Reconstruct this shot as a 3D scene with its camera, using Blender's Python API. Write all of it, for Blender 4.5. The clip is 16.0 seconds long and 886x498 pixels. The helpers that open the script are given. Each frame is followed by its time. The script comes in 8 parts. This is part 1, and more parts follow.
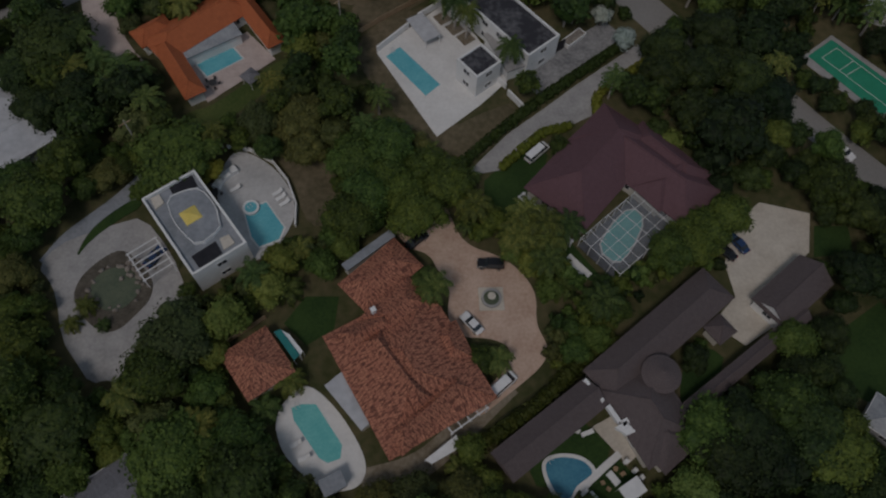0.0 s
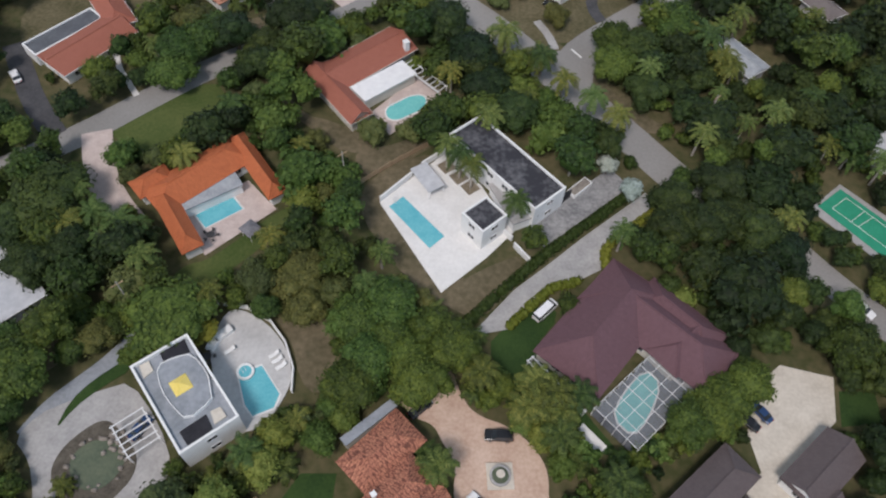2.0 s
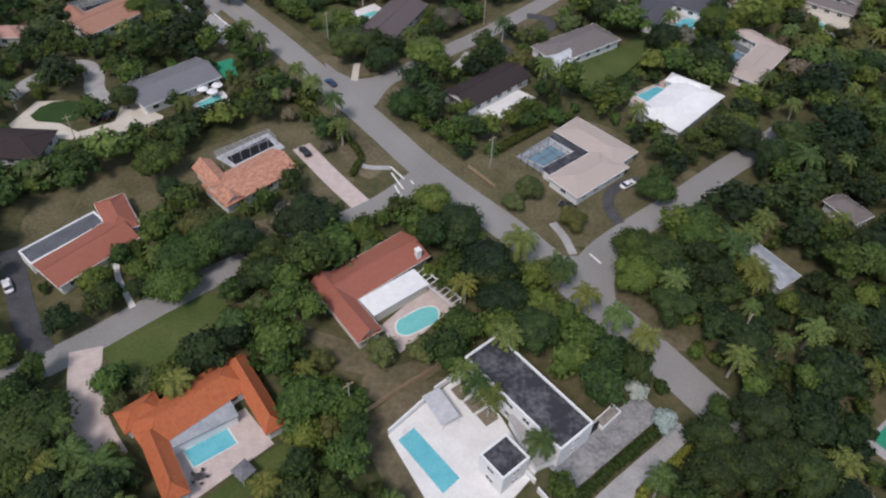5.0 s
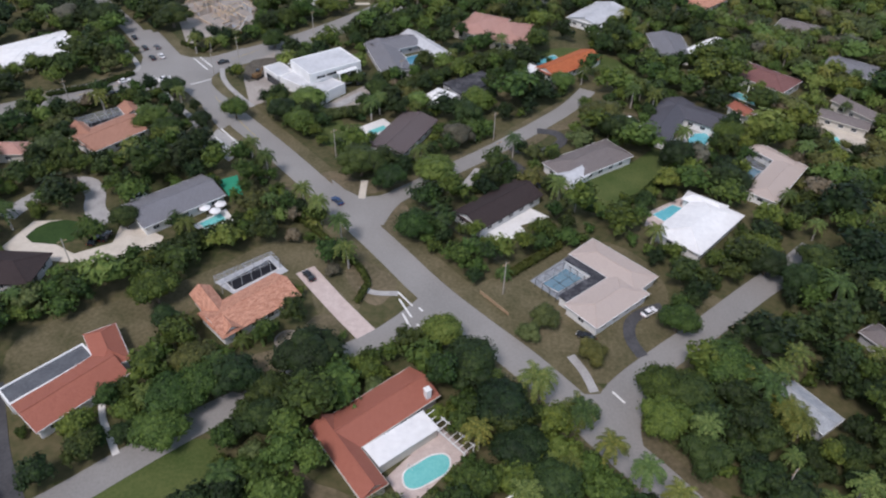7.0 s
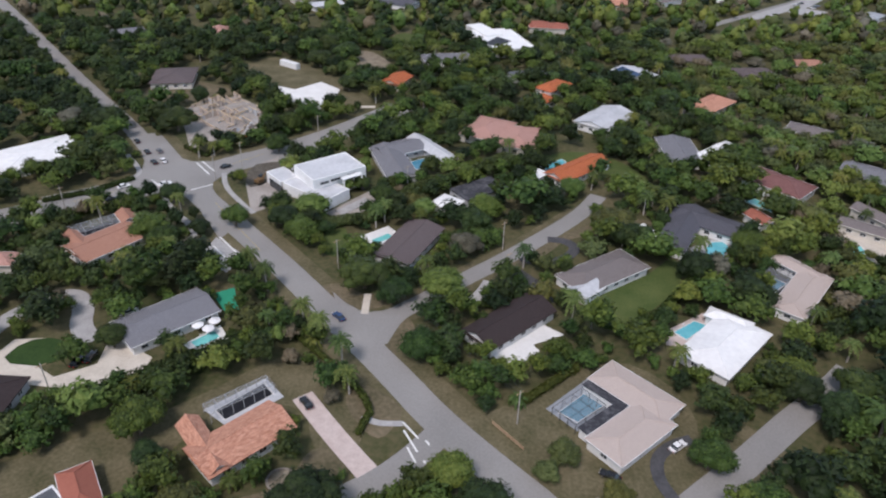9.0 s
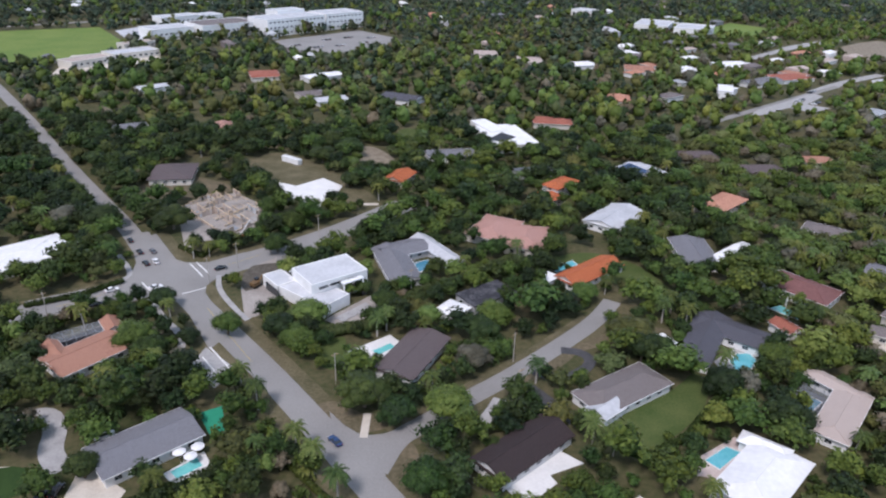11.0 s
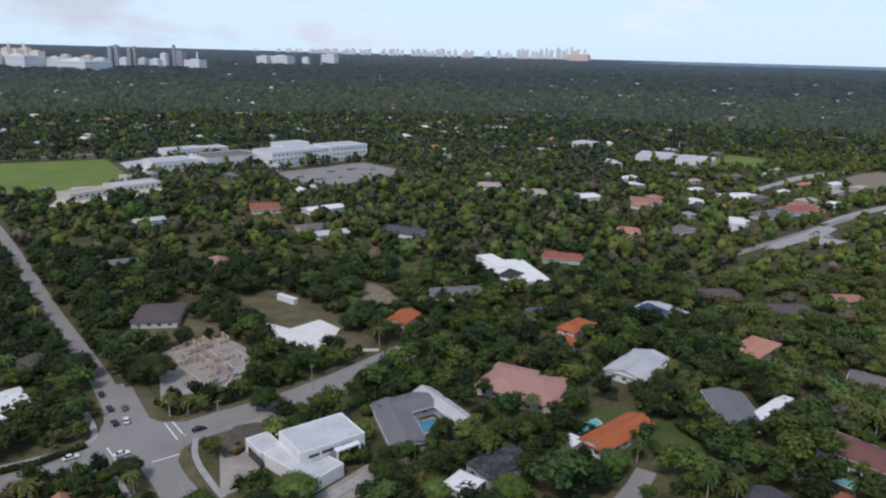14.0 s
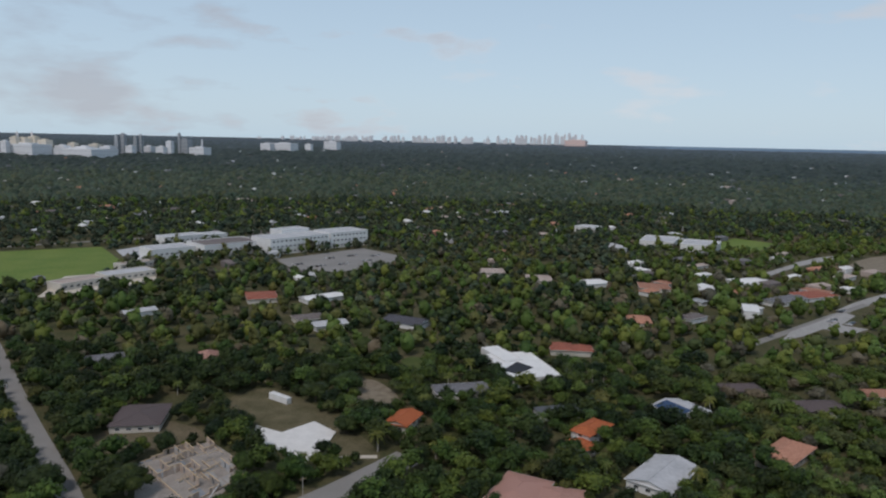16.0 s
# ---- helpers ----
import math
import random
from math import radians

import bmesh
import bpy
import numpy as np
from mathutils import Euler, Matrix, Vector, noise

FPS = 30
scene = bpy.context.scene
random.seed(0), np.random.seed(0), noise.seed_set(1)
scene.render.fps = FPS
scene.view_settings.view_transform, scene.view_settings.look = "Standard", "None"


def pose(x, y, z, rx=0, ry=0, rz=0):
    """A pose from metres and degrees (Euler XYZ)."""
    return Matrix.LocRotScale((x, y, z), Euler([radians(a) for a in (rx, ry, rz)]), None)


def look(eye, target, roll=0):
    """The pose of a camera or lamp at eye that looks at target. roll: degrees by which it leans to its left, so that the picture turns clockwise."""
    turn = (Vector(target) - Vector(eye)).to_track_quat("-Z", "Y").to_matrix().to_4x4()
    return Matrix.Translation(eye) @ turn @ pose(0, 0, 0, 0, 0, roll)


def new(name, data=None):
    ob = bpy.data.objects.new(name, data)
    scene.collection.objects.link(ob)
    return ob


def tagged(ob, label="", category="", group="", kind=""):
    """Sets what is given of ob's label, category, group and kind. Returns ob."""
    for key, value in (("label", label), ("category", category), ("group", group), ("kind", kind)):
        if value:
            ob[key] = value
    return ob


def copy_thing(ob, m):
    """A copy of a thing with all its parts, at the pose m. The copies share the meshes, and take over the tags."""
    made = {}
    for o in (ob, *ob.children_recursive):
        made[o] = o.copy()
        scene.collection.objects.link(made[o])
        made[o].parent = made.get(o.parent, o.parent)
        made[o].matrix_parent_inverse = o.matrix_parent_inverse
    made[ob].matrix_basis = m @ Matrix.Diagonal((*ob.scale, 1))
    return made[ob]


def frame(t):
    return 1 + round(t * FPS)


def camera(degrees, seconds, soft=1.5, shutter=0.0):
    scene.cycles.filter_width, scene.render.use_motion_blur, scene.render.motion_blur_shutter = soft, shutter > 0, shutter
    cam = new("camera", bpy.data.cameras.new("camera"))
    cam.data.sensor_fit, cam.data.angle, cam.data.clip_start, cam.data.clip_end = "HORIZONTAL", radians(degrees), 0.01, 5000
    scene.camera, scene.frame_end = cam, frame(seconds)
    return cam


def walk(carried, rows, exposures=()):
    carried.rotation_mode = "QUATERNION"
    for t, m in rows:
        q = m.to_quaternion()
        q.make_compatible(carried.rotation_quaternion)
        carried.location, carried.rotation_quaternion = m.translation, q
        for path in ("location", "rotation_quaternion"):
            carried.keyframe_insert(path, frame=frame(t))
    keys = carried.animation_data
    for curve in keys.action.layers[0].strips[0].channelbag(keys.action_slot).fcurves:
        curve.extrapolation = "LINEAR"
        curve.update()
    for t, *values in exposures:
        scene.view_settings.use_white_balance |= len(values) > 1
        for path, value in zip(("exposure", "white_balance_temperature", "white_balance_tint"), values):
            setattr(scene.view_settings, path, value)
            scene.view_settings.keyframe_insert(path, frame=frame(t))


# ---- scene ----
# ---------------------------------------------------------------- camera
cam = camera(63.86, 16.0, soft=2.2)
walk(cam, [
    (0.0, pose(0.21, 0.10, 110.50, 26.746, -1.431, 0.572)),
    (1.0, pose(-0.60, 7.06, 111.28, 30.292, -1.603, 0.567)),
    (2.0, pose(-1.35, 14.06, 112.15, 33.784, -1.724, 0.591)),
    (3.0, pose(-2.01, 21.13, 113.17, 37.198, -1.749, 0.679)),
    (4.0, pose(-2.70, 28.14, 114.21, 40.630, -1.682, 0.817)),
    (5.0, pose(-3.52, 35.00, 115.11, 44.165, -1.555, 0.978)),
    (6.0, pose(-4.37, 41.76, 115.67, 47.720, -1.440, 1.159)),
    (7.0, pose(-5.17, 48.48, 115.80, 51.204, -1.408, 1.340)),
    (8.0, pose(-5.98, 55.26, 115.78, 54.648, -1.413, 1.483)),
    (9.0, pose(-6.91, 62.21, 115.91, 58.098, -1.392, 1.573)),
    (10.0, pose(-7.90, 69.53, 115.99, 61.513, -1.403, 1.643)),
    (11.0, pose(-8.87, 77.37, 115.77, 64.852, -1.507, 1.709)),
    (12.0, pose(-9.82, 85.66, 115.43, 68.150, -1.607, 1.757)),
    (13.0, pose(-10.78, 94.28, 115.20, 71.449, -1.588, 1.792)),
    (14.0, pose(-11.67, 103.08, 115.14, 74.761, -1.478, 1.816)),
    (15.0, pose(-12.47, 111.92, 115.24, 78.083, -1.336, 1.824)),
    (16.0, pose(-13.20, 120.78, 115.43, 81.411, -1.179, 1.830)),
], exposures=[(0.0, -1.5, 6500, 16), (0.25, -1.0, 6500, 16), (0.5, -0.4, 6500, 16), (0.8, 0.03, 6450, 16), (1.1, 0.18, 6450, 16), (4.0, 0.22, 6400, 18), (7.0, 0.38, 6250, 20), (9.0, 0.4, 6250, 20), (12.5, 0.6, 5900, 22), (13.2, 0.36, 5950, 21), (14.0, 0.0, 6100, 19), (15.0, -0.22, 6250, 17), (15.5, -0.2, 6300, 16), (16.0, -0.42, 6350, 15)])

# ---------------------------------------------------------------- light
SUN_ELEV, SUN_AZ = radians(56), radians(205)
world = bpy.data.worlds.new("sky")
scene.world = world
world.use_nodes = True
wn, wl = world.node_tree.nodes, world.node_tree.links
sky = wn.new("ShaderNodeTexSky")
sky.sky_type, sky.sun_disc, sky.sun_elevation, sky.sun_rotation = "NISHITA", False, SUN_ELEV, SUN_AZ
sky.air_density, sky.dust_density = 1.0, 1.5
wco = wn.new("ShaderNodeTexCoord")
wmap = wn.new("ShaderNodeMapping")
wmap.inputs["Scale"].default_value = (2.2, 2.2, 7.0)
wmap.inputs["Location"].default_value = (0.35, 0.2, 0.0)
wno = wn.new("ShaderNodeTexNoise")
wno.inputs["Scale"].default_value, wno.inputs["Detail"].default_value = 2.6, 8.0
wno.inputs["Roughness"].default_value = 0.52
# clear sky from the hazy rim upwards
wup = wn.new("ShaderNodeSeparateXYZ")
wclear = wn.new("ShaderNodeValToRGB")
for at, col in ((0.03, (5.7, 7.3, 8.1, 1)), (0.19, (3.2, 7.7, 9.8, 1)), (0.6, (5.9, 8.6, 11.4, 1))):
    e = wclear.color_ramp.elements[0] if at == 0.03 else wclear.color_ramp.elements[1] if at == 0.6 else wclear.color_ramp.elements.new(at)
    e.position, e.color = at, col
wl.new(wco.outputs["Generated"], wup.inputs[0])
wl.new(wup.outputs["Z"], wclear.inputs["Fac"])
# a few loose clouds
wra = wn.new("ShaderNodeValToRGB")
wra.color_ramp.elements[0].position, wra.color_ramp.elements[1].position = 0.57, 0.68
wcol = wn.new("ShaderNodeMixRGB")
wcol.inputs[2].default_value = (6.9, 7.6, 8.0, 1)
wmix = wn.new("ShaderNodeMixRGB")
wmix.inputs[0].default_value = 0.8
wl.new(wco.outputs["Generated"], wmap.inputs["Vector"])
wl.new(wmap.outputs["Vector"], wno.inputs["Vector"])
wl.new(wno.outputs["Fac"], wra.inputs["Fac"])
wl.new(wra.outputs["Color"], wcol.inputs[0])
wl.new(wclear.outputs["Color"], wcol.inputs[1])
# a grey cloud bank higher up towards the north-west
wbank = wn.new("ShaderNodeValToRGB")
for at, col in ((0.13, 0.0), (0.20, 1.0), (0.30, 1.0), (0.42, 0.0)):
    e = wbank.color_ramp.elements[0] if at == 0.13 else wbank.color_ramp.elements[1] if at == 0.42 else wbank.color_ramp.elements.new(at)
    e.position, e.color = at, (col, col, col, 1)
wside = wn.new("ShaderNodeMath")
wside.operation = "MULTIPLY_ADD"
wside.inputs[1].default_value, wside.inputs[2].default_value = -0.26, -0.115
wthick = wn.new("ShaderNodeMath")
wthick.operation = "MULTIPLY_ADD"
wthick.inputs[1].default_value = 0.30
wsum = wn.new("ShaderNodeMath")
wsum.operation = "ADD"
wgrey = wn.new("ShaderNodeMapRange")
for q, v in zip(("From Min", "From Max", "To Min", "To Max"), (0.50, 0.66, 0.0, 0.85)):
    wgrey.inputs[q].default_value = v
wbnk = wn.new("ShaderNodeMixRGB")
wbnk.inputs[2].default_value = (4.6, 5.15, 5.75, 1)
wl.new(wup.outputs["Z"], wbank.inputs["Fac"])
wl.new(wup.outputs["X"], wside.inputs[0])
wl.new(wbank.outputs["Color"], wthick.inputs[0])
wl.new(wside.outputs[0], wthick.inputs[2])
wl.new(wthick.outputs[0], wsum.inputs[0])
wl.new(wno.outputs["Fac"], wsum.inputs[1])
wl.new(wsum.outputs[0], wgrey.inputs["Value"])
wl.new(wgrey.outputs["Result"], wbnk.inputs[0])
wl.new(wcol.outputs["Color"], wbnk.inputs[1])
wl.new(wbnk.outputs["Color"], wmix.inputs[2])
wl.new(sky.outputs["Color"], wmix.inputs[1])
# haze makes the low sky brighter than the zenith
wsep = wn.new("ShaderNodeSeparateXYZ")
wrng = wn.new("ShaderNodeMapRange")
for q, v in zip(("From Min", "From Max", "To Min", "To Max"), (0.0, 0.5, 1.34, 0.72)):
    wrng.inputs[q].default_value = v
wmul = wn.new("ShaderNodeVectorMath")
wmul.operation = "SCALE"
wl.new(wco.outputs["Generated"], wsep.inputs[0])
wl.new(wsep.outputs["Z"], wrng.inputs["Value"])
wl.new(wrng.outputs["Result"], wmul.inputs["Scale"])
wl.new(wmix.outputs["Color"], wmul.inputs[0])
wl.new(wmul.outputs["Vector"], wn["Background"].inputs["Color"])
wn["Background"].inputs["Strength"].default_value = 0.10
sun = new("sun", bpy.data.lights.new("sun", "SUN"))
sun.data.energy, sun.data.angle, sun.data.color = 2.0, radians(14), (1.0, 0.945, 0.875)
sun.matrix_world = look((0, 0, 400), Vector((0, 0, 400)) - Vector((math.sin(SUN_AZ) * math.cos(SUN_ELEV), math.cos(SUN_AZ) * math.cos(SUN_ELEV), math.sin(SUN_ELEV))))


# ---------------------------------------------------------------- materials
def mat(name, c1, c2, scale=0.5, rough=0.85, bump=0.3, fine=6.0, metal=0.0, lo=0.35, hi=0.65, spec=0.3):
    m = bpy.data.materials.new(name)
    m.use_nodes = True
    n, l = m.node_tree.nodes, m.node_tree.links
    b = n["Principled BSDF"]
    geo = n.new("ShaderNodeNewGeometry")
    a = n.new("ShaderNodeTexNoise")
    a.inputs["Scale"].default_value, a.inputs["Detail"].default_value = scale, 5
    f = n.new("ShaderNodeTexNoise")
    f.inputs["Scale"].default_value, f.inputs["Detail"].default_value = scale * fine, 4
    for q in (a, f):
        l.new(geo.outputs["Position"], q.inputs["Vector"])
    av = n.new("ShaderNodeMath")
    av.operation = "MULTIPLY_ADD"
    av.inputs[1].default_value = 0.45
    l.new(f.outputs["Fac"], av.inputs[0])
    sc = n.new("ShaderNodeMath")
    sc.operation = "MULTIPLY"
    sc.inputs[1].default_value = 0.55
    l.new(a.outputs["Fac"], sc.inputs[0])
    l.new(sc.outputs[0], av.inputs[2])
    r = n.new("ShaderNodeValToRGB")
    r.color_ramp.elements[0].position, r.color_ramp.elements[1].position = lo, hi
    r.color_ramp.elements[0].color, r.color_ramp.elements[1].color = (*c1, 1), (*c2, 1)
    l.new(av.outputs[0], r.inputs["Fac"])
    l.new(r.outputs["Color"], b.inputs["Base Color"])
    b.inputs["Roughness"].default_value, b.inputs["Metallic"].default_value = rough, metal
    b.inputs["Specular IOR Level"].default_value = spec
    if bump:
        bp = n.new("ShaderNodeBump")
        bp.inputs["Strength"].default_value, bp.inputs["Distance"].default_value = bump, 0.1
        l.new(f.outputs["Fac"], bp.inputs["Height"])
        l.new(bp.outputs["Normal"], b.inputs["Normal"])
    return m


def tile_mat(name, c1, c2, dark, row=0.42, col=0.3, streak=0.5, lo=0.45, hi=0.68, joint=None, flow=(2.6, 0.9, 1), gap=0.03):
    """Roof covering in rows; UV is in metres, u along the eave and v up the slope."""
    m = bpy.data.materials.new(name)
    m.use_nodes = True
    n, l = m.node_tree.nodes, m.node_tree.links
    b = n["Principled BSDF"]
    uv = n.new("ShaderNodeUVMap")
    br = n.new("ShaderNodeTexBrick")
    br.inputs["Scale"].default_value = 1.0
    br.inputs["Brick Width"].default_value, br.inputs["Row Height"].default_value = col, row
    br.inputs["Mortar Size"].default_value, br.inputs["Bias"].default_value = gap, 0.0
    br.inputs["Mortar Smooth"].default_value = 0.4
    br.inputs["Color1"].default_value, br.inputs["Color2"].default_value, br.inputs["Mortar"].default_value = (*c1, 1), (*c2, 1), (*(joint or dark), 1)
    l.new(uv.outputs["UV"], br.inputs["Vector"])
    mp = n.new("ShaderNodeMapping")
    mp.inputs["Scale"].default_value = flow
    l.new(uv.outputs["UV"], mp.inputs["Vector"])
    no = n.new("ShaderNodeTexNoise")
    no.inputs["Scale"].default_value, no.inputs["Detail"].default_value = 1.0, 6
    l.new(mp.outputs["Vector"], no.inputs["Vector"])
    rp = n.new("ShaderNodeValToRGB")
    rp.color_ramp.elements[0].position, rp.color_ramp.elements[1].position = lo, hi
    rp.color_ramp.elements[1].color = (streak, streak, streak, 1)
    l.new(no.outputs["Fac"], rp.inputs["Fac"])
    mx = n.new("ShaderNodeMixRGB")
    mx.inputs[2].default_value = (*dark, 1)
    l.new(rp.outputs["Color"], mx.inputs[0])
    l.new(br.outputs["Color"], mx.inputs[1])
    l.new(mx.outputs["Color"], b.inputs["Base Color"])
    b.inputs["Roughness"].default_value = 0.85
    b.inputs["Specular IOR Level"].default_value = 0.2
    bp = n.new("ShaderNodeBump")
    bp.inputs["Strength"].default_value, bp.inputs["Distance"].default_value = 0.6, 0.08
    l.new(br.outputs["Fac"], bp.inputs["Height"])
    bp.invert = True
    l.new(bp.outputs["Normal"], b.inputs["Normal"])
    return m


def leaf_mat(name, dark, mid, light, grain=2.2, warm=0.22, spread=0.34):
    """Foliage: every tree has a tone and hue of its own, and every leaf spray differs a little from the next."""
    m = bpy.data.materials.new(name)
    m.use_nodes = True
    n, l = m.node_tree.nodes, m.node_tree.links
    b = n["Principled BSDF"]
    geo, oi, at = n.new("ShaderNodeNewGeometry"), n.new("ShaderNodeObjectInfo"), n.new("ShaderNodeAttribute")
    at.attribute_name = "tone"

    def calc(op, a, b=None, c=None):
        q = n.new("ShaderNodeMath")
        q.operation = op
        for k, v in enumerate((a, b, c)):
            if isinstance(v, (int, float)):
                q.inputs[k].default_value = v
            elif v is not None:
                l.new(v, q.inputs[k])
        return q.outputs[0]

    tone = calc("FRACT", calc("ADD", at.outputs["Fac"], oi.outputs["Random"]))
    hue = calc("FRACT", calc("MULTIPLY", tone, 5.7))
    fine = n.new("ShaderNodeTexNoise")
    fine.inputs["Scale"].default_value, fine.inputs["Detail"].default_value = grain, 3
    l.new(geo.outputs["Position"], fine.inputs["Vector"])
    v = calc("MULTIPLY_ADD", tone, spread, 0.62 - spread / 2 - 0.13 - 0.375)
    v = calc("MULTIPLY_ADD", geo.outputs["Random Per Island"], 0.26, v)
    v = calc("MULTIPLY_ADD", fine.outputs["Fac"], 0.75, v)
    r = n.new("ShaderNodeValToRGB")
    r.color_ramp.elements[0].position, r.color_ramp.elements[1].position = 0.32, 1.0
    e = r.color_ramp.elements.new(0.62)
    r.color_ramp.elements[0].color, e.color, r.color_ramp.elements[2].color = (*dark, 1), (*mid, 1), (*light, 1)
    l.new(v, r.inputs["Fac"])
    tint = n.new("ShaderNodeMixRGB")
    tint.inputs[1].default_value = (1 - warm, 1.0, 1 + 1.5 * warm, 1)
    tint.inputs[2].default_value = (1 + 1.3 * warm, 1.0 + 0.1 * warm, 1 - 0.2 * warm, 1)
    l.new(hue, tint.inputs[0])
    mul = n.new("ShaderNodeMixRGB")
    mul.blend_type = "MULTIPLY"
    mul.inputs[0].default_value = 1.0
    l.new(r.outputs["Color"], mul.inputs[1])
    l.new(tint.outputs["Color"], mul.inputs[2])
    l.new(mul.outputs["Color"], b.inputs["Base Color"])
    bp = n.new("ShaderNodeBump")
    bp.inputs["Strength"].default_value, bp.inputs["Distance"].default_value = 0.9, 0.6 / grain
    l.new(fine.outputs["Fac"], bp.inputs["Height"])
    l.new(bp.outputs["Normal"], b.inputs["Normal"])
    b.inputs["Roughness"].default_value = 0.6
    b.inputs["Specular IOR Level"].default_value = 0.2
    return m


GRASS = mat("grass", (0.036, 0.048, 0.013), (0.125, 0.105, 0.055), 0.05, 0.95, 0.4, 12)
DRY = mat("dry_lawn", (0.075, 0.068, 0.036), (0.19, 0.152, 0.098), 0.09, 0.95, 0.4, 10)
VERGE = mat("verge_grass", (0.066, 0.064, 0.028), (0.165, 0.138, 0.082), 0.12, 0.95, 0.4, 10)
LAWN = mat("lawn", (0.045, 0.076, 0.016), (0.098, 0.118, 0.036), 0.12, 0.95, 0.3, 14)
DEEPLAWN = mat("deep_lawn", (0.018, 0.044, 0.010), (0.038, 0.074, 0.017), 0.2, 0.95, 0.3, 10)
FIELD = mat("sports_field", (0.10, 0.17, 0.03), (0.17, 0.22, 0.05), 0.03, 0.95, 0.1, 12)
MULCH = mat("dark_mulch", (0.06, 0.052, 0.042), (0.14, 0.125, 0.10), 0.6, 0.95, 0.5)
SOIL = mat("soil", (0.16, 0.13, 0.09), (0.30, 0.26, 0.20), 0.25, 0.95, 0.4)
ASPHALT = mat("asphalt", (0.225, 0.218, 0.208), (0.295, 0.285, 0.272), 0.05, 0.9, 0.04, 40)
DARKASPHALT = mat("fresh_asphalt", (0.05, 0.05, 0.055), (0.09, 0.09, 0.095), 0.3, 0.9, 0.15)
CONCRETE = mat("concrete", (0.29, 0.285, 0.28), (0.43, 0.42, 0.41), 0.3, 0.85, 0.15)
PALECONC = mat("pale_concrete", (0.42, 0.415, 0.41), (0.56, 0.555, 0.545), 0.22, 0.85, 0.12, 9)
DUST = mat("building_dust", (0.24, 0.215, 0.195), (0.40, 0.365, 0.33), 0.18, 0.95, 0.3, 9)
CREAM = mat("cream_paving", (0.50, 0.45, 0.38), (0.64, 0.59, 0.51), 0.3, 0.85, 0.15)
WHITEDECK = mat("white_deck", (0.66, 0.65, 0.63), (0.78, 0.77, 0.75), 0.25, 0.7, 0.08)
PINKDECK = mat("pink_deck", (0.46, 0.37, 0.34), (0.60, 0.51, 0.47), 0.5, 0.85, 0.15)
PAVERS = mat("salmon_pavers", (0.47, 0.32, 0.24), (0.63, 0.475, 0.38), 0.3, 0.85, 0.1, 6)
WHITE = mat("white_render", (0.70, 0.70, 0.69), (0.82, 0.82, 0.81), 0.4, 0.75, 0.1)
OFFWHITE = mat("cream_render", (0.55, 0.52, 0.46), (0.66, 0.63, 0.57), 0.4, 0.8, 0.1)
GREYWALL = mat("grey_render", (0.36, 0.37, 0.38), (0.48, 0.49, 0.50), 0.4, 0.8, 0.1)
LINE = mat("line_paint", (0.62, 0.62, 0.60), (0.8, 0.8, 0.78), 2.0, 0.7, 0)
YLINE = mat("yellow_paint", (0.42, 0.32, 0.10), (0.5, 0.4, 0.14), 2.0, 0.7, 0)
R_WHITE = mat("white_roof", (0.68, 0.68, 0.68), (0.83, 0.83, 0.82), 0.12, 0.7, 0.1)
R_TAR = mat("weathered_tar_roof", (0.035, 0.035, 0.042), (0.20, 0.20, 0.21), 0.22, 0.8, 0.15, 5, lo=0.46, hi=0.80)
R_GREYFLAT = mat("grey_flat_roof", (0.20, 0.22, 0.24), (0.32, 0.34, 0.37), 0.25, 0.85, 0.1)
R_METAL = mat("weathered_metal_roof", (0.24, 0.26, 0.28), (0.40, 0.42, 0.44), 0.5, 0.6, 0.1)
R_DARKFLAT = mat("dark_flat_roof", (0.075, 0.08, 0.09), (0.13, 0.14, 0.155), 0.3, 0.85, 0.1)
R_LIGHTGREY = mat("light_grey_roof", (0.40, 0.41, 0.43), (0.56, 0.57, 0.59), 0.15, 0.8, 0.1)
R_TERRA = tile_mat("terracotta_tiles", (0.57, 0.25, 0.155), (0.46, 0.185, 0.12), (0.11, 0.045, 0.036), 0.62, 0.42, 0.86, 0.46, 0.60, joint=(0.25, 0.105, 0.075), flow=(3.0, 1.0, 1), gap=0.05)
R_ORANGE = tile_mat("orange_tiles", (0.56, 0.17, 0.07), (0.50, 0.15, 0.06), (0.30, 0.085, 0.04), 0.4, 0.3, 0.55)
R_RED = tile_mat("brick_red_tiles", (0.40, 0.15, 0.105), (0.36, 0.13, 0.09), (0.24, 0.085, 0.06), 0.4, 0.3, 0.25)
R_SALMON = tile_mat("salmon_tiles", (0.62, 0.34, 0.24), (0.54, 0.27, 0.18), (0.34, 0.15, 0.10), 0.6, 0.6, 0.7, 0.44, 0.6, flow=(0.7, 1.9, 1))
R_CLAY = tile_mat("faded_clay_tiles", (0.44, 0.235, 0.165), (0.40, 0.21, 0.145), (0.25, 0.12, 0.09), 0.5, 0.5, 0.5)
R_PURPLE = tile_mat("maroon_shingles", (0.175, 0.098, 0.112), (0.155, 0.085, 0.098), (0.11, 0.06, 0.069), 0.3, 0.4, 0.5)
R_TAUPE = tile_mat("taupe_shingles", (0.155, 0.125, 0.125), (0.135, 0.11, 0.11), (0.09, 0.072, 0.074), 0.3, 0.4, 0.45)
R_BROWN = tile_mat("dark_brown_tiles", (0.062, 0.045, 0.045), (0.05, 0.038, 0.038), (0.03, 0.023, 0.023), 0.35, 0.35, 0.5)
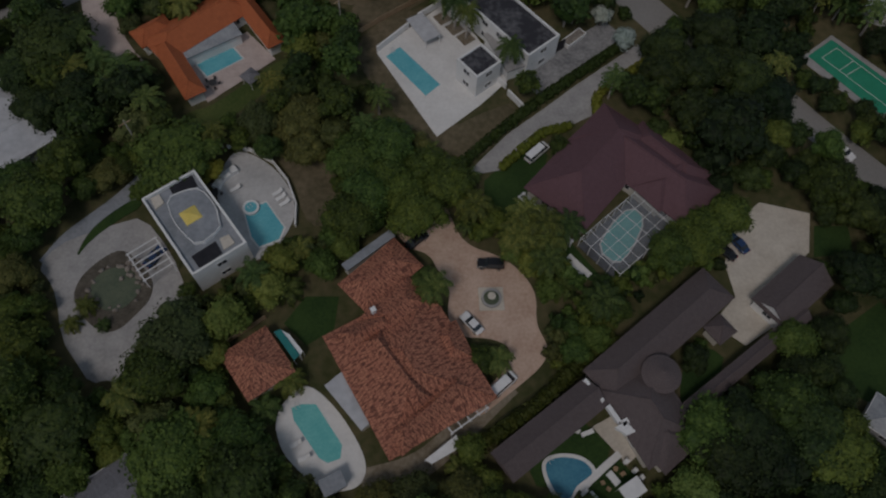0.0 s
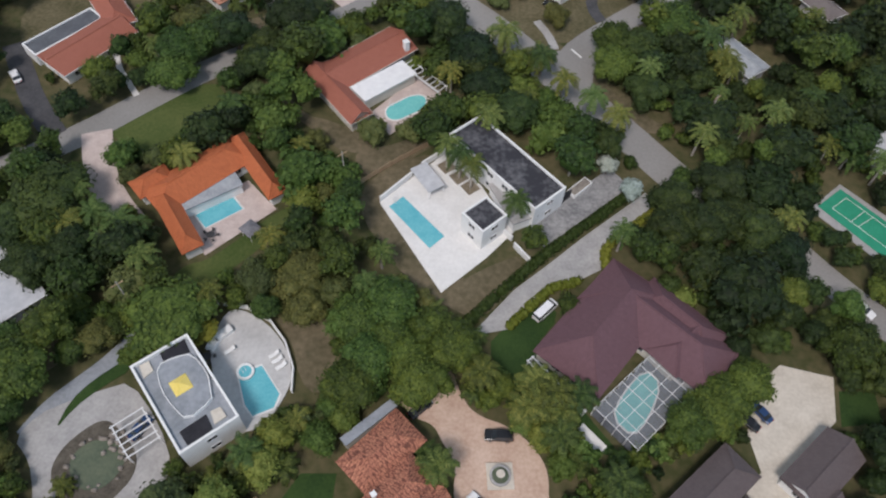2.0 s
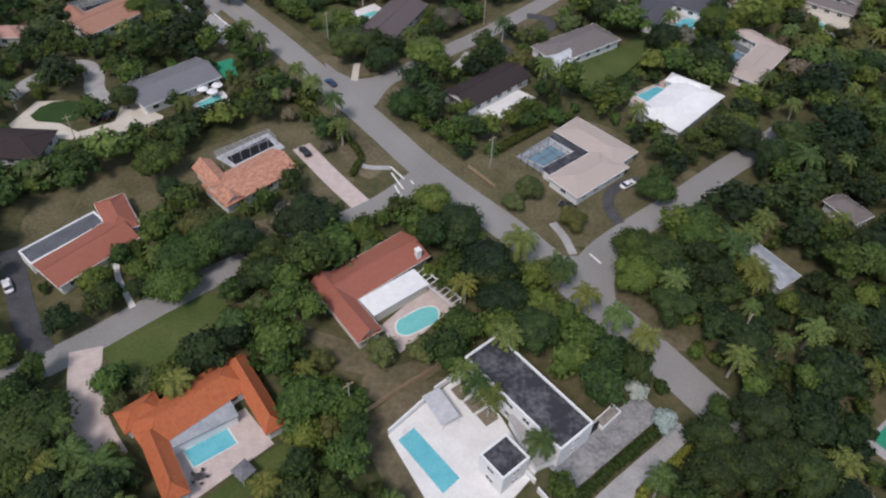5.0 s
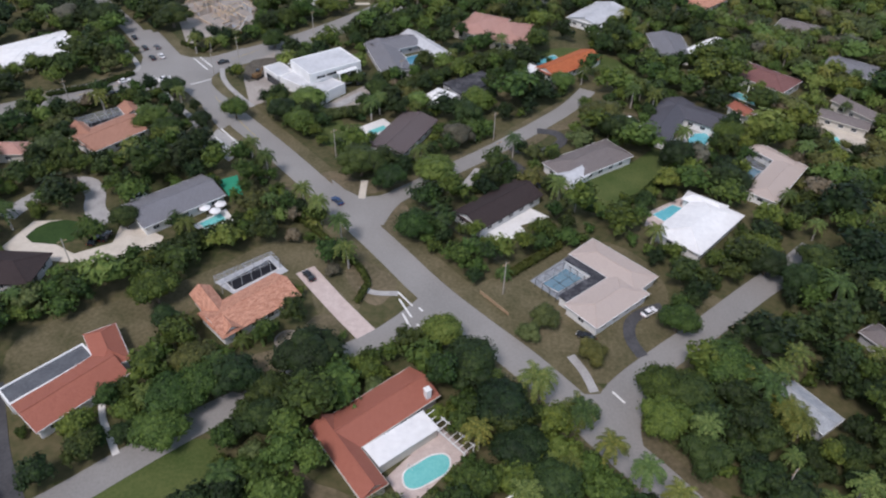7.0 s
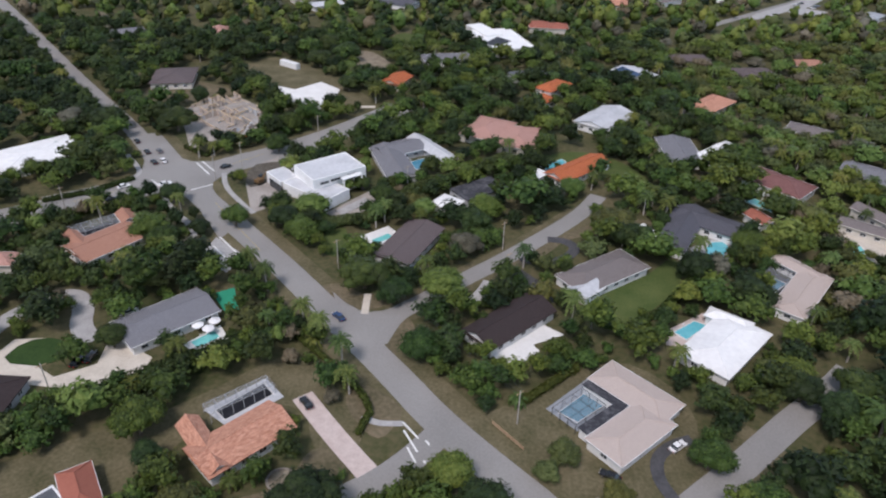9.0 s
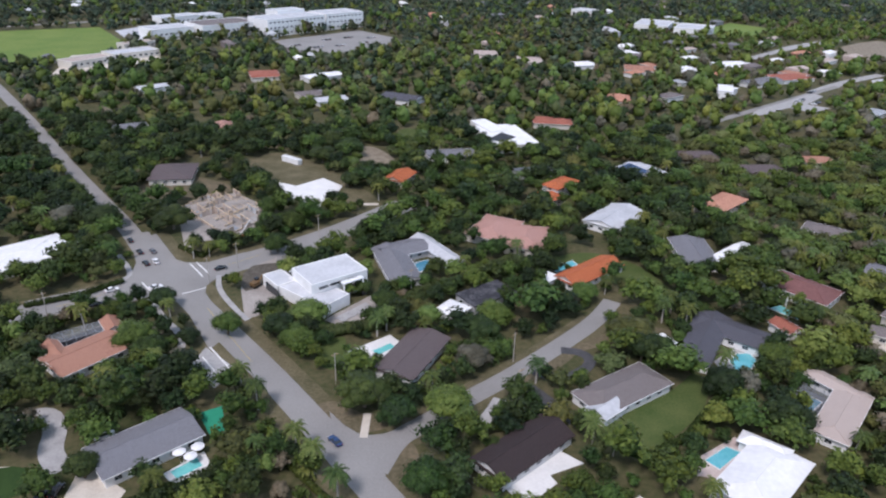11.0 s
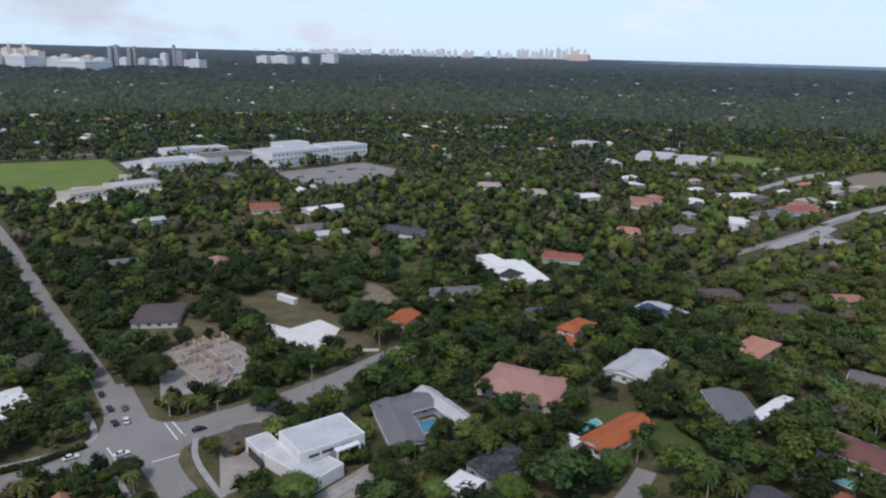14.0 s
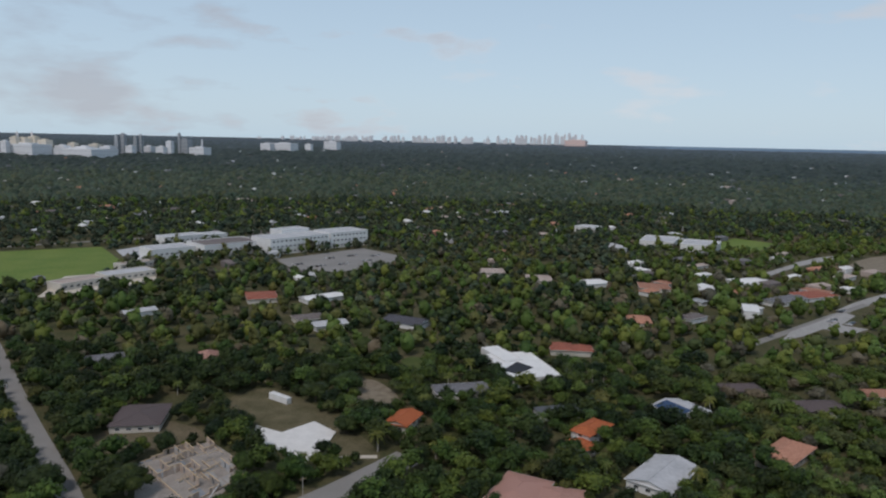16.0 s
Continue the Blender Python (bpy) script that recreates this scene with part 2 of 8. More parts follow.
R_SLATE = tile_mat("slate_grey_shingles", (0.12, 0.12, 0.14), (0.10, 0.10, 0.12), (0.06, 0.06, 0.07), 0.35, 0.35, 0.4)
R_GREY = tile_mat("grey_shingles", (0.24, 0.24, 0.26), (0.20, 0.20, 0.22), (0.13, 0.13, 0.14), 0.35, 0.35, 0.4)
R_WARM = tile_mat("warm_grey_shingles", (0.23, 0.205, 0.195), (0.20, 0.175, 0.17), (0.13, 0.11, 0.11), 0.35, 0.35, 0.4)
R_BEIGE = tile_mat("beige_flat_tiles", (0.52, 0.44, 0.39), (0.48, 0.40, 0.36), (0.38, 0.31, 0.28), 0.4, 0.4, 0.3)
R_PALE = mat("pale_membrane_roof", (0.46, 0.47, 0.49), (0.60, 0.61, 0.63), 0.2, 0.75, 0.08)
R_OLDMAROON = tile_mat("faded_maroon_tiles", (0.26, 0.125, 0.115), (0.21, 0.10, 0.095), (0.12, 0.06, 0.055), 0.4, 0.4, 0.45)
SLAB = mat("worn_grey_slabs", (0.16, 0.16, 0.165), (0.34, 0.335, 0.33), 0.35, 0.85, 0.12, 4)
R_PINK = tile_mat("pink_tiles", (0.52, 0.31, 0.26), (0.47, 0.27, 0.22), (0.34, 0.18, 0.15), 0.4, 0.4, 0.35)
GLASS = mat("window_glass", (0.02, 0.025, 0.03), (0.05, 0.06, 0.07), 0.7, 0.08, 0, spec=0.6)
FRAME = mat("white_aluminium", (0.66, 0.66, 0.66), (0.76, 0.76, 0.76), 2, 0.5, 0)
DARKFRAME = mat("dark_aluminium", (0.03, 0.03, 0.032), (0.06, 0.06, 0.062), 2, 0.5, 0)
# pool covers, and the shade painted into roof, court and garage openings
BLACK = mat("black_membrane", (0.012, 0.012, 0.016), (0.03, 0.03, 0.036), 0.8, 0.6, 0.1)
WATER = mat("pool_water", (0.10, 0.42, 0.50), (0.17, 0.52, 0.58), 0.35, 0.06, 0.08, 8, spec=0.5)
TEALWATER = mat("teal_pool_water", (0.13, 0.48, 0.47), (0.20, 0.58, 0.55), 0.35, 0.06, 0.08, 8, spec=0.5)
BLUEWATER = mat("deep_pool_water", (0.05, 0.20, 0.30), (0.09, 0.28, 0.38), 0.35, 0.06, 0.08, 8, spec=0.5)
POND = mat("pond_water", (0.085, 0.11, 0.075), (0.13, 0.15, 0.10), 0.3, 0.12, 0.05, 8)
COURT = mat("green_court", (0.02, 0.24, 0.14), (0.03, 0.30, 0.18), 0.4, 0.8, 0)
ROCK = mat("rock", (0.16, 0.14, 0.12), (0.36, 0.32, 0.28), 0.9, 0.9, 0.6)
YELLOW = mat("yellow_skylight", (0.72, 0.55, 0.12), (0.82, 0.66, 0.20), 0.8, 0.5, 0)
TEAL = mat("teal_canvas", (0.02, 0.16, 0.16), (0.03, 0.22, 0.21), 0.6, 0.8, 0.1)
BLOCKWALL = mat("raw_block_wall", (0.40, 0.33, 0.28), (0.54, 0.46, 0.40), 0.5, 0.9, 0.3)
ORANGEPAINT = mat("orange_machine_paint", (0.5, 0.11, 0.03), (0.58, 0.14, 0.04), 0.8, 0.5, 0)
RUSTYPAINT = mat("muddy_machine_paint", (0.10, 0.06, 0.03), (0.20, 0.12, 0.05), 0.8, 0.7, 0.1)
WOOD = mat("timber", (0.30, 0.20, 0.12), (0.45, 0.33, 0.21), 1.2, 0.8, 0.3)
RAWWOOD = mat("new_lumber", (0.50, 0.37, 0.24), (0.64, 0.50, 0.34), 1.2, 0.8, 0.2)
BARK = mat("bark", (0.11, 0.085, 0.065), (0.22, 0.18, 0.14), 1.5, 0.95, 0.5)
PALMBARK = mat("palm_trunk", (0.30, 0.27, 0.24), (0.45, 0.42, 0.38), 0.8, 0.9, 0.3)
TYRE = mat("tyre", (0.012, 0.012, 0.012), (0.025, 0.025, 0.025), 3, 0.8, 0)
RIM = mat("rim", (0.4, 0.4, 0.42), (0.55, 0.55, 0.56), 3, 0.35, 0, metal=0.8)
LAMPRED = mat("tail_lamp", (0.30, 0.01, 0.01), (0.4, 0.02, 0.02), 3, 0.3, 0)
LAMPWHITE = mat("head_lamp", (0.6, 0.6, 0.6), (0.75, 0.75, 0.75), 3, 0.15, 0)
CAGE = mat("grey_aluminium", (0.26, 0.27, 0.28), (0.36, 0.37, 0.38), 2, 0.5, 0)
MESH = mat("screen_mesh", (0.30, 0.32, 0.34), (0.40, 0.42, 0.44), 2, 0.9, 0)
_t = MESH.node_tree
_a, _b = _t.nodes.new("ShaderNodeMixShader"), _t.nodes.new("ShaderNodeBsdfTransparent")
_a.inputs[0].default_value = 0.30
_t.links.new(_b.outputs[0], _a.inputs[1])
_t.links.new(_t.nodes["Principled BSDF"].outputs[0], _a.inputs[2])
_t.links.new(_a.outputs[0], _t.nodes["Material Output"].inputs["Surface"])
SOLAR = mat("solar_panel", (0.03, 0.06, 0.13), (0.05, 0.09, 0.18), 1, 0.2, 0)
TOWER = mat("tower_concrete", (0.70, 0.71, 0.73), (0.80, 0.80, 0.81), 0.02, 0.8, 0)
TOWERPINK = mat("pink_tower", (0.75, 0.55, 0.50), (0.82, 0.62, 0.56), 0.02, 0.8, 0)
LEAF = leaf_mat("foliage", (0.011, 0.022, 0.0045), (0.039, 0.068, 0.0115), (0.128, 0.176, 0.028), warm=0.17)
LEAFLIME = leaf_mat("lime_foliage", (0.027, 0.050, 0.006), (0.080, 0.120, 0.020), (0.180, 0.222, 0.048), warm=0.17)
LEAFOLIVE = leaf_mat("olive_foliage", (0.024, 0.032, 0.009), (0.068, 0.082, 0.021), (0.150, 0.160, 0.044), warm=0.17)
LEAFDARK = leaf_mat("dark_foliage", (0.006, 0.0128, 0.0038), (0.019, 0.0350, 0.0082), (0.064, 0.092, 0.0180), warm=0.15)
LEAFDRY = leaf_mat("dry_foliage", (0.050, 0.045, 0.026), (0.105, 0.094, 0.058), (0.185, 0.165, 0.110), warm=0.12)
LEAFPALE = leaf_mat("silver_foliage", (0.20, 0.25, 0.20), (0.32, 0.37, 0.32), (0.45, 0.50, 0.45), warm=0.05)
LEAFYELLOW = leaf_mat("yellow_foliage", (0.112, 0.105, 0.012), (0.174, 0.161, 0.019), (0.260, 0.223, 0.031), warm=0.1)
PALMLEAF = leaf_mat("palm_frond", (0.022, 0.038, 0.008), (0.068, 0.098, 0.018), (0.185, 0.205, 0.045))
HEDGE = leaf_mat("hedge_foliage", (0.0163, 0.0281, 0.0044), (0.0311, 0.0481, 0.0074), (0.0629, 0.0799, 0.0133))
HEDGELIME = leaf_mat("yellow_hedge", (0.085, 0.105, 0.012), (0.14, 0.16, 0.02), (0.22, 0.23, 0.04), warm=0.1)
# air haze is put into these two leaf colours: greyer and bluer
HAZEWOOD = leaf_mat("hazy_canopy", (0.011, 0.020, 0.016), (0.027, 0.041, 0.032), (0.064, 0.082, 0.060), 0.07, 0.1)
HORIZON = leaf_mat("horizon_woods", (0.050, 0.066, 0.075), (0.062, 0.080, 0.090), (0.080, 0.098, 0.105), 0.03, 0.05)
SEA = mat("sea", (0.10, 0.17, 0.25), (0.13, 0.20, 0.28), 0.002, 0.5, 0)
# duller green with a first touch of distance haze in the colour
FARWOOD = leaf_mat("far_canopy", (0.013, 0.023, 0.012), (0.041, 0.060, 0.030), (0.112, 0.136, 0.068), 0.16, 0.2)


# ---------------------------------------------------------------- geometry helpers
class Geo:
    def __init__(self, ox=0.0, oy=0.0):
        self.v, self.f, self.uv, self.m, self.o = [], [], [], [], (ox, oy)

    def face(self, pts, uv=None, mi=0):
        k = len(self.v)
        self.v += [(p[0] - self.o[0], p[1] - self.o[1], p[2]) for p in pts]
        self.f.append(tuple(range(k, k + len(pts))))
        self.uv.append(uv or [(p[0], p[1]) for p in pts])
        self.m.append(mi)

    def prism(self, poly, z0, z1, mi=0, bottom=False):
        a = sum(p[0] * q[1] - q[0] * p[1] for p, q in zip(poly, poly[1:] + poly[:1]))
        poly = poly if a > 0 else poly[::-1]
        self.face([(x, y, z1) for x, y in poly], mi=mi)
        if bottom:
            self.face([(x, y, z0) for x, y in poly[::-1]], mi=mi)
        for (ax, ay), (bx, by) in zip(poly, poly[1:] + poly[:1]):
            self.face([(ax, ay, z0), (bx, by, z0), (bx, by, z1), (ax, ay, z1)], mi=mi)

    def box(self, cx, cy, z0, z1, lx, ly, yaw=0, mi=0):
        self.prism(rect(cx, cy, lx, ly, yaw), z0, z1, mi, True)

    def ring(self, outer, inner, z0, z1, mi=0):
        n = len(outer)
        for i in range(n):
            j = (i + 1) % n
            (a, b), (c, d) = (outer[i], outer[j]), (inner[i], inner[j])
            self.face([(*a, z1), (*b, z1), (*d, z1), (*c, z1)], mi=mi)
            self.face([(*a, z0), (*b, z0), (*b, z1), (*a, z1)], mi=mi)
            self.face([(*d, z0), (*c, z0), (*c, z1), (*d, z1)], mi=mi)

    def tube(self, a, b, r0, r1=None, n=6, mi=0, cap=True):
        a, b = Vector(a), Vector(b)
        r1 = r0 if r1 is None else r1
        w = (b - a).normalized()
        u = w.orthogonal().normalized()
        v = w.cross(u)
        ra = [a + (u * math.cos(k) + v * math.sin(k)) * r0 for k in [2 * math.pi * i / n for i in range(n)]]
        rb = [b + (u * math.cos(k) + v * math.sin(k)) * r1 for k in [2 * math.pi * i / n for i in range(n)]]
        for i in range(n):
            j = (i + 1) % n
            self.face([ra[i], ra[j], rb[j], rb[i]], mi=mi)
        if cap:
            self.face(rb, mi=mi)
            self.face(ra[::-1], mi=mi)

    def mesh(self, name, mats, smooth=False):
        me = bpy.data.meshes.new(name)
        me.from_pydata(self.v, [], self.f)
        for q in mats if isinstance(mats, (list, tuple)) else [mats]:
            me.materials.append(q)
        me.polygons.foreach_set("material_index", self.m)
        layer = me.uv_layers.new(name="UVMap")
        layer.data.foreach_set("uv", np.array([c for f in self.uv for p in f for c in p[:2]], np.float32))
        if smooth:
            me.polygons.foreach_set("use_smooth", [True] * len(self.f))
        me.update()
        return me


def rect(cx, cy, lx, ly, yaw=0):
    c, s = math.cos(radians(yaw)), math.sin(radians(yaw))
    return [(cx + x * c - y * s, cy + x * s + y * c) for x, y in ((-lx / 2, -ly / 2), (lx / 2, -ly / 2), (lx / 2, ly / 2), (-lx / 2, ly / 2))]


def soften(poly, times=2):
    for _ in range(times):
        poly = [q for a, b in zip(poly, poly[1:] + poly[:1]) for q in ((0.75 * a[0] + 0.25 * b[0], 0.75 * a[1] + 0.25 * b[1]), (0.25 * a[0] + 0.75 * b[0], 0.25 * a[1] + 0.75 * b[1]))]
    return poly


def grow(poly, by):
    mx, my = sum(p[0] for p in poly) / len(poly), sum(p[1] for p in poly) / len(poly)
    out = []
    for x, y in poly:
        d = math.hypot(x - mx, y - my) or 1
        out.append((x + (x - mx) / d * by, y + (y - my) / d * by))
    return out


def part(name, geo, material, parent, label="", smooth=False):
    ob = new(name, geo if isinstance(geo, bpy.types.Mesh) else geo.mesh(name, material, smooth))
    ob.parent = parent
    return tagged(ob, label)


def thing(name, x, y, label, category, group="", z=0.0, yaw=0.0):
    ob = new(name)
    ob.empty_display_size = 0.3
    ob.matrix_basis = pose(x, y, z, 0, 0, yaw)
    return tagged(ob, label, category, group)


def structure(name, geo, material, label, category="ground"):
    return tagged(new(name, geo.mesh(name, material)), label, category, kind="structure")


HARD, BUILT, OPEN, LAYER = [], [], [], [0]


def patch(name, poly, z, material, label, category="paving", times=0, hard=True, open_=True):
    """A flat piece of ground with a small real thickness."""
    poly = soften(poly, times) if times else poly
    LAYER[0] += 1
    z += 0.0012 * LAYER[0] % 0.03
    g = Geo()
    g.prism(poly, -0.05, z)
    if hard:
        HARD.append(poly)
        BUILT.append(poly)
    else:
        OPEN.append(grow(poly, -1.0))
    return structure(name, g, material, label, category)


def ribbon(name, pts, width, z, material, label, category="road"):
    for _ in range(2):
        pts = [pts[0]] + [q for a, b in zip(pts, pts[1:]) for q in ((0.75 * a[0] + 0.25 * b[0], 0.75 * a[1] + 0.25 * b[1]), (0.25 * a[0] + 0.75 * b[0], 0.25 * a[1] + 0.75 * b[1]))] + [pts[-1]]
    left, right = [], []
    for i, p in enumerate(pts):
        a, b = pts[max(i - 1, 0)], pts[min(i + 1, len(pts) - 1)]
        d = Vector((b[0] - a[0], b[1] - a[1])).normalized()
        left.append((p[0] - d.y * width / 2, p[1] + d.x * width / 2))
        right.append((p[0] + d.y * width / 2, p[1] - d.x * width / 2))
    LAYER[0] += 1
    z += 0.0011 * LAYER[0] % 0.02
    g = Geo()
    for i in range(len(pts) - 1):
        q = [right[i], right[i + 1], left[i + 1], left[i]]
        g.face([(x, y, z) for x, y in q])
        g.face([(*right[i], -0.1), (*right[i + 1], -0.1), (*right[i + 1], z), (*right[i], z)])
        g.face([(*left[i + 1], -0.1), (*left[i], -0.1), (*left[i], z), (*left[i + 1], z)])
        HARD.append(q)
        if category == "road" and "under" not in label:
            BUILT.append(q)
    return structure(name, g, material, label, category)


def verge(pts, width):
    ribbon("verge", pts, width, 0.03, VERGE, "dry grass verge along the street", "verge")


def stripe(a, b, width, material=LINE, z=0.115):
    m = ((a[0] + b[0]) / 2, (a[1] + b[1]) / 2)
    g = Geo()
    g.box(*m, z - 0.02, z, math.hypot(b[0] - a[0], b[1] - a[1]), width, math.degrees(math.atan2(b[1] - a[1], b[0] - a[0])))
    return structure("road_marking", g, material, "painted line on the asphalt road", "road marking")


# ---------------------------------------------------------------- houses
WIN = {}


def window_meshes(w, h, frame_mat):
    key = (w, h, frame_mat.name)
    if key not in WIN:
        f, p = Geo(), Geo()
        for x, z, lx, lz in ((0, h / 2 - 0.05, w, 0.1), (0, -h / 2 + 0.05, w, 0.1), (-w / 2 + 0.05, 0, 0.1, h - 0.2), (w / 2 - 0.05, 0, 0.1, h - 0.2), (0, 0, 0.06, h - 0.2)):
            f.box(x, 0.0, z - lz / 2, z + lz / 2, lx, 0.12)
        p.box(0, 0.03, -h / 2 + 0.1, h / 2 - 0.1, w - 0.2, 0.03)
        WIN[key] = (f.mesh("window", frame_mat), p.mesh("pane", GLASS))
    return WIN[key]


def add_window(house, x, y, z, yaw, w=1.8, h=1.3, frame_mat=FRAME):
    """A window in the wall that looks along yaw - 90 degrees."""
    f, p = window_meshes(w, h, frame_mat)
    ob = part("window", f, None, house)
    ob.matrix_basis = pose(x - house.location.x, y - house.location.y, z, 0, 0, yaw)
    part("pane", p, None, ob)
    return ob


def wing(house, cx, cy, L, W, yaw, eave, rise, kind, roof, wall, over=0.6, base=0.0, windows=4.2, hard=True):
    ox, oy = house.location.x, house.location.y
    if hard:
        HARD.append(rect(cx, cy, L, W, yaw))
        BUILT.append(rect(cx, cy, L, W, yaw))
    c, s = math.cos(radians(yaw)), math.sin(radians(yaw))

    def w(x, y, z):
        return (cx + x * c - y * s, cy + x * s + y * c, z)

    if kind in ("flat", "parapet"):
        over = 0.0 if kind == "parapet" else 0.3
    g = Geo(ox, oy)
    g.box(cx, cy, base, eave - 0.05, L - 2 * over, W - 2 * over, yaw)
    part("wall", g, wall, house)
    a, b = L / 2, W / 2
    g = Geo(ox, oy)
    if kind == "parapet":
        t = 0.35
        outer, inner = rect(cx, cy, L + 0.04, W + 0.04, yaw), rect(cx, cy, L - 2 * t, W - 2 * t, yaw)
        k = Geo(ox, oy)
        k.ring(outer, inner, eave - 0.1, eave + rise)
        part("parapet", k, wall, house)
        g.box(cx, cy, eave - 0.05, eave + 0.05, L - 2 * t, W - 2 * t, yaw)
    elif kind == "flat":
        g.box(cx, cy, eave - 0.05, eave + 0.25, L, W, yaw)
    else:
        rl = max(a - b, 0.05) if kind == "hip" else a
        top, sl = eave + rise, math.hypot(b, rise)
        low = [w(-a, -b, eave), w(a, -b, eave), w(a, b, eave), w(-a, b, eave)]
        r0, r1 = w(-rl, 0, top), w(rl, 0, top)
        g.face([low[0], low[1], r1, r0], [(-a, 0), (a, 0), (rl, sl), (-rl, sl)])
        g.face([low[2], low[3], r0, r1], [(-a, 0), (a, 0), (rl, sl), (-rl, sl)])
        if kind == "hip":
            s2 = math.hypot(a - rl, rise)
            g.face([low[1], low[2], r1], [(-b, 0), (b, 0), (0, s2)])
            g.face([low[3], low[0], r0], [(-b, 0), (b, 0), (0, s2)])
        else:
            for e in (-1, 1):
                k = Geo(ox, oy)
                q = [w(e * (a - over), -b + over, eave - 0.06), w(e * (a - over), b - over, eave - 0.06), w(e * (a - over), 0, top - 0.25)]
                k.face(q if e > 0 else q[::-1])
                part("gable", k, wall, house)
        g.face([low[3], low[2], low[1], low[0]])
        k = Geo(ox, oy)
        k.ring(rect(cx, cy, L + 0.1, W + 0.1, yaw), rect(cx, cy, L - 0.1, W - 0.1, yaw), eave - 0.22, eave + 0.02)
        part("fascia", k, roof if roof in (R_TERRA, R_TAUPE, R_PURPLE, R_ORANGE, R_BROWN, R_SLATE, R_SALMON) else wall if wall is not GREYWALL else FRAME, house)
        k = Geo(ox, oy)
        k.tube(r0, r1, 0.16, n=6)
        if kind == "hip":
            for q, r in ((low[0], r0), (low[3], r0), (low[1], r1), (low[2], r1)):
                k.tube(q, r, 0.13, n=5)
        rr = part("roof", g, roof, house)
        part("ridge_cap", k, roof, rr)
        g = None
    if g:
        part("roof", g, roof, house)
    if windows:
        hz = min(1.3, eave - base - 1.4)
        for e, span, dep in ((0, L, W), (180, L, W), (90, W, L), (270, W, L)):
            n = int((span - 2) / windows)
            ce, se = math.cos(radians(e)), math.sin(radians(e))
            for i in range(n):
                u, v = (i - (n - 1) / 2) * windows, -(dep / 2 - over + 0.02)
                for fl in range(1 if eave - base < 5 else 2):
                    x, y, z = w(u * ce - v * se, u * se + v * ce, base + 1.65 + 3.1 * fl)
                    add_window(house, x, y, z, yaw + e, 1.8, hz)


def house(x, y, label, group=""):
    return thing("house", x, y, label, "house", group)


def chimney(h, x, y, z0, z1, size=1.0):
    g = Geo(h.location.x, h.location.y)
    g.box(x, y, z0, z1, size, size, 35)
    g.box(x, y, z1, z1 + 0.15, size + 0.25, size + 0.25, 35)
    part("chimney", g, WHITE, h, "white rendered chimney")


def pool(poly, water, label, deck_z=0.1, times=0, coping=0.35):
    poly = soften(poly, times) if times else poly
    x, y = sum(p[0] for p in poly) / len(poly), sum(p[1] for p in poly) / len(poly)
    t = thing("swimming_pool", x, y, label, "swimming pool")
    g = Geo(x, y)
    g.ring(grow(poly, coping), poly, 0.0, deck_z + 0.08)
    part("coping", g, WHITEDECK, t)
    g = Geo(x, y)
    g.prism(poly, 0.0, deck_z + 0.03)
    part("water", g, water, t)
    a = Vector(poly[0]).lerp(Vector(poly[1]), 0.5)
    g = Geo(x, y)
    for e in (-0.3, 0.3):
        q = Vector((a.x - x, a.y - y)).normalized() * 0.5
        n = Vector((-q.y, q.x)).normalized() * e
        p0, p1 = (a.x + q.x + n.x, a.y + q.y + n.y, deck_z), (a.x - q.x + n.x, a.y - q.y + n.y, deck_z)
        g.tube(p0, (*p0[:2], deck_z + 0.9), 0.04, n=5)
        g.tube((*p0[:2], deck_z + 0.9), p1, 0.04, n=5)
    part("ladder", g, FRAME, t, "steel grab rails")
    HARD.append(poly)
    BUILT.append(poly)
    return t


def bars(t, name, pts, r, material, n=4):
    """One square bar between each pair of places."""
    for a, b in pts:
        g = Geo(t.location.x, t.location.y)
        g.tube(a, b, r, n=n)
        part(name, g, material, t)


def screen_cage(cx, cy, L, W, yaw, h, label, nx=5, ny=4, material=FRAME):
    t = thing("pool_cage", cx, cy, label, "pool enclosure")
    c, s = math.cos(radians(yaw)), math.sin(radians(yaw))

    def w(x, y, z):
        return (cx + x * c - y * s, cy + x * s + y * c, z)

    xs, ys = np.linspace(-L / 2, L / 2, nx), np.linspace(-W / 2, W / 2, ny)
    for x0, x1 in zip(xs, xs[1:]):
        for y0, y1 in zip(ys, ys[1:]):
            g = Geo(cx, cy)
            g.face([w(x0 + .1, y0 + .1, h + .02), w(x1 - .1, y0 + .1, h + .02), w(x1 - .1, y1 - .1, h + .02), w(x0 + .1, y1 - .1, h + .02)])
            part("screen_panel", g, MESH, t)
    bars(t, "beam", [(w(x, -W / 2, h), w(x, W / 2, h)) for x in xs], 0.06, material)
    bars(t, "beam", [(w(-L / 2, y, h), w(L / 2, y, h)) for y in ys], 0.06, material)
    bars(t, "post", [(w(x, y, 0), w(x, y, h)) for x in xs for y in (-W / 2, W / 2)], 0.09, material)
    bars(t, "post", [(w(x, y, 0), w(x, y, h)) for y in ys[1:-1] for x in (-L / 2, L / 2)], 0.09, material)
    return t


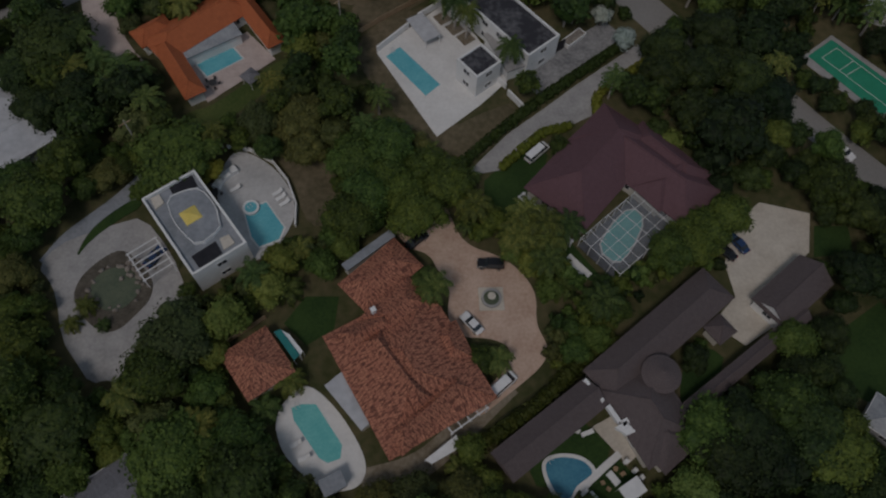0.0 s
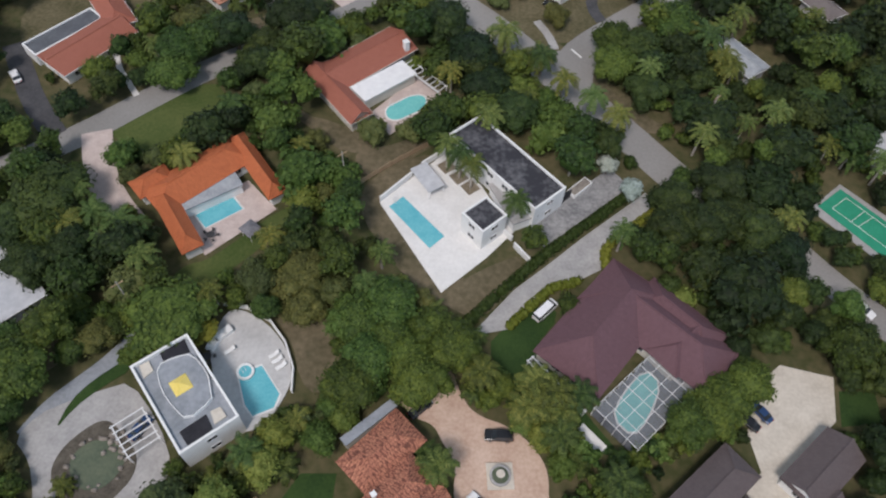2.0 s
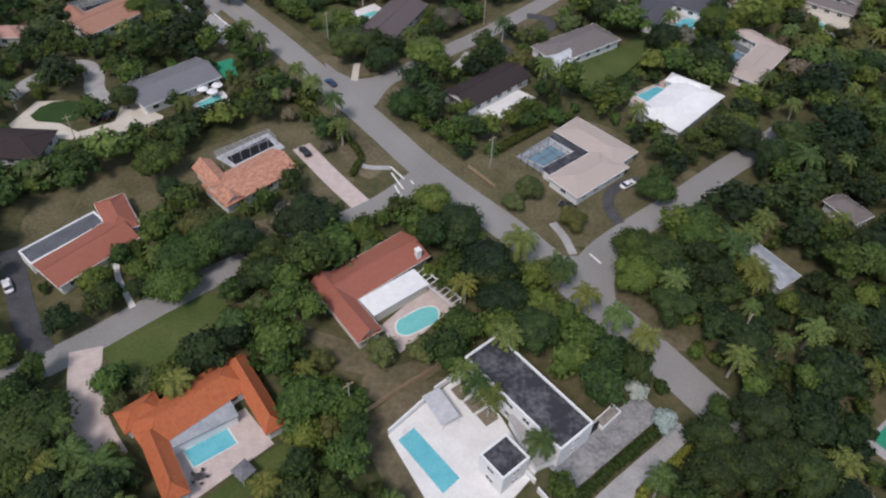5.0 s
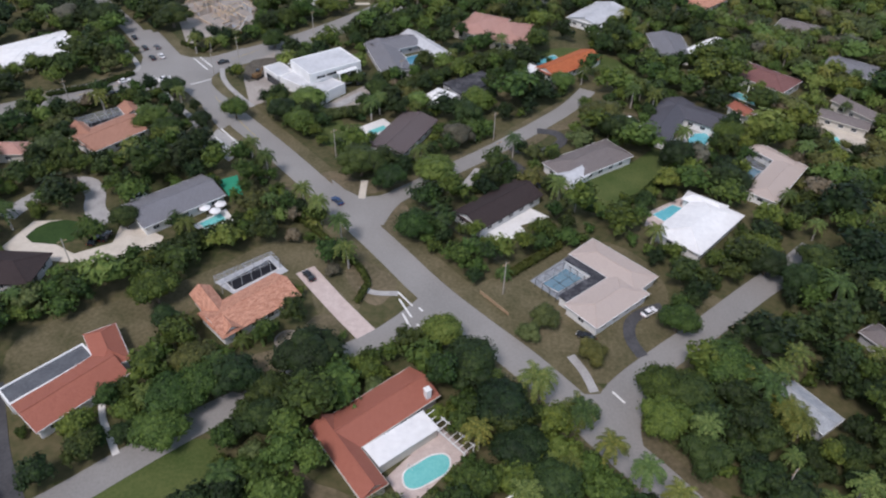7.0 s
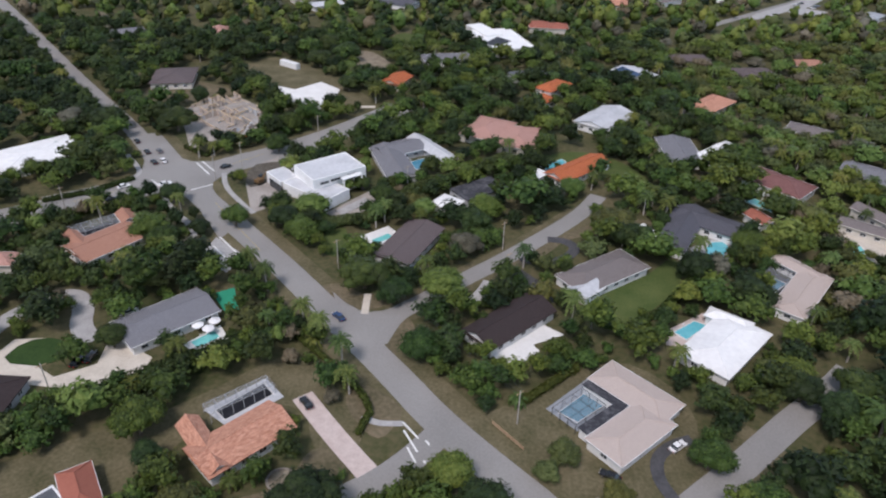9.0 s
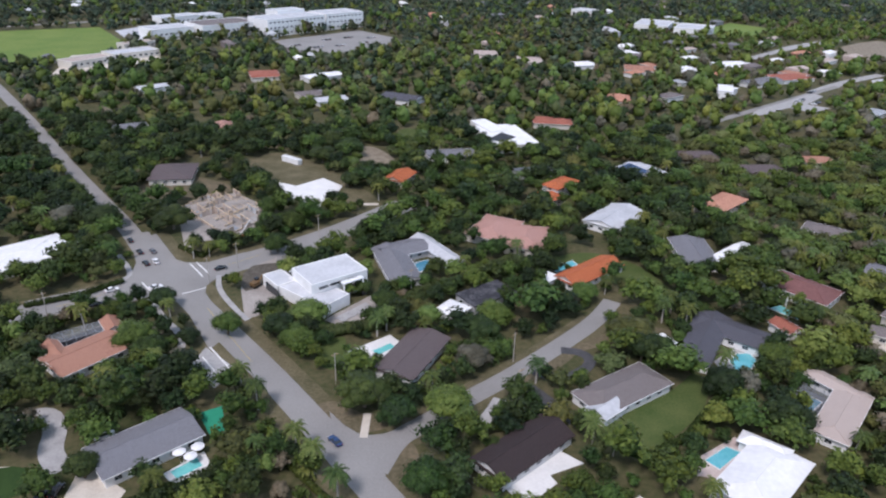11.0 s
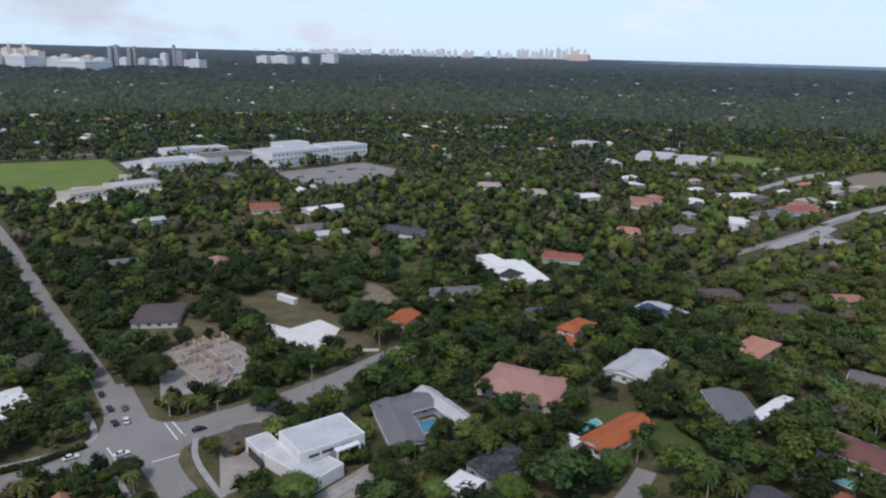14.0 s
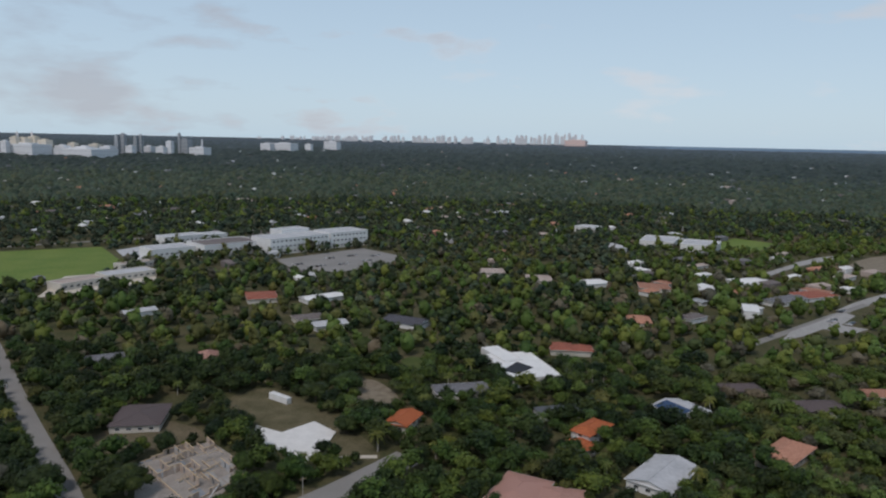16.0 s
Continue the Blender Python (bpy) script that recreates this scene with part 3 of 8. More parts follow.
def pergola(cx, cy, L, W, yaw, h, label, n=8, material=FRAME):
    t = thing("pergola", cx, cy, label, "pergola")
    c, s = math.cos(radians(yaw)), math.sin(radians(yaw))

    def w(x, y, z):
        return (cx + x * c - y * s, cy + x * s + y * c, z)

    bars(t, "slat", [(w(x, -W / 2 - 0.3, h + 0.18), w(x, W / 2 + 0.3, h + 0.18)) for x in np.linspace(-L / 2, L / 2, n)], 0.12, material)
    bars(t, "beam", [(w(-L / 2 - 0.3, y, h), w(L / 2 + 0.3, y, h)) for y in (-W / 2, W / 2)], 0.14, material)
    bars(t, "post", [(w(x, y, 0), w(x, y, h)) for x in (-L / 2, L / 2) for y in (-W / 2, W / 2)], 0.12, material)
    return t


# ---------------------------------------------------------------- vehicles
PAINT = {}


def paint(name, c):
    if name not in PAINT:
        PAINT[name] = mat(name + "_car_paint", c, tuple(v * 1.15 for v in c), 1.0, 0.25, 0, spec=0.6)
    return PAINT[name]


def make_car(name, label, colour, L=4.7, W=1.85, H=1.5, kind="sedan"):
    t = thing(name, 0, 0, label, "car")
    profile = {"sedan": ((-1, .55, .62), (-.97, .35, .82), (-.62, .32, .92), (.28, .32, .95), (.92, .34, .78), (1, .5, .62)),
               "suv": ((-1, .5, .75), (-.98, .35, 1.0), (-.6, .33, 1.03), (.35, .33, 1.05), (.93, .35, .92), (1, .5, .72)),
               "van": ((-1, .45, .95), (-.99, .35, 1.15), (-.5, .33, 1.2), (.5, .33, 1.2), (.94, .35, 1.0), (1, .5, .8))}[kind]
    cab = {"sedan": ((-.72, .30), (-.42, .92), (.12, .96), (.46, .30)), "suv": ((-.97, .30), (-.84, .96), (.18, 1.0), (.50, .30)), "van": ((-.98, .30), (-.93, .98), (.45, 1.0), (.78, .30))}[kind]

    def loft(sections, g):
        for a, b in zip(sections, sections[1:]):
            for i in range(len(a)):
                j = (i + 1) % len(a)
                g.face([a[i], a[j], b[j], b[i]])
        g.face(sections[0][::-1])
        g.face(sections[-1])

    g, sec = Geo(), []
    for x, z0, z1 in profile:
        hw = W / 2 * (0.86 if abs(x) > 0.96 else 1.0)
        m = (z0 + z1) / 2
        sec.append([(x * L / 2, yy * hw, zz) for yy, zz in ((-.9, z0), (.9, z0), (1, m), (.94, z1 - .06), (.8, z1), (-.8, z1), (-.94, z1 - .06), (-1, m))])
    loft(sec, g)
    part("body", g, colour, t, smooth=True)
    base = profile[2][2] - 0.04
    g, r = Geo(), Geo()
    (x0, _), (x1, z1), (x2, z2), (x3, _) = cab
    zt = H - 0.05
    lo, hi = W * 0.44, W * 0.36
    g.face([(x0 * L / 2, -lo, base), (x0 * L / 2, lo, base), (x1 * L / 2, hi, zt), (x1 * L / 2, -hi, zt)][::-1])
    g.face([(x3 * L / 2, -lo, base), (x3 * L / 2, lo, base), (x2 * L / 2, hi, zt), (x2 * L / 2, -hi, zt)])
    for e in (-1, 1):
        q = [(x0 * L / 2, e * lo, base), (x3 * L / 2, e * lo, base), (x2 * L / 2, e * hi, zt), (x1 * L / 2, e * hi, zt)]
        g.face(q if e < 0 else q[::-1])
    part("glasshouse", g, GLASS, t)
    r.prism([((x1 - .03) * L / 2, -hi), ((x2 + .02) * L / 2, -hi), ((x2 + .02) * L / 2, hi), ((x1 - .03) * L / 2, hi)], zt - 0.01, zt + 0.05, 0, True)
    part("roof", r, colour, t)
    wheel, rim = Geo(), Geo()
    wheel.tube((0, -0.11, 0), (0, 0.11, 0), 0.33, n=12)
    rim.tube((0, -0.12, 0), (0, 0.12, 0), 0.2, n=8)
    wm, rm = wheel.mesh("wheel", TYRE), rim.mesh("rim", RIM)
    for x in (-0.6, 0.62):
        for y in (-1, 1):
            o = part("wheel", wm, None, t)
            o.matrix_basis = pose(x * L / 2, y * (W / 2 - 0.1), 0.33)
            part("rim", rm, None, o)
    for x, m_, nm in ((0.985, LAMPWHITE, "headlight"), (-0.985, LAMPRED, "tail_light")):
        for y in (-0.6, 0.6):
            g = Geo()
            g.box(x * L / 2, y * W / 2, 0.62, 0.75, 0.12, 0.35)
            part(nm, g, m_, t)
    return t


CARS = {}


def car(x, y, yaw, colour="black", kind="sedan", where="driveway", z=0.08):
    cols = {"black": (0.012, 0.013, 0.016), "white": (0.72, 0.72, 0.72), "grey": (0.13, 0.13, 0.14), "blue": (0.02, 0.05, 0.13), "red": (0.35, 0.03, 0.03), "silver": (0.42, 0.43, 0.45)}
    name = {"sedan": "sedan", "suv": "suv", "van": "van"}[kind]
    size = {"sedan": (4.5, 1.8, 1.4), "suv": (4.7, 1.88, 1.7), "van": (5.4, 1.95, 2.0)}[kind]
    key = (colour, kind)
    label = f"{colour} {kind} parked on the {where}"
    if key not in CARS:
        CARS[key] = make_car(name, label, paint(colour, cols[colour]), *size, kind)
        CARS[key].matrix_basis = pose(x, y, z, 0, 0, yaw)
        ob = CARS[key]
    else:
        ob = copy_thing(CARS[key], pose(x, y, z, 0, 0, yaw))
    return tagged(ob, label)


# ---------------------------------------------------------------- plants
def cloud_crown(rng, R, H, base, lobes, leaves, size, ico=None):
    """Crown: billowing lobes round a dome, covered with many small leaf sprays. Returns vertices and faces."""
    ico = ico or ICO2
    k = np.arange(lobes)
    far = np.sqrt((k + rng.uniform(0.1, 0.7, lobes)) / lobes)
    a = 2.4 * k + rng.uniform(-0.5, 0.5, lobes) + rng.uniform(0, 6)
    wide, deep = rng.uniform(0.86, 1.14, 2)
    lr = R * rng.uniform(0.30, 0.47, lobes) * (1.15 - 0.28 * far)
    rr = (R - lr * 0.85) * far
    top = base + (H - base) * (0.34 + 0.66 * np.sqrt(np.maximum(1 - 0.92 * far ** 2, 0))) * rng.uniform(0.86, 1.06, lobes)
    lz = lr * rng.uniform(0.7, 1.0, lobes)
    C = np.stack([rr * np.cos(a) * wide, rr * np.sin(a) * deep, np.maximum(top - lz, base + 0.5 * lz)], 1)
    S = np.stack([lr, lr, lz], 1)
    body = ((0, 0, base + (H - base) * 0.46), (R * 0.74, R * 0.74, (H - base) * 0.46))
    V, F, n = [], [], 0
    for c, q in [*zip(C, S), body]:
        lump = 0.9 + 0.13 * rng.uniform(-1, 1, (len(ico[0]), 1))
        V.append(ico[0] * lump * q + c)
        F.append(ico[1] + n)
        n += len(ico[0])
    pick = rng.choice(lobes, leaves * 2, p=lr ** 2 / np.sum(lr ** 2))
    d = rng.normal(size=(leaves * 2, 3))
    d[:, 2] = d[:, 2] * 0.9 + 0.35
    d /= np.linalg.norm(d, axis=1, keepdims=True)
    p = C[pick] + d * S[pick] * rng.uniform(0.82, 1.30, (leaves * 2, 1))
    depth = np.min(np.linalg.norm((p[:, None] - C[None]) / S[None], axis=2), axis=1)
    keep = np.argsort(depth < 0.8, kind="stable")[:leaves]
    p, d = p[keep], d[keep]
    nrm = d * 0.8 + rng.normal(size=d.shape) * 0.38 + (0, 0, 0.45)
    nrm /= np.linalg.norm(nrm, axis=1, keepdims=True)
    u = np.cross(nrm, rng.normal(size=d.shape))
    u /= np.linalg.norm(u, axis=1, keepdims=True)
    v = np.cross(nrm, u)
    s = size * rng.uniform(0.6, 1.4, (leaves, 1))
    V.append(np.stack([p - u * s, p + u * s * 0.9 - v * s * 0.3, p + v * s * 1.3 + u * s * 0.1], 1).reshape(-1, 3))
    F.append(np.arange(leaves * 3).reshape(-1, 3) + n)
    return np.concatenate(V), np.concatenate(F)


def fast_mesh(name, V, F, material, mi=None, smooth=False, tone=None):
    me = bpy.data.meshes.new(name)
    V, F = np.asarray(V, np.float32), np.asarray(F, np.int32)
    me.vertices.add(len(V))
    me.vertices.foreach_set("co", V.ravel())
    n = F.shape[1]
    me.loops.add(F.size)
    me.loops.foreach_set("vertex_index", F.ravel())
    me.polygons.add(len(F))
    me.polygons.foreach_set("loop_start", np.arange(0, F.size, n, dtype=np.int32))
    for q in material if isinstance(material, (list, tuple)) else [material]:
        me.materials.append(q)
    if mi is not None:
        me.polygons.foreach_set("material_index", np.asarray(mi, np.int32))
    if smooth:
        me.polygons.foreach_set("use_smooth", [True] * len(F))
    if tone is not None:
        me.attributes.new("tone", "FLOAT", "POINT").data.foreach_set("value", np.asarray(tone, np.float32))
    me.update(calc_edges=True)
    return me


def ico_mesh(sub):
    b = bmesh.new()
    bmesh.ops.create_icosphere(b, subdivisions=sub, radius=1)
    v = np.array([q.co[:] for q in b.verts])
    f = np.array([[q.index for q in x.verts] for x in b.faces])
    b.free()
    return v, f


OCTA = (np.array([(1, 0, 0), (0, 1, 0), (-1, 0, 0), (0, -1, 0), (0, 0, 1), (0, 0, -1)], float), np.array([(0, 1, 4), (1, 2, 4), (2, 3, 4), (3, 0, 4), (1, 0, 5), (2, 1, 5), (3, 2, 5), (0, 3, 5)]))
ICO1 = ico_mesh(1)
ICO2 = ico_mesh(2)
SPECIES = {
    "broad": (5.2, 7.5, 2.2, 13, 1500, 0.24, LEAF, "broadleaf tree with a wide green crown"),
    "dense": (4.6, 7.8, 1.6, 12, 1450, 0.21, LEAFDARK, "dense dark green tree with a rounded crown"),
    "lime": (3.9, 6.2, 1.6, 11, 1200, 0.21, LEAFLIME, "bright lime green tree with a loose crown"),
    "olive": (4.4, 6.0, 1.6, 13, 1200, 0.19, LEAFOLIVE, "dry olive green tree with a thin crown"),
    "bush": (2.4, 3.4, 0.4, 6, 480, 0.21, LEAF, "green garden shrub on the ground"),
    "tall": (3.6, 9.5, 2.4, 12, 1300, 0.21, LEAF, "tall green tree with an uneven crown"),
    "dry": (3.4, 5.6, 1.4, 12, 700, 0.15, LEAFDRY, "bare grey brown tree with few leaves"),
    "silver": (2.6, 4.6, 1.4, 7, 520, 0.22, LEAFPALE, "pale silver tree with feathery leaves"),
    "yellow": (2.6, 4.8, 1.4, 7, 520, 0.22, LEAFYELLOW, "small tree with yellow leaves"),
}
TREES, CROWN, MIDCROWN = {}, {}, {}
for si, (kind, (R, H, base, lobes, leaves, size, m_, label)) in enumerate(SPECIES.items()):
    for variant in range(3 if kind in ("broad", "dense", "tall") else 2):
        rng = np.random.default_rng(100 + 7 * si + variant)
        V, F = cloud_crown(rng, R, H, base, lobes, leaves, size)
        CROWN[kind, variant] = fast_mesh("crown", V, F, m_)
        MIDCROWN[kind, variant] = cloud_crown(rng, R, H, base, int(lobes * 0.7), int(leaves * 0.34), size * 1.6, ICO1)
        MIDCROWN[kind, variant, "far"] = cloud_crown(rng, R, H, base, int(lobes * 0.5), int(leaves * 0.17), size * 2.0, OCTA)
        g = Geo()
        g.tube((0, 0, -0.1), (0.15, 0.05, base + 0.6), 0.3 * R / 4, 0.2 * R / 4, 7)
        for a in range(4):
            q = a * 1.6 + variant
            g.tube((0.15, 0.05, base + 0.3), (R * 0.45 * math.cos(q), R * 0.45 * math.sin(q), base + (H - base) * 0.5), 0.13 * R / 4, 0.05, 5)
        CROWN[kind, variant, "trunk"] = g.mesh("trunk", BARK)


def tree(kind, x, y, scale=1.0, yaw=None, label=""):
    variant = random.randrange(3 if kind in ("broad", "dense", "tall") else 2)
    key = (kind, variant)
    yaw = random.uniform(0, 360) if yaw is None else yaw
    if key not in TREES:
        t = thing("shrub" if kind == "bush" else "tree", 0, 0, SPECIES[kind][7], "shrub" if kind == "bush" else "tree", "trees of the gardens")
        part("trunk", CROWN[kind, variant, "trunk"], None, t)
        part("crown", CROWN[kind, variant], None, t)
        TREES[key] = t
        t.matrix_basis = pose(x, y, 0, 0, 0, yaw)
    else:
        t = copy_thing(TREES[key], pose(x, y, 0, 0, 0, yaw))
    t.scale = (scale, scale, min(scale, scale ** 0.5) * random.uniform(0.92, 1.12))
    return t


def palm_geo(rng, h, fronds, length, lean, steps=8):
    trunk, crown = Geo(), Geo()
    pts = [Vector((lean * (k / 5) ** 2, 0, h * k / 5)) for k in range(6)]
    for k in range(5):
        trunk.tube(pts[k], pts[k + 1], 0.26 - 0.025 * k, 0.26 - 0.025 * (k + 1), 8, cap=False)
    top = pts[-1]
    for i in range(fronds):
        a = 2.4 * i + rng.uniform(-0.2, 0.2)
        up = 1.25 - 1.75 * (i / fronds) + rng.uniform(-0.15, 0.15)
        L = length * rng.uniform(0.85, 1.1)
        d = Vector((math.cos(a), math.sin(a), 0))
        side = Vector((-d.y, d.x, 0))
        twist = rng.uniform(-0.25, 0.25)
        rib = [top + d * L * u * (1 - 0.18 * u) + Vector((0, 0, L * (up * u * 0.6 - 0.72 * u * u))) for u in [k / steps for k in range(steps + 1)]]
        for k in range(steps):
            u = (k + 0.5) / steps
            w = L * 0.15 * math.sin(math.pi * min(0.14 + 0.80 * u, 1)) ** 0.6
            a0, a1 = rib[k], rib[k].lerp(rib[k + 1], 0.92)
            for e in (-1, 1):
                fall = side * e * w + d * w * 0.4 + Vector((0, 0, -w * (0.30 + e * twist) * rng.uniform(0.6, 1.3)))
                q = [a0, a1, a1 + fall * 0.95, a0 + (a1 - a0) * 0.45 + fall]
                crown.face(q if e < 0 else q[::-1])
    return trunk.mesh("trunk", PALMBARK, True), crown.mesh("crown", PALMLEAF)


PALMS, PALM_MESH = {}, {}
PALM_KINDS = {"royal": (8.5, 26, 3.7, 0.1, "tall palm with a smooth grey trunk"), "coconut": (6.0, 26, 4.0, 0.9, "leaning palm with drooping fronds"), "low": (2.4, 24, 3.0, 0.2, "low palm with broad arching fronds")}


def palm(kind, x, y, scale=1.0):
    if kind not in PALMS:
        h, n, ln, lean, label = PALM_KINDS[kind]
        PALM_MESH[kind] = palm_geo(np.random.default_rng(len(kind)), h, n, ln, lean)
        t = thing("palm_tree", x, y, label, "palm tree", "palms of the gardens")
        part("trunk", PALM_MESH[kind][0], None, t)
        part("crown", PALM_MESH[kind][1], None, t)
        PALMS[kind] = t
    else:
        t = copy_thing(PALMS[kind], pose(x, y, 0, 0, 0, random.uniform(0, 360)))
    t.scale = (scale, scale, scale)
    return t


def hedge(pts, width, height, label="clipped green hedge along the plot", material=HEDGE, seed=1, hard=True):
    rng = np.random.default_rng(seed)
    V, F, k = [], [], 0
    ox, oy = pts[0]
    for a, b in zip(pts, pts[1:]):
        d = Vector((b[0] - a[0], b[1] - a[1]))
        L = d.length
        d.normalize()
        n = Vector((-d.y, d.x))
        if hard:
            HARD.append([(a[0] + n.x * width / 2, a[1] + n.y * width / 2), (b[0] + n.x * width / 2, b[1] + n.y * width / 2), (b[0] - n.x * width / 2, b[1] - n.y * width / 2), (a[0] - n.x * width / 2, a[1] - n.y * width / 2)])
        for i in range(max(1, int(L / (width * 0.45)))):
            t = (i + 0.5) * width * 0.45
            c = (a[0] + d.x * t - ox + rng.uniform(-.1, .1), a[1] + d.y * t - oy + rng.uniform(-.1, .1), height * 0.45)
            q = ICO1[0] * (1 + 0.2 * rng.uniform(-1, 1, (len(ICO1[0]), 1))) * (width * 0.5, width * 0.5, height * 0.52) + c
            V.append(q)
            F.append(ICO1[1] + k)
            k += len(q)
        m = int(L * (width + 2 * height) * 4)
        t, s = rng.uniform(0, L, m), rng.uniform(-1, 1, m)
        z = height * (1.0 - 0.7 * np.abs(s) ** 4 + rng.uniform(-.1, .06, m))
        p = np.stack([a[0] - ox + d.x * t + n.x * s * width * .55, a[1] - oy + d.y * t + n.y * s * width * .55, z], 1)
        u = rng.normal(size=(m, 3))
        u /= np.linalg.norm(u, axis=1, keepdims=True)
        v = np.cross(u, rng.normal(size=(m, 3)))
        v /= np.linalg.norm(v, axis=1, keepdims=True)
        q = np.stack([p - u * .28, p - v * .2, p + u * .28, p + v * .2], 1).reshape(-1, 3)
        V.append(q)
        idx = np.arange(m)[:, None] * 4 + k
        F.append(np.concatenate([idx + [0, 1, 2], idx + [0, 2, 3]]))
        k += len(q)
    ob = new("hedge", fast_mesh("hedge", np.concatenate(V), np.concatenate(F), material))
    ob.location = (ox, oy, 0)
    return tagged(ob, label, "hedge", "garden hedges")


# ---------------------------------------------------------------- ground and roads
g = Geo()
g.face([(-4200, -300, 0), (4200, -300, 0), (4200, 4950, 0), (-4200, 4950, 0)])
structure("ground", g, GRASS, "patchy green and dry grass ground of a suburb")

verge([(37.3, 124.2), (21.8, 143.2), (3.5, 163.4), (-19.4, 190.9), (-56.1, 236.0), (-96.7, 281.8), (-128.8, 325.8)], 17.0)
verge([(32.9, 147.4), (44.7, 157.5), (54.1, 164.9), (64.6, 173.9)], 12.0)
verge([(-21.3, 214.6), (-3.9, 231.2), (8.4, 242.5), (24.0, 259.1), (37.0, 274.0)], 11.0)
verge([(-141.3, 265.0), (-123.7, 279.3), (-102.4, 292.1), (-84.9, 307.6), (-73.5, 316.9), (-54.6, 337.0)], 19.0)
ribbon("road", [(58.0, 97.0), (48.2, 109.1), (37.3, 124.2), (29.6, 133.1), (21.8, 143.2), (12.6, 154.4), (3.5, 163.4), (-8.6, 176.3), (-19.4, 190.9), (-35.2, 210.2), (-56.1, 236.0), (-75.6, 258.1), (-96.7, 281.8), (-117.1, 309.9), (-128.8, 325.8)], 8.2, 0.06, ASPHALT, "grey asphalt avenue with worn edges")
ribbon("road", [(-120.3, 307.5), (-139.7, 334.3), (-162.9, 360.9), (-199.4, 404.0), (-254.0, 471.7), (-311.1, 540.2), (-420.8, 667.4)], 7.2, 0.05, ASPHALT, "grey asphalt avenue running on between trees")
ribbon("road", [(-161.1, 251.5), (-141.3, 265.0), (-123.7, 279.3), (-102.4, 292.1), (-84.9, 307.6), (-73.5, 316.9), (-54.6, 337.0), (-31.1, 369.0)], 13.0, 0.07, ASPHALT, "wide asphalt cross street")
ribbon("road", [(28.9, 140.6), (32.9, 147.4), (44.7, 157.5), (54.1, 164.9), (66.8, 176.0), (73.1, 181.4), (82.7, 188.8), (92.7, 198.1)], 6.6, 0.07, ASPHALT, "asphalt side street between gardens")
ribbon("road", [(-25.0, 202.8), (-21.3, 214.6), (-13.6, 221.4), (-3.9, 231.2), (8.4, 242.5), (24.0, 259.1), (37.0, 274.0), (44.8, 287.7)], 6.0, 0.07, ASPHALT, "asphalt side street between gardens")
ribbon("road", [(-7.9, 172.3), (-13.9, 164.4), (-20.3, 158.1), (-49.1, 138.9), (-61.9, 127.6), (-74.1, 115.6), (-86.4, 106.6), (-95.9, 98.7)], 6.6, 0.07, ASPHALT, "asphalt side street under trees")
ribbon("road", [(69.3, 90.4), (74.9, 82.7), (82.6, 73.8), (92.0, 62.3)], 6.2, 0.06, ASPHALT, "narrow asphalt street behind the gardens")
patch("driveway", [(6.1, 70.8), (14.4, 80.5), (21.3, 86.4), (28.0, 92.4), (42.1, 104.0), (43.7, 101.3), (35.5, 93.8), (31.6, 90.8), (30.9, 85.3), (27.0, 83.1), (22.3, 81.9), (19.0, 78.1), (13.0, 72.4)], 0.09, CONCRETE, "pale grey concrete driveway between hedges", "driveway")
ribbon("driveway", [(-71.5, 116.5), (-69.6, 110.4), (-66.9, 103.6), (-62.8, 97.5), (-58.6, 93.0)], 6.2, 0.09, PINKDECK, "pinkish paved driveway", "driveway")
ribbon("driveway", [(-79.6, 115.1), (-87.0, 124.1), (-93.7, 135.6), (-97.7, 142.6)], 5.0, 0.08, DARKASPHALT, "dark asphalt driveway", "driveway")
ribbon("driveway", [(-22.3, 161.0), (-29.5, 169.3), (-36.3, 177.9), (-39.8, 182.4)], 5.0, 0.08, PINKDECK, "pale pinkish concrete driveway", "driveway")
ribbon("driveway", [(39.3, 157.0), (37.3, 162.0), (38.0, 167.5), (41.7, 171.2), (47.2, 173.4)], 2.8, 0.09, DARKASPHALT, "dark asphalt crescent drive", "driveway")
ribbon("driveway", [(14.8, 245.0), (19.1, 242.5), (26.3, 243.7), (32.4, 250.4), (30.2, 255.7), (23.8, 256.4)], 3.4, 0.09, DARKASPHALT, "dark asphalt crescent drive", "driveway")
ribbon("driveway", [(23.7, 223.6), (17.5, 230.9), (12.6, 237.1)], 4.5, 0.09, DARKASPHALT, "dark asphalt driveway", "driveway")
ribbon("driveway", [(-2.1, 219.1), (2.1, 225.3), (4.7, 231.7)], 3.6, 0.08, CONCRETE, "concrete driveway", "driveway")
ribbon("path", [(-29.5, 223.4), (-29.3, 214.1)], 2.0, 0.09, CREAM, "cream concrete crossing path", "path")
ribbon("path", [(27.1, 146.4), (25.8, 151.8), (23.3, 156.5)], 2.0, 0.09, CONCRETE, "concrete path over the verge", "path")
ribbon("path", [(-16.0, 174.9), (-22.1, 174.6), (-25.1, 176.9)], 1.6, 0.09, CONCRETE, "concrete path over the verge", "path")
ribbon("path", [(-74.1, 141.2), (-71.9, 135.6), (-68.5, 131.1), (-65.9, 127.3)], 1.3, 0.09, WHITEDECK, "white curved garden path", "path")
ribbon("path", [(-107.4, 277.5), (-97.8, 264.7), (-89.2, 256.7), (-86.3, 247.7), (-88.8, 242.1)], 2.2, 0.09, CONCRETE, "curved concrete pavement", "pavement")
ribbon("pavement", [(-90.7, 295.8), (-87.3, 285.0), (-77.6, 272.4), (-72.4, 266.6)], 1.8, 0.09, CONCRETE, "concrete pavement along the avenue", "pavement")
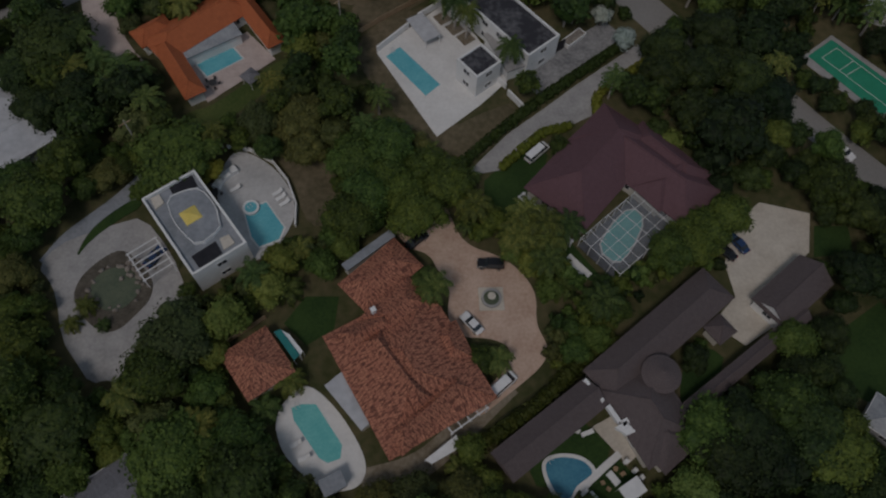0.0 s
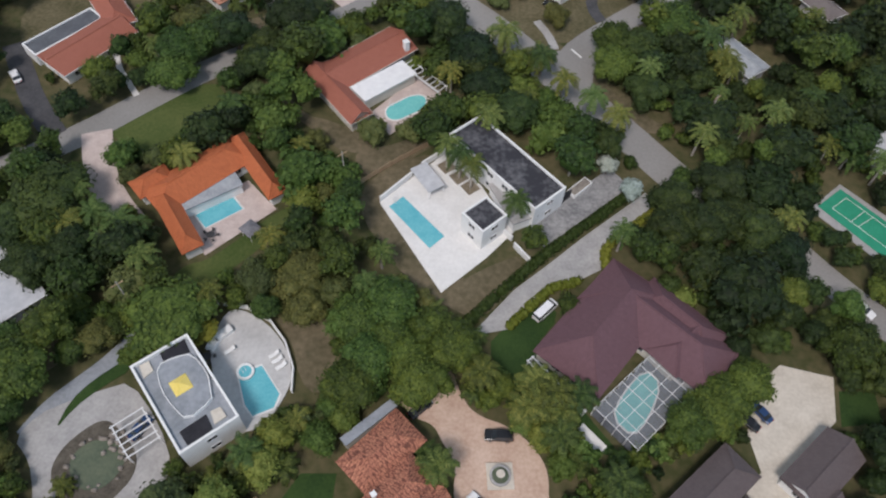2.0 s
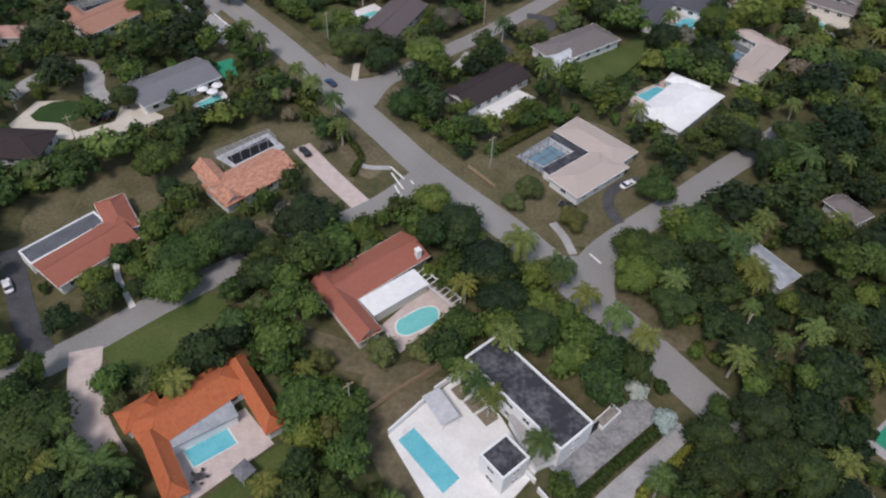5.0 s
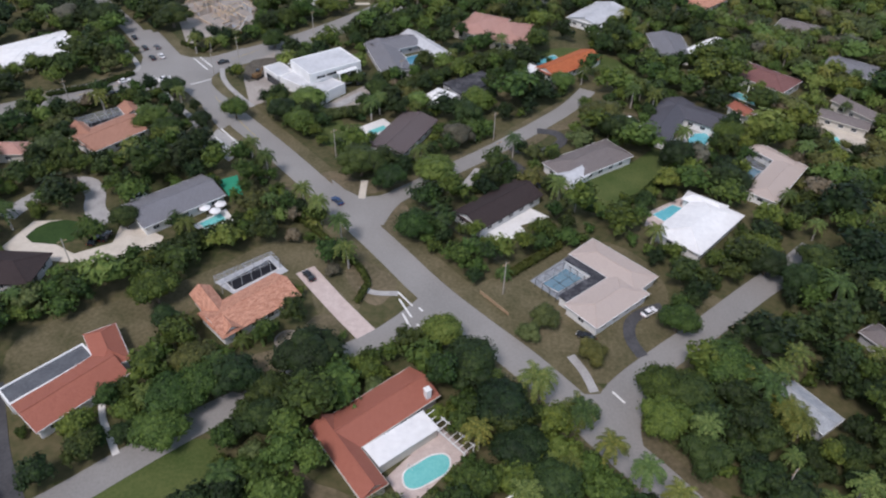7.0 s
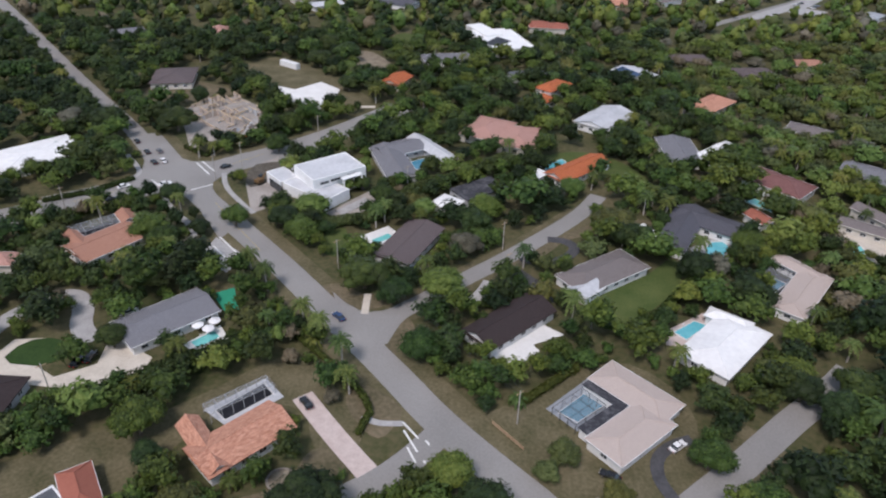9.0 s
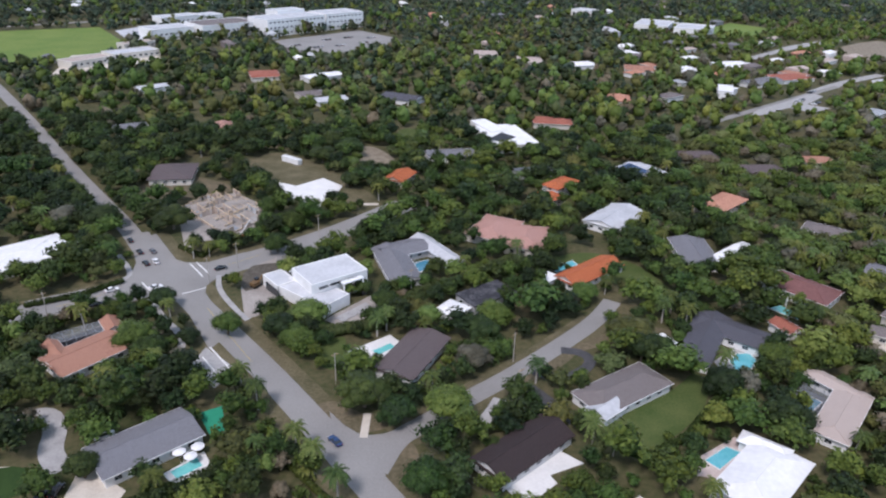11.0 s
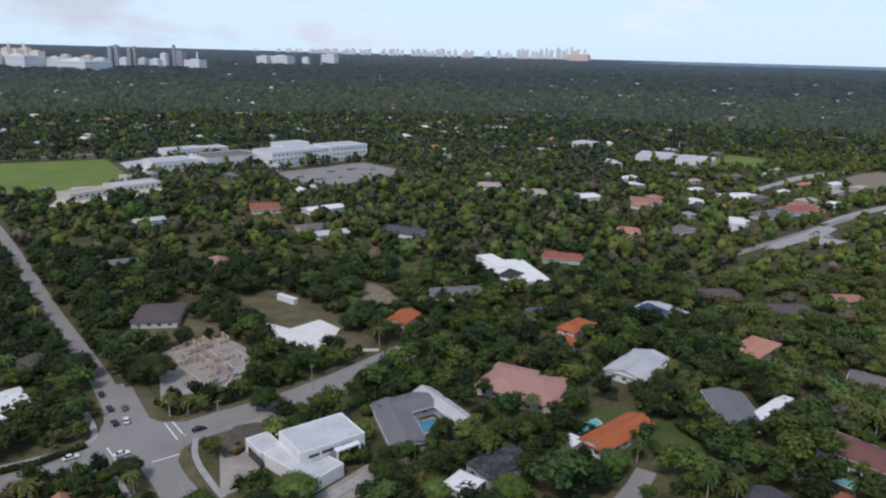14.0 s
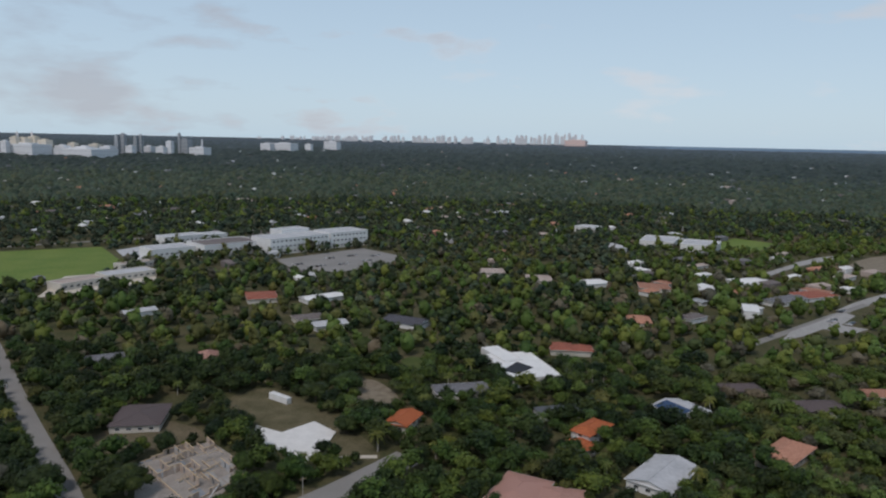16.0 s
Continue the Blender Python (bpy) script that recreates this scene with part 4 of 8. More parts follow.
ribbon("pavement", [(-145.6, 271.9), (-130.2, 281.5), (-120.3, 290.7), (-122.3, 297.1), (-131.7, 308.7)], 1.8, 0.09, CONCRETE, "concrete pavement along the street", "pavement")
patch("driveway", [(-81.6, 239.6), (-80.2, 250.7), (-68.1, 240.5), (-71.4, 231.4)], 0.075, CONCRETE, "concrete crossing at the avenue", "driveway")
ribbon("driveway", [(-123.3, 199.8), (-120.7, 208.7), (-115.5, 214.7), (-110.1, 219.1), (-104.1, 213.1), (-101.7, 204.4), (-95.6, 198.8)], 5.5, 0.08, CONCRETE, "grey concrete drive among trees", "driveway")
patch("driveway", [(-118.2, 186.7), (-115.1, 198.5), (-107.9, 199.4), (-107.8, 190.8), (-98.9, 185.5), (-90.9, 190.6), (-92.1, 201.6), (-78.7, 193.6), (-79.3, 186.6), (-90.2, 181.5), (-103.3, 182.6)], 0.09, CREAM, "pale concrete drive round a lawn", "driveway", 0)
patch("lawn", [(-114.6, 189.7), (-112.5, 197.9), (-105.2, 200.1), (-100.2, 196.1), (-101.8, 188.8)], 0.12, DEEPLAWN, "bright green oval lawn", "lawn", 1, hard=False)

patch("road", [(16.5, 149.4), (22.1, 146.2), (27.3, 145.6), (31.8, 147.6), (40.2, 153.7), (43.9, 152.9), (38.9, 146.1), (35.4, 140.2), (34.6, 134.0), (35.3, 128.9), (28.5, 134.4)], 0.066, ASPHALT, "asphalt street corner", "road", 1)
patch("road", [(-41.6, 226.3), (-32.4, 215.9), (-26.2, 214.9), (-20.0, 218.7), (-9.7, 226.4), (-7.4, 222.4), (-16.2, 215.4), (-21.7, 208.0), (-23.3, 201.1), (-17.6, 191.0), (-27.9, 201.4)], 0.066, ASPHALT, "asphalt street corner", "road", 1)

patch("road", [(-130.7, 282.5), (-122.4, 289.4), (-121.2, 296.0), (-122.8, 303.1), (-129.6, 315.6), (-135.7, 327.0), (-129.2, 330.1), (-119.8, 316.5), (-111.4, 307.5), (-105.4, 304.6), (-97.8, 305.2), (-87.1, 314.8), (-83.0, 301.6), (-90.3, 294.7), (-92.4, 288.1), (-91.1, 282.9), (-86.7, 276.5), (-74.3, 262.0), (-78.7, 249.5), (-91.2, 268.2), (-97.6, 275.6), (-104.8, 281.1), (-108.5, 278.8), (-112.9, 275.1), (-124.3, 270.3)], 0.078, ASPHALT, "asphalt crossing with rounded corners", "road")

# lines on the roads
for a, b in zip([(-16.1, 175.3), (-10.8, 170.2), (-15.7, 172.9), (-11.0, 164.6), (-14.6, 168.1), (-12.6, 162.7)], [(-12.4, 170.7), (-9.9, 168.9), (-12.4, 166.9), (-10.5, 164.0), (-12.6, 163.9), (-11.2, 161.8)]):
    stripe(a, b, 0.45)
stripe(*[(30.9, 146.7), (33.0, 143.8)], 0.5)
stripe(*[(-79.5, 245.7), (-73.8, 239.0)], 0.5)
stripe(*[(-79.0, 250.8), (-69.3, 239.7)], 0.5)
stripe(*[(-115.2, 284.5), (-110.1, 277.3)], 0.5)
stripe(*[(-114.5, 288.2), (-107.7, 280.9)], 0.5)
stripe(*[(-101.6, 304.9), (-94.4, 296.6)], 0.5)
stripe(*[(-103.4, 303.5), (-95.7, 294.2)], 0.5)
stripe(*[(-98.2, 281.6), (-92.0, 286.4)], 0.5)
stripe(*[(-87.2, 273.2), (-81.8, 265.9)], 0.14, YLINE)
stripe(*[(-78.7, 261.7), (-64.9, 244.3)], 0.14, YLINE)
stripe(*[(-134.4, 270.2), (-123.5, 278.9)], 0.14, YLINE)
stripe(*[(-89.6, 303.9), (-80.6, 313.2)], 0.14, YLINE)

# verges and lawns without trees
patch("lawn", [(-89.0, 129.6), (-102.4, 155.8), (-86.8, 166.5), (-67.5, 176.3), (-45.7, 199.1), (-38.4, 191.1), (-25.3, 178.5), (-24.0, 166.7), (-33.9, 163.5), (-39.0, 182.0), (-59.7, 172.7), (-64.0, 164.8), (-69.4, 150.6), (-87.7, 156.5)], 0.02, VERGE, "dry brownish lawn round the houses", "lawn", 2, hard=False)
patch("lawn", [(-37.9, 157.1), (-34.8, 169.0), (-23.5, 163.0), (-32.9, 157.3), (-41.6, 145.6), (-47.1, 143.9), (-51.4, 151.5)], 0.022, DRY, "dry lawn with worn patches", "lawn", 2, hard=False)
patch("lawn", [(-21.4, 196.8), (-25.0, 202.8), (-21.0, 211.0), (-16.5, 214.0), (-14.2, 202.1)], 0.022, DRY, "dry grass verge", "lawn", 2, hard=False)
patch("lawn", [(-44.8, 225.5), (-36.5, 220.0), (-29.4, 214.7), (-20.2, 221.0), (-22.3, 226.9), (-30.2, 221.9), (-37.8, 229.1)], 0.022, DRY, "dry grass verge", "lawn", 2, hard=False)
patch("lawn", [(-31.4, 182.4), (-26.4, 188.2), (-17.2, 181.0), (-16.2, 176.9), (-21.4, 167.8)], 0.022, DRY, "dry grass verge", "lawn", 2, hard=False)
patch("lawn", [(-3.1, 175.5), (15.4, 187.1), (36.3, 202.4), (53.1, 182.5), (40.6, 155.7), (30.6, 147.3), (20.4, 152.3), (9.8, 161.1)], 0.022, VERGE, "dry lawn round a beige house", "lawn", 2, hard=False)
patch("lawn", [(26.3, 216.5), (31.2, 224.1), (52.0, 237.9), (62.6, 250.6), (62.0, 235.3), (48.6, 219.3), (36.1, 211.6)], 0.022, LAWN, "green lawn behind a grey house", "lawn", 2, hard=False)
patch("lawn", [(31.6, 133.2), (35.1, 140.2), (39.1, 132.2), (45.9, 125.1), (51.9, 120.7), (40.5, 120.3)], 0.022, DRY, "dry grass verge", "lawn", 2, hard=False)
patch("lawn", [(-121.0, 421.5), (-102.1, 442.3), (-66.3, 406.6), (-38.1, 367.1), (-49.1, 359.9), (-71.2, 376.7), (-94.0, 388.3)], 0.022, VERGE, "mown field behind a wall", "lawn", 2, hard=False)
patch("lawn", [(-67.1, 446.5), (-56.5, 457.9), (-35.3, 422.5), (-49.9, 404.4)], 0.022, SOIL, "bare brown plot", "lawn", 2, hard=False)
patch("lawn", [(-156.1, 374.7), (-145.7, 401.8), (-102.0, 380.4), (-130.8, 364.1), (-149.2, 362.3)], 0.022, DRY, "dry front lawn", "lawn", 2, hard=False)
patch("lawn", [(-48.9, 252.9), (-40.3, 261.7), (-39.7, 248.5), (-33.3, 246.5), (-44.0, 239.9)], 0.022, LAWN, "green lawn beside a dark roofed house", "lawn", 2, hard=False)
patch("lawn", [(21.1, 315.4), (43.2, 328.6), (62.5, 314.7), (69.0, 285.3), (60.1, 284.6), (49.8, 301.6)], 0.022, LAWN, "green lawn round an orange roofed house", "lawn", 2, hard=False)
patch("lawn", [(53.5, 273.0), (62.4, 269.3), (53.4, 255.0), (46.9, 259.8), (31.0, 258.7), (21.4, 245.5), (10.5, 238.0), (4.8, 237.6), (37.4, 267.4)], 0.022, DRY, "dry lawn at the end of a street", "lawn", 2, hard=False)
patch("lawn", [(-47.0, 486.8), (-34.3, 494.5), (-27.8, 466.7), (-39.5, 456.8)], 0.022, LAWN, "green lawn among trees", "lawn", 2, hard=False)
patch("lawn", [(-17.1, 100.1), (-10.9, 109.2), (1.9, 114.4), (-8.1, 99.0), (2.2, 80.7), (10.7, 86.0), (17.3, 88.8), (13.8, 81.0), (8.4, 73.6), (1.2, 77.0), (-7.4, 84.2)], 0.022, DRY, "dry grass round a white terrace", "lawn", 2, hard=False)
patch("lawn", [(-25.4, 78.2), (-16.7, 76.6), (-15.5, 68.1), (-11.1, 62.2), (-19.4, 59.1), (-22.6, 61.9), (-24.6, 68.9), (-28.7, 74.1)], 0.022, DRY, "bare brown earth beside a round terrace", "lawn", 1, hard=False)
patch("lawn", [(-30.4, 98.2), (-25.4, 98.4), (-36.0, 84.6), (-43.4, 79.4), (-48.8, 80.5), (-46.4, 84.3), (-41.9, 85.4)], 0.022, LAWN, "green lawn round an orange roofed house", "lawn", 2, hard=False)
patch("lawn", [(-69.4, 117.2), (-62.6, 124.8), (-50.8, 133.5), (-44.6, 125.8), (-50.3, 117.7), (-58.0, 110.5), (-64.5, 112.1)], 0.022, LAWN, "green front lawn by a side street", "lawn", 1, hard=False)
patch("lawn", [(-34.9, 130.9), (-29.3, 123.2), (-21.9, 121.2), (-12.0, 115.5), (-18.7, 111.6), (-26.3, 118.7), (-34.3, 124.6)], 0.022, DRY, "brown earth beside a red roofed house", "lawn", 1, hard=False)
patch("lawn", [(-18.2, 113.7), (-8.8, 114.8), (0.7, 122.6), (0.7, 116.0), (-15.2, 104.3)], 0.022, DRY, "dry lawn behind a red roofed house", "lawn", 2, hard=False)
patch("lawn", [(8.7, 68.7), (13.1, 73.4), (19.6, 77.9), (22.6, 75.4), (17.3, 68.9), (25.2, 57.1), (30.5, 49.9), (26.5, 50.5), (19.8, 57.1), (13.1, 62.2)], 0.024, DEEPLAWN, "deep green lawn beside a maroon roof", "lawn", 1, hard=False)
patch("lawn", [(-23.6, 41.5), (-20.5, 46.4), (-14.9, 46.5), (-15.3, 40.7), (-19.6, 37.8)], 0.024, DEEPLAWN, "deep green lawn in a courtyard", "lawn", hard=False)
patch("lawn", [(15.3, 19.8), (20.9, 26.7), (24.4, 26.3), (28.5, 22.5), (26.0, 15.0), (16.8, 16.5)], 0.024, DEEPLAWN, "deep green lawn round a pool", "lawn", hard=False)
patch("lawn", [(63.4, 38.4), (77.0, 47.4), (86.8, 38.8), (71.7, 29.5), (66.4, 32.0)], 0.024, DEEPLAWN, "deep green lawn between trees", "lawn", hard=False)
patch("lawn", [(69.0, 62.0), (75.2, 62.1), (74.8, 56.5), (67.6, 55.7)], 0.024, DEEPLAWN, "green lawn beside a court", "lawn", hard=False)
patch("lawn", [(-76.3, 60.8), (-65.7, 70.6), (-60.6, 67.3), (-67.0, 59.7), (-72.2, 56.5)], 0.022, DRY, "dry ground beside a grey roof", "lawn", 2, hard=False)
patch("sports_field", [(-543.1, 750.1), (-389.2, 840.9), (-313.8, 739.0), (-331.6, 658.7), (-438.2, 622.9)], 0.04, FIELD, "wide bright green sports field", "sports field", 0)
patch("sports_field", [(259.8, 939.1), (335.9, 1040.7), (370.5, 995.3), (317.7, 923.0)], 0.04, FIELD, "green sports field by a school", "sports field", 0)

# ---------------------------------------------------------------- white house with a round terrace
cx, cy, L, W, yaw = -39.2, 57.0, 17.6, 9.9, -52
h = house(cx, cy, "white modern house with a flat roof and parapet")
wing(h, cx, cy, L, W, yaw, 5.7, 0.7, "parapet", R_GREYFLAT, WHITE)
g = Geo(cx, cy)
loop = soften([(-44.4, 61.1), (-41.5, 62.8), (-39.1, 63.3), (-36.0, 60.0), (-35.0, 57.0), (-34.5, 55.8), (-37.6, 52.3), (-40.3, 54.5), (-42.6, 57.1)], 1)
g.prism(loop, 5.7, 6.25)
part("roof_deck", g, R_GREYFLAT, h, "raised curved roof deck")
g = Geo(cx, cy)
g.ring(grow(loop, 0.12), loop, 5.7, 6.45)
part("parapet", g, WHITE, h)
# black slabs on the roof paint the shade of two open wells
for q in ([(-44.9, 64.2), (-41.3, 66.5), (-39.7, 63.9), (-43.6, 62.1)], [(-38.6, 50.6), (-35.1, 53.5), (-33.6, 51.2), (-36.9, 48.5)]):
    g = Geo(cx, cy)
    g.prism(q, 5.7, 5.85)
    part("roof_opening", g, BLACK, h, "black slab drawn as a shaded open roof well")
for q in ([(-47.2, 61.2), (-45.9, 62.1), (-44.8, 60.5), (-46.0, 59.1)], [(-34.5, 53.9), (-33.1, 54.7), (-31.9, 53.2), (-33.5, 51.9)]):
    g = Geo(cx, cy)
    g.prism(q, 5.7, 6.0)
    part("roof_terrace", g, CREAM, h, "cream roof terrace")
sx, sy = -39.8, 58.0
g = Geo(cx, cy)
b = rect(sx, sy, 2.9, 2.9, yaw)
for p, q in zip(b, b[1:] + b[:1]):
    g.face([(*p, 6.3), (*q, 6.3), (sx, sy, 7.1)])
part("skylight", g, YELLOW, h, "yellow pyramid skylight")

deck = soften([(-38.5, 65.1), (-38.3, 70.7), (-36.5, 75.4), (-32.3, 74.3), (-27.8, 70.9), (-24.8, 66.5), (-23.7, 61.7), (-25.1, 57.6), (-27.4, 53.5), (-31.8, 52.4)], 2)
patch("terrace", deck, 0.25, PALECONC, "pale round pool terrace", "terrace")
rim = soften([(-37.7, 75.9), (-33.5, 75.3), (-29.1, 72.9), (-25.8, 68.7), (-23.8, 63.9), (-23.5, 59.6)], 0)
t = thing("garden_wall", *rim[0], "curved white wall round a terrace", "wall")
for i in range(len(rim) - 1):
    for k in range(4):
        p, q = Vector(rim[i]).lerp(Vector(rim[i + 1]), k / 4), Vector(rim[i]).lerp(Vector(rim[i + 1]), (k + 1) / 4)
        g = Geo(*rim[0])
        g.box(*((p + q) / 2), 0, 1.1, (q - p).length + 0.05, 0.3, math.degrees(math.atan2(q.y - p.y, q.x - p.x)))
        part("wall_panel", g, WHITE, t)
pool([(-32.8, 62.3), (-30.7, 63.6), (-29.2, 64.3), (-25.5, 59.3), (-26.1, 56.9), (-29.3, 55.4), (-30.9, 57.3)], WATER, "turquoise pool in a round terrace", 0.25, 0)
sx, sy = -31.7, 63.0
t = thing("hot_tub", sx, sy, "round white hot tub with water", "hot tub")
o = [(sx + 1.5 * math.cos(k * math.pi / 8), sy + 1.5 * math.sin(k * math.pi / 8)) for k in range(16)]
i_ = [(sx + 1.1 * math.cos(k * math.pi / 8), sy + 1.1 * math.sin(k * math.pi / 8)) for k in range(16)]
g = Geo(sx, sy)
g.ring(o, i_, 0.2, 0.75)
part("rim", g, WHITE, t)
g = Geo(sx, sy)
g.prism(i_, 0.2, 0.65)
part("water", g, WATER, t)


def lounger(x, y, yaw, material=WHITE):
    t = thing("sun_lounger", x, y, "white sun lounger on a pool terrace", "sun lounger", "loungers by the pools", 0.26, yaw)
    g = Geo()
    g.box(-0.25, 0, 0.25, 0.36, 1.4, 0.7)
    part("seat", g, material, t)
    g = Geo()
    g.prism([(0.45, -0.35), (1.0, -0.35), (1.0, 0.35), (0.45, 0.35)], 0.3, 0.5)
    g.v = [(a, b, c + (0.35 if a > 0.9 else 0)) for a, b, c in g.v]
    part("backrest", g, material, t)
    for a in (-0.8, 0.4):
        for b in (-0.28, 0.28):
            g = Geo()
            g.box(a, b, -0.01, 0.26, 0.06, 0.06)
            part("leg", g, FRAME, t)
    return t


loungers = [(-27.4, 66.2, 36), (-26.7, 65.2, 36), (-25.9, 64.1, 38), (-35.0, 66.8, 37), (-19.6, 22.0, 27), (-18.1, 19.9, 25), (22.9, 24.9, -36), (24.9, 24.3, 20)]
first = lounger(*loungers[0])
for x, y, a in loungers[1:]:
    copy_thing(first, pose(x, y, 0.26, 0, 0, a))

patch("driveway", [(-66.1, 50.7), (-63.9, 55.0), (-59.3, 57.5), (-54.5, 59.5), (-50.4, 61.0), (-44.2, 54.1), (-40.4, 47.0), (-41.7, 43.6), (-43.7, 41.3), (-46.1, 40.6), (-46.7, 37.3), (-47.2, 35.3), (-45.1, 32.7), (-47.5, 30.0), (-49.5, 31.7), (-52.7, 30.8), (-55.8, 34.4), (-58.9, 38.0), (-61.7, 45.6), (-63.6, 48.5)], 0.08, CONCRETE, "pale concrete loop drive", "driveway", 1)
ribbon("driveway", [(-64.3, 51.1), (-62.0, 55.9), (-58.4, 59.7), (-54.5, 63.8), (-50.9, 69.1)], 4.2, 0.075, R_GREYFLAT, "grey paved strip beside the house", "driveway")
patch("lawn", [(-60.4, 52.1), (-58.3, 56.3), (-54.6, 60.2), (-50.7, 63.2), (-52.3, 64.9), (-56.4, 61.4), (-59.3, 57.5)], 0.13, DEEPLAWN, "green grass wedge beside a drive", "lawn", 1)
pond = soften([(-56.6, 46.7), (-55.9, 49.5), (-53.1, 51.3), (-49.6, 50.7), (-47.8, 48.4), (-48.5, 45.4), (-50.7, 43.1), (-54.2, 43.3)], 2)
isle = soften([(-58.9, 44.9), (-58.8, 48.6), (-56.5, 52.0), (-52.9, 54.8), (-49.6, 52.4), (-46.2, 48.9), (-46.0, 45.4), (-47.9, 42.5), (-50.0, 39.9), (-52.1, 39.3), (-55.3, 40.7)], 2)
patch("garden_bed", isle, 0.14, MULCH, "dark mulched island round a pond", "garden bed")
t = thing("pond", *pond[0], "murky green pond with a rock rim", "pond")
g = Geo(*pond[0])
g.prism(pond, 0.0, 0.2)
part("water", g, POND, t)
rng = np.random.default_rng(5)
for i, (x, y) in enumerate(pond):
    x, y = x + rng.uniform(-0.5, 0.5), y + rng.uniform(-0.5, 0.5)
    if rng.uniform() < 0.4:
        continue
    q = ICO1[0] * rng.uniform(0.25, 0.5) * (1 + 0.3 * rng.uniform(-1, 1, (len(ICO1[0]), 1))) * (1.2, 1, 0.8) + (x - pond[0][0], y - pond[0][1], 0.2)
    part("rock", fast_mesh("rock", q, ICO1[1], ROCK), None, t)
for i in range(14):
    x, y = -49.3, 49.7
    q = ICO1[0] * rng.uniform(0.3, 0.6) * (1 + 0.3 * rng.uniform(-1, 1, (len(ICO1[0]), 1))) + (x + rng.uniform(-3, 3) - pond[0][0], y + rng.uniform(-3, 3) - pond[0][1], 0.3)
    part("rock", fast_mesh("rock", q, ICO1[1], ROCK), None, t)
pergola(-46.4, 51.4, 6.0, 5.1, -51, 2.8, "white carport pergola over a drive", 6)
car(-46.7, 53.0, 60, "blue", "sedan")
car(78.0, 77.8, -49, "white", "sedan", "asphalt street")

# ---------------------------------------------------------------- terracotta villa
cx, cy = -3.6, 34.5
h = house(cx, cy, "large villa with weathered terracotta tile roofs")
wing(h, -2.8, 33.5, 22.1, 18.7, -59, 3.4, 3.6, "hip", R_TERRA, OFFWHITE)
wing(h, -7.9, 49.2, 12.4, 7.2, 45, 3.2, 2.0, "hip", R_TERRA, OFFWHITE)
wing(h, -4.7, 42.5, 10.8, 7.3, 46, 3.7, 2.4, "hip", R_TERRA, OFFWHITE)
wing(h, 3.8, 37.0, 7.2, 5.2, -64, 3.3, 2.0, "hip", R_TERRA, OFFWHITE)
wing(h, -10.2, 53.9, 10.3, 1.6, 41, 2.7, 0.2, "flat", R_GREYFLAT, OFFWHITE, windows=0)
wing(h, -11.0, 28.5, 9.1, 4.4, -48, 2.7, 0.2, "flat", R_LIGHTGREY, OFFWHITE, windows=0)
wing(h, -4.3, 32.4, 16.2, 5.8, -51, 3.6, 3.9, "hip", R_TERRA, OFFWHITE, windows=0)
wing(h, 0.7, 26.7, 15.1, 4.8, 42, 3.45, 2.7, "hip", R_TERRA, OFFWHITE, windows=0)
wing(h, -9.1, 38.8, 10.1, 5.6, 30, 3.5, 2.9, "hip", R_TERRA, OFFWHITE, windows=0)
chimney(h, -8.6, 41.9, 4, 6, 0.6)
cx, cy = -26.8, 33.6
h = house(cx, cy, "small guest house with a terracotta hip roof")
wing(h, -26.4, 33.8, 9.1, 8.3, -53, 3.0, 2.2, "hip", R_TERRA, OFFWHITE)
t = thing("awning", -22.2, 37.1, "teal canvas awning with white edge", "awning")
for q, m_, z in (([(-24.5, 39.1), (-23.5, 39.6), (-20.0, 35.4), (-20.8, 34.5)], TEAL, 2.5), ([(-23.5, 39.6), (-22.0, 38.8), (-19.6, 36.0), (-20.0, 35.3)], R_WHITE, 2.3)):
    g = Geo(t.location.x, t.location.y)
    g.prism(q, z, z + 0.12, 0, True)
    part("canopy", g, m_, t)
    bars(t, "post", [((*p, 0), (*p, z)) for p in q], 0.05, FRAME)
patch("terrace", [(-23.5, 26.2), (-20.8, 30.5), (-18.4, 31.4), (-14.5, 28.3), (-11.1, 24.0), (-8.5, 19.3), (-9.3, 16.0), (-12.6, 15.1), (-16.0, 15.9), (-19.2, 18.4), (-22.0, 21.3)], 0.1, WHITEDECK, "white pool terrace with rounded edge", "terrace", 2)
pool([(-20.9, 27.6), (-19.3, 28.2), (-17.1, 28.2), (-12.6, 22.0), (-12.7, 20.0), (-14.6, 19.3), (-15.9, 20.0), (-20.3, 25.6)], TEALWATER, "turquoise pool with stepped ends")
patch("motor_court", [(-7.0, 60.0), (-2.1, 62.6), (2.9, 65.1), (4.3, 60.5), (6.5, 56.6), (12.8, 54.5), (16.6, 51.0), (18.4, 47.2), (17.9, 42.1), (20.0, 38.2), (18.9, 35.3), (15.8, 32.5), (11.2, 28.8), (8.5, 26.5), (6.8, 28.2), (10.4, 31.9), (13.7, 35.7), (13.3, 38.6), (9.6, 39.7), (5.4, 39.6), (3.1, 42.8), (3.8, 48.5), (1.6, 51.6), (0.1, 54.8), (-3.4, 55.8)], 0.08, PAVERS, "salmon paver motor court", "paving", 2)
fx, fy = 10.6, 46.5
t = thing("fountain", fx, fy, "square pale stone fountain with a round basin", "fountain")
g = Geo(fx, fy)
g.box(fx, fy, 0.05, 0.35, 4.2, 4.2, 3)
part("plinth", g, CREAM, t)
o = [(fx + 1.7 * math.cos(k * math.pi / 8), fy + 1.7 * math.sin(k * math.pi / 8)) for k in range(16)]
i_ = [(fx + 1.35 * math.cos(k * math.pi / 8), fy + 1.35 * math.sin(k * math.pi / 8)) for k in range(16)]
g = Geo(fx, fy)
g.ring(o, i_, 0.3, 0.85)
part("basin", g, CONCRETE, t)
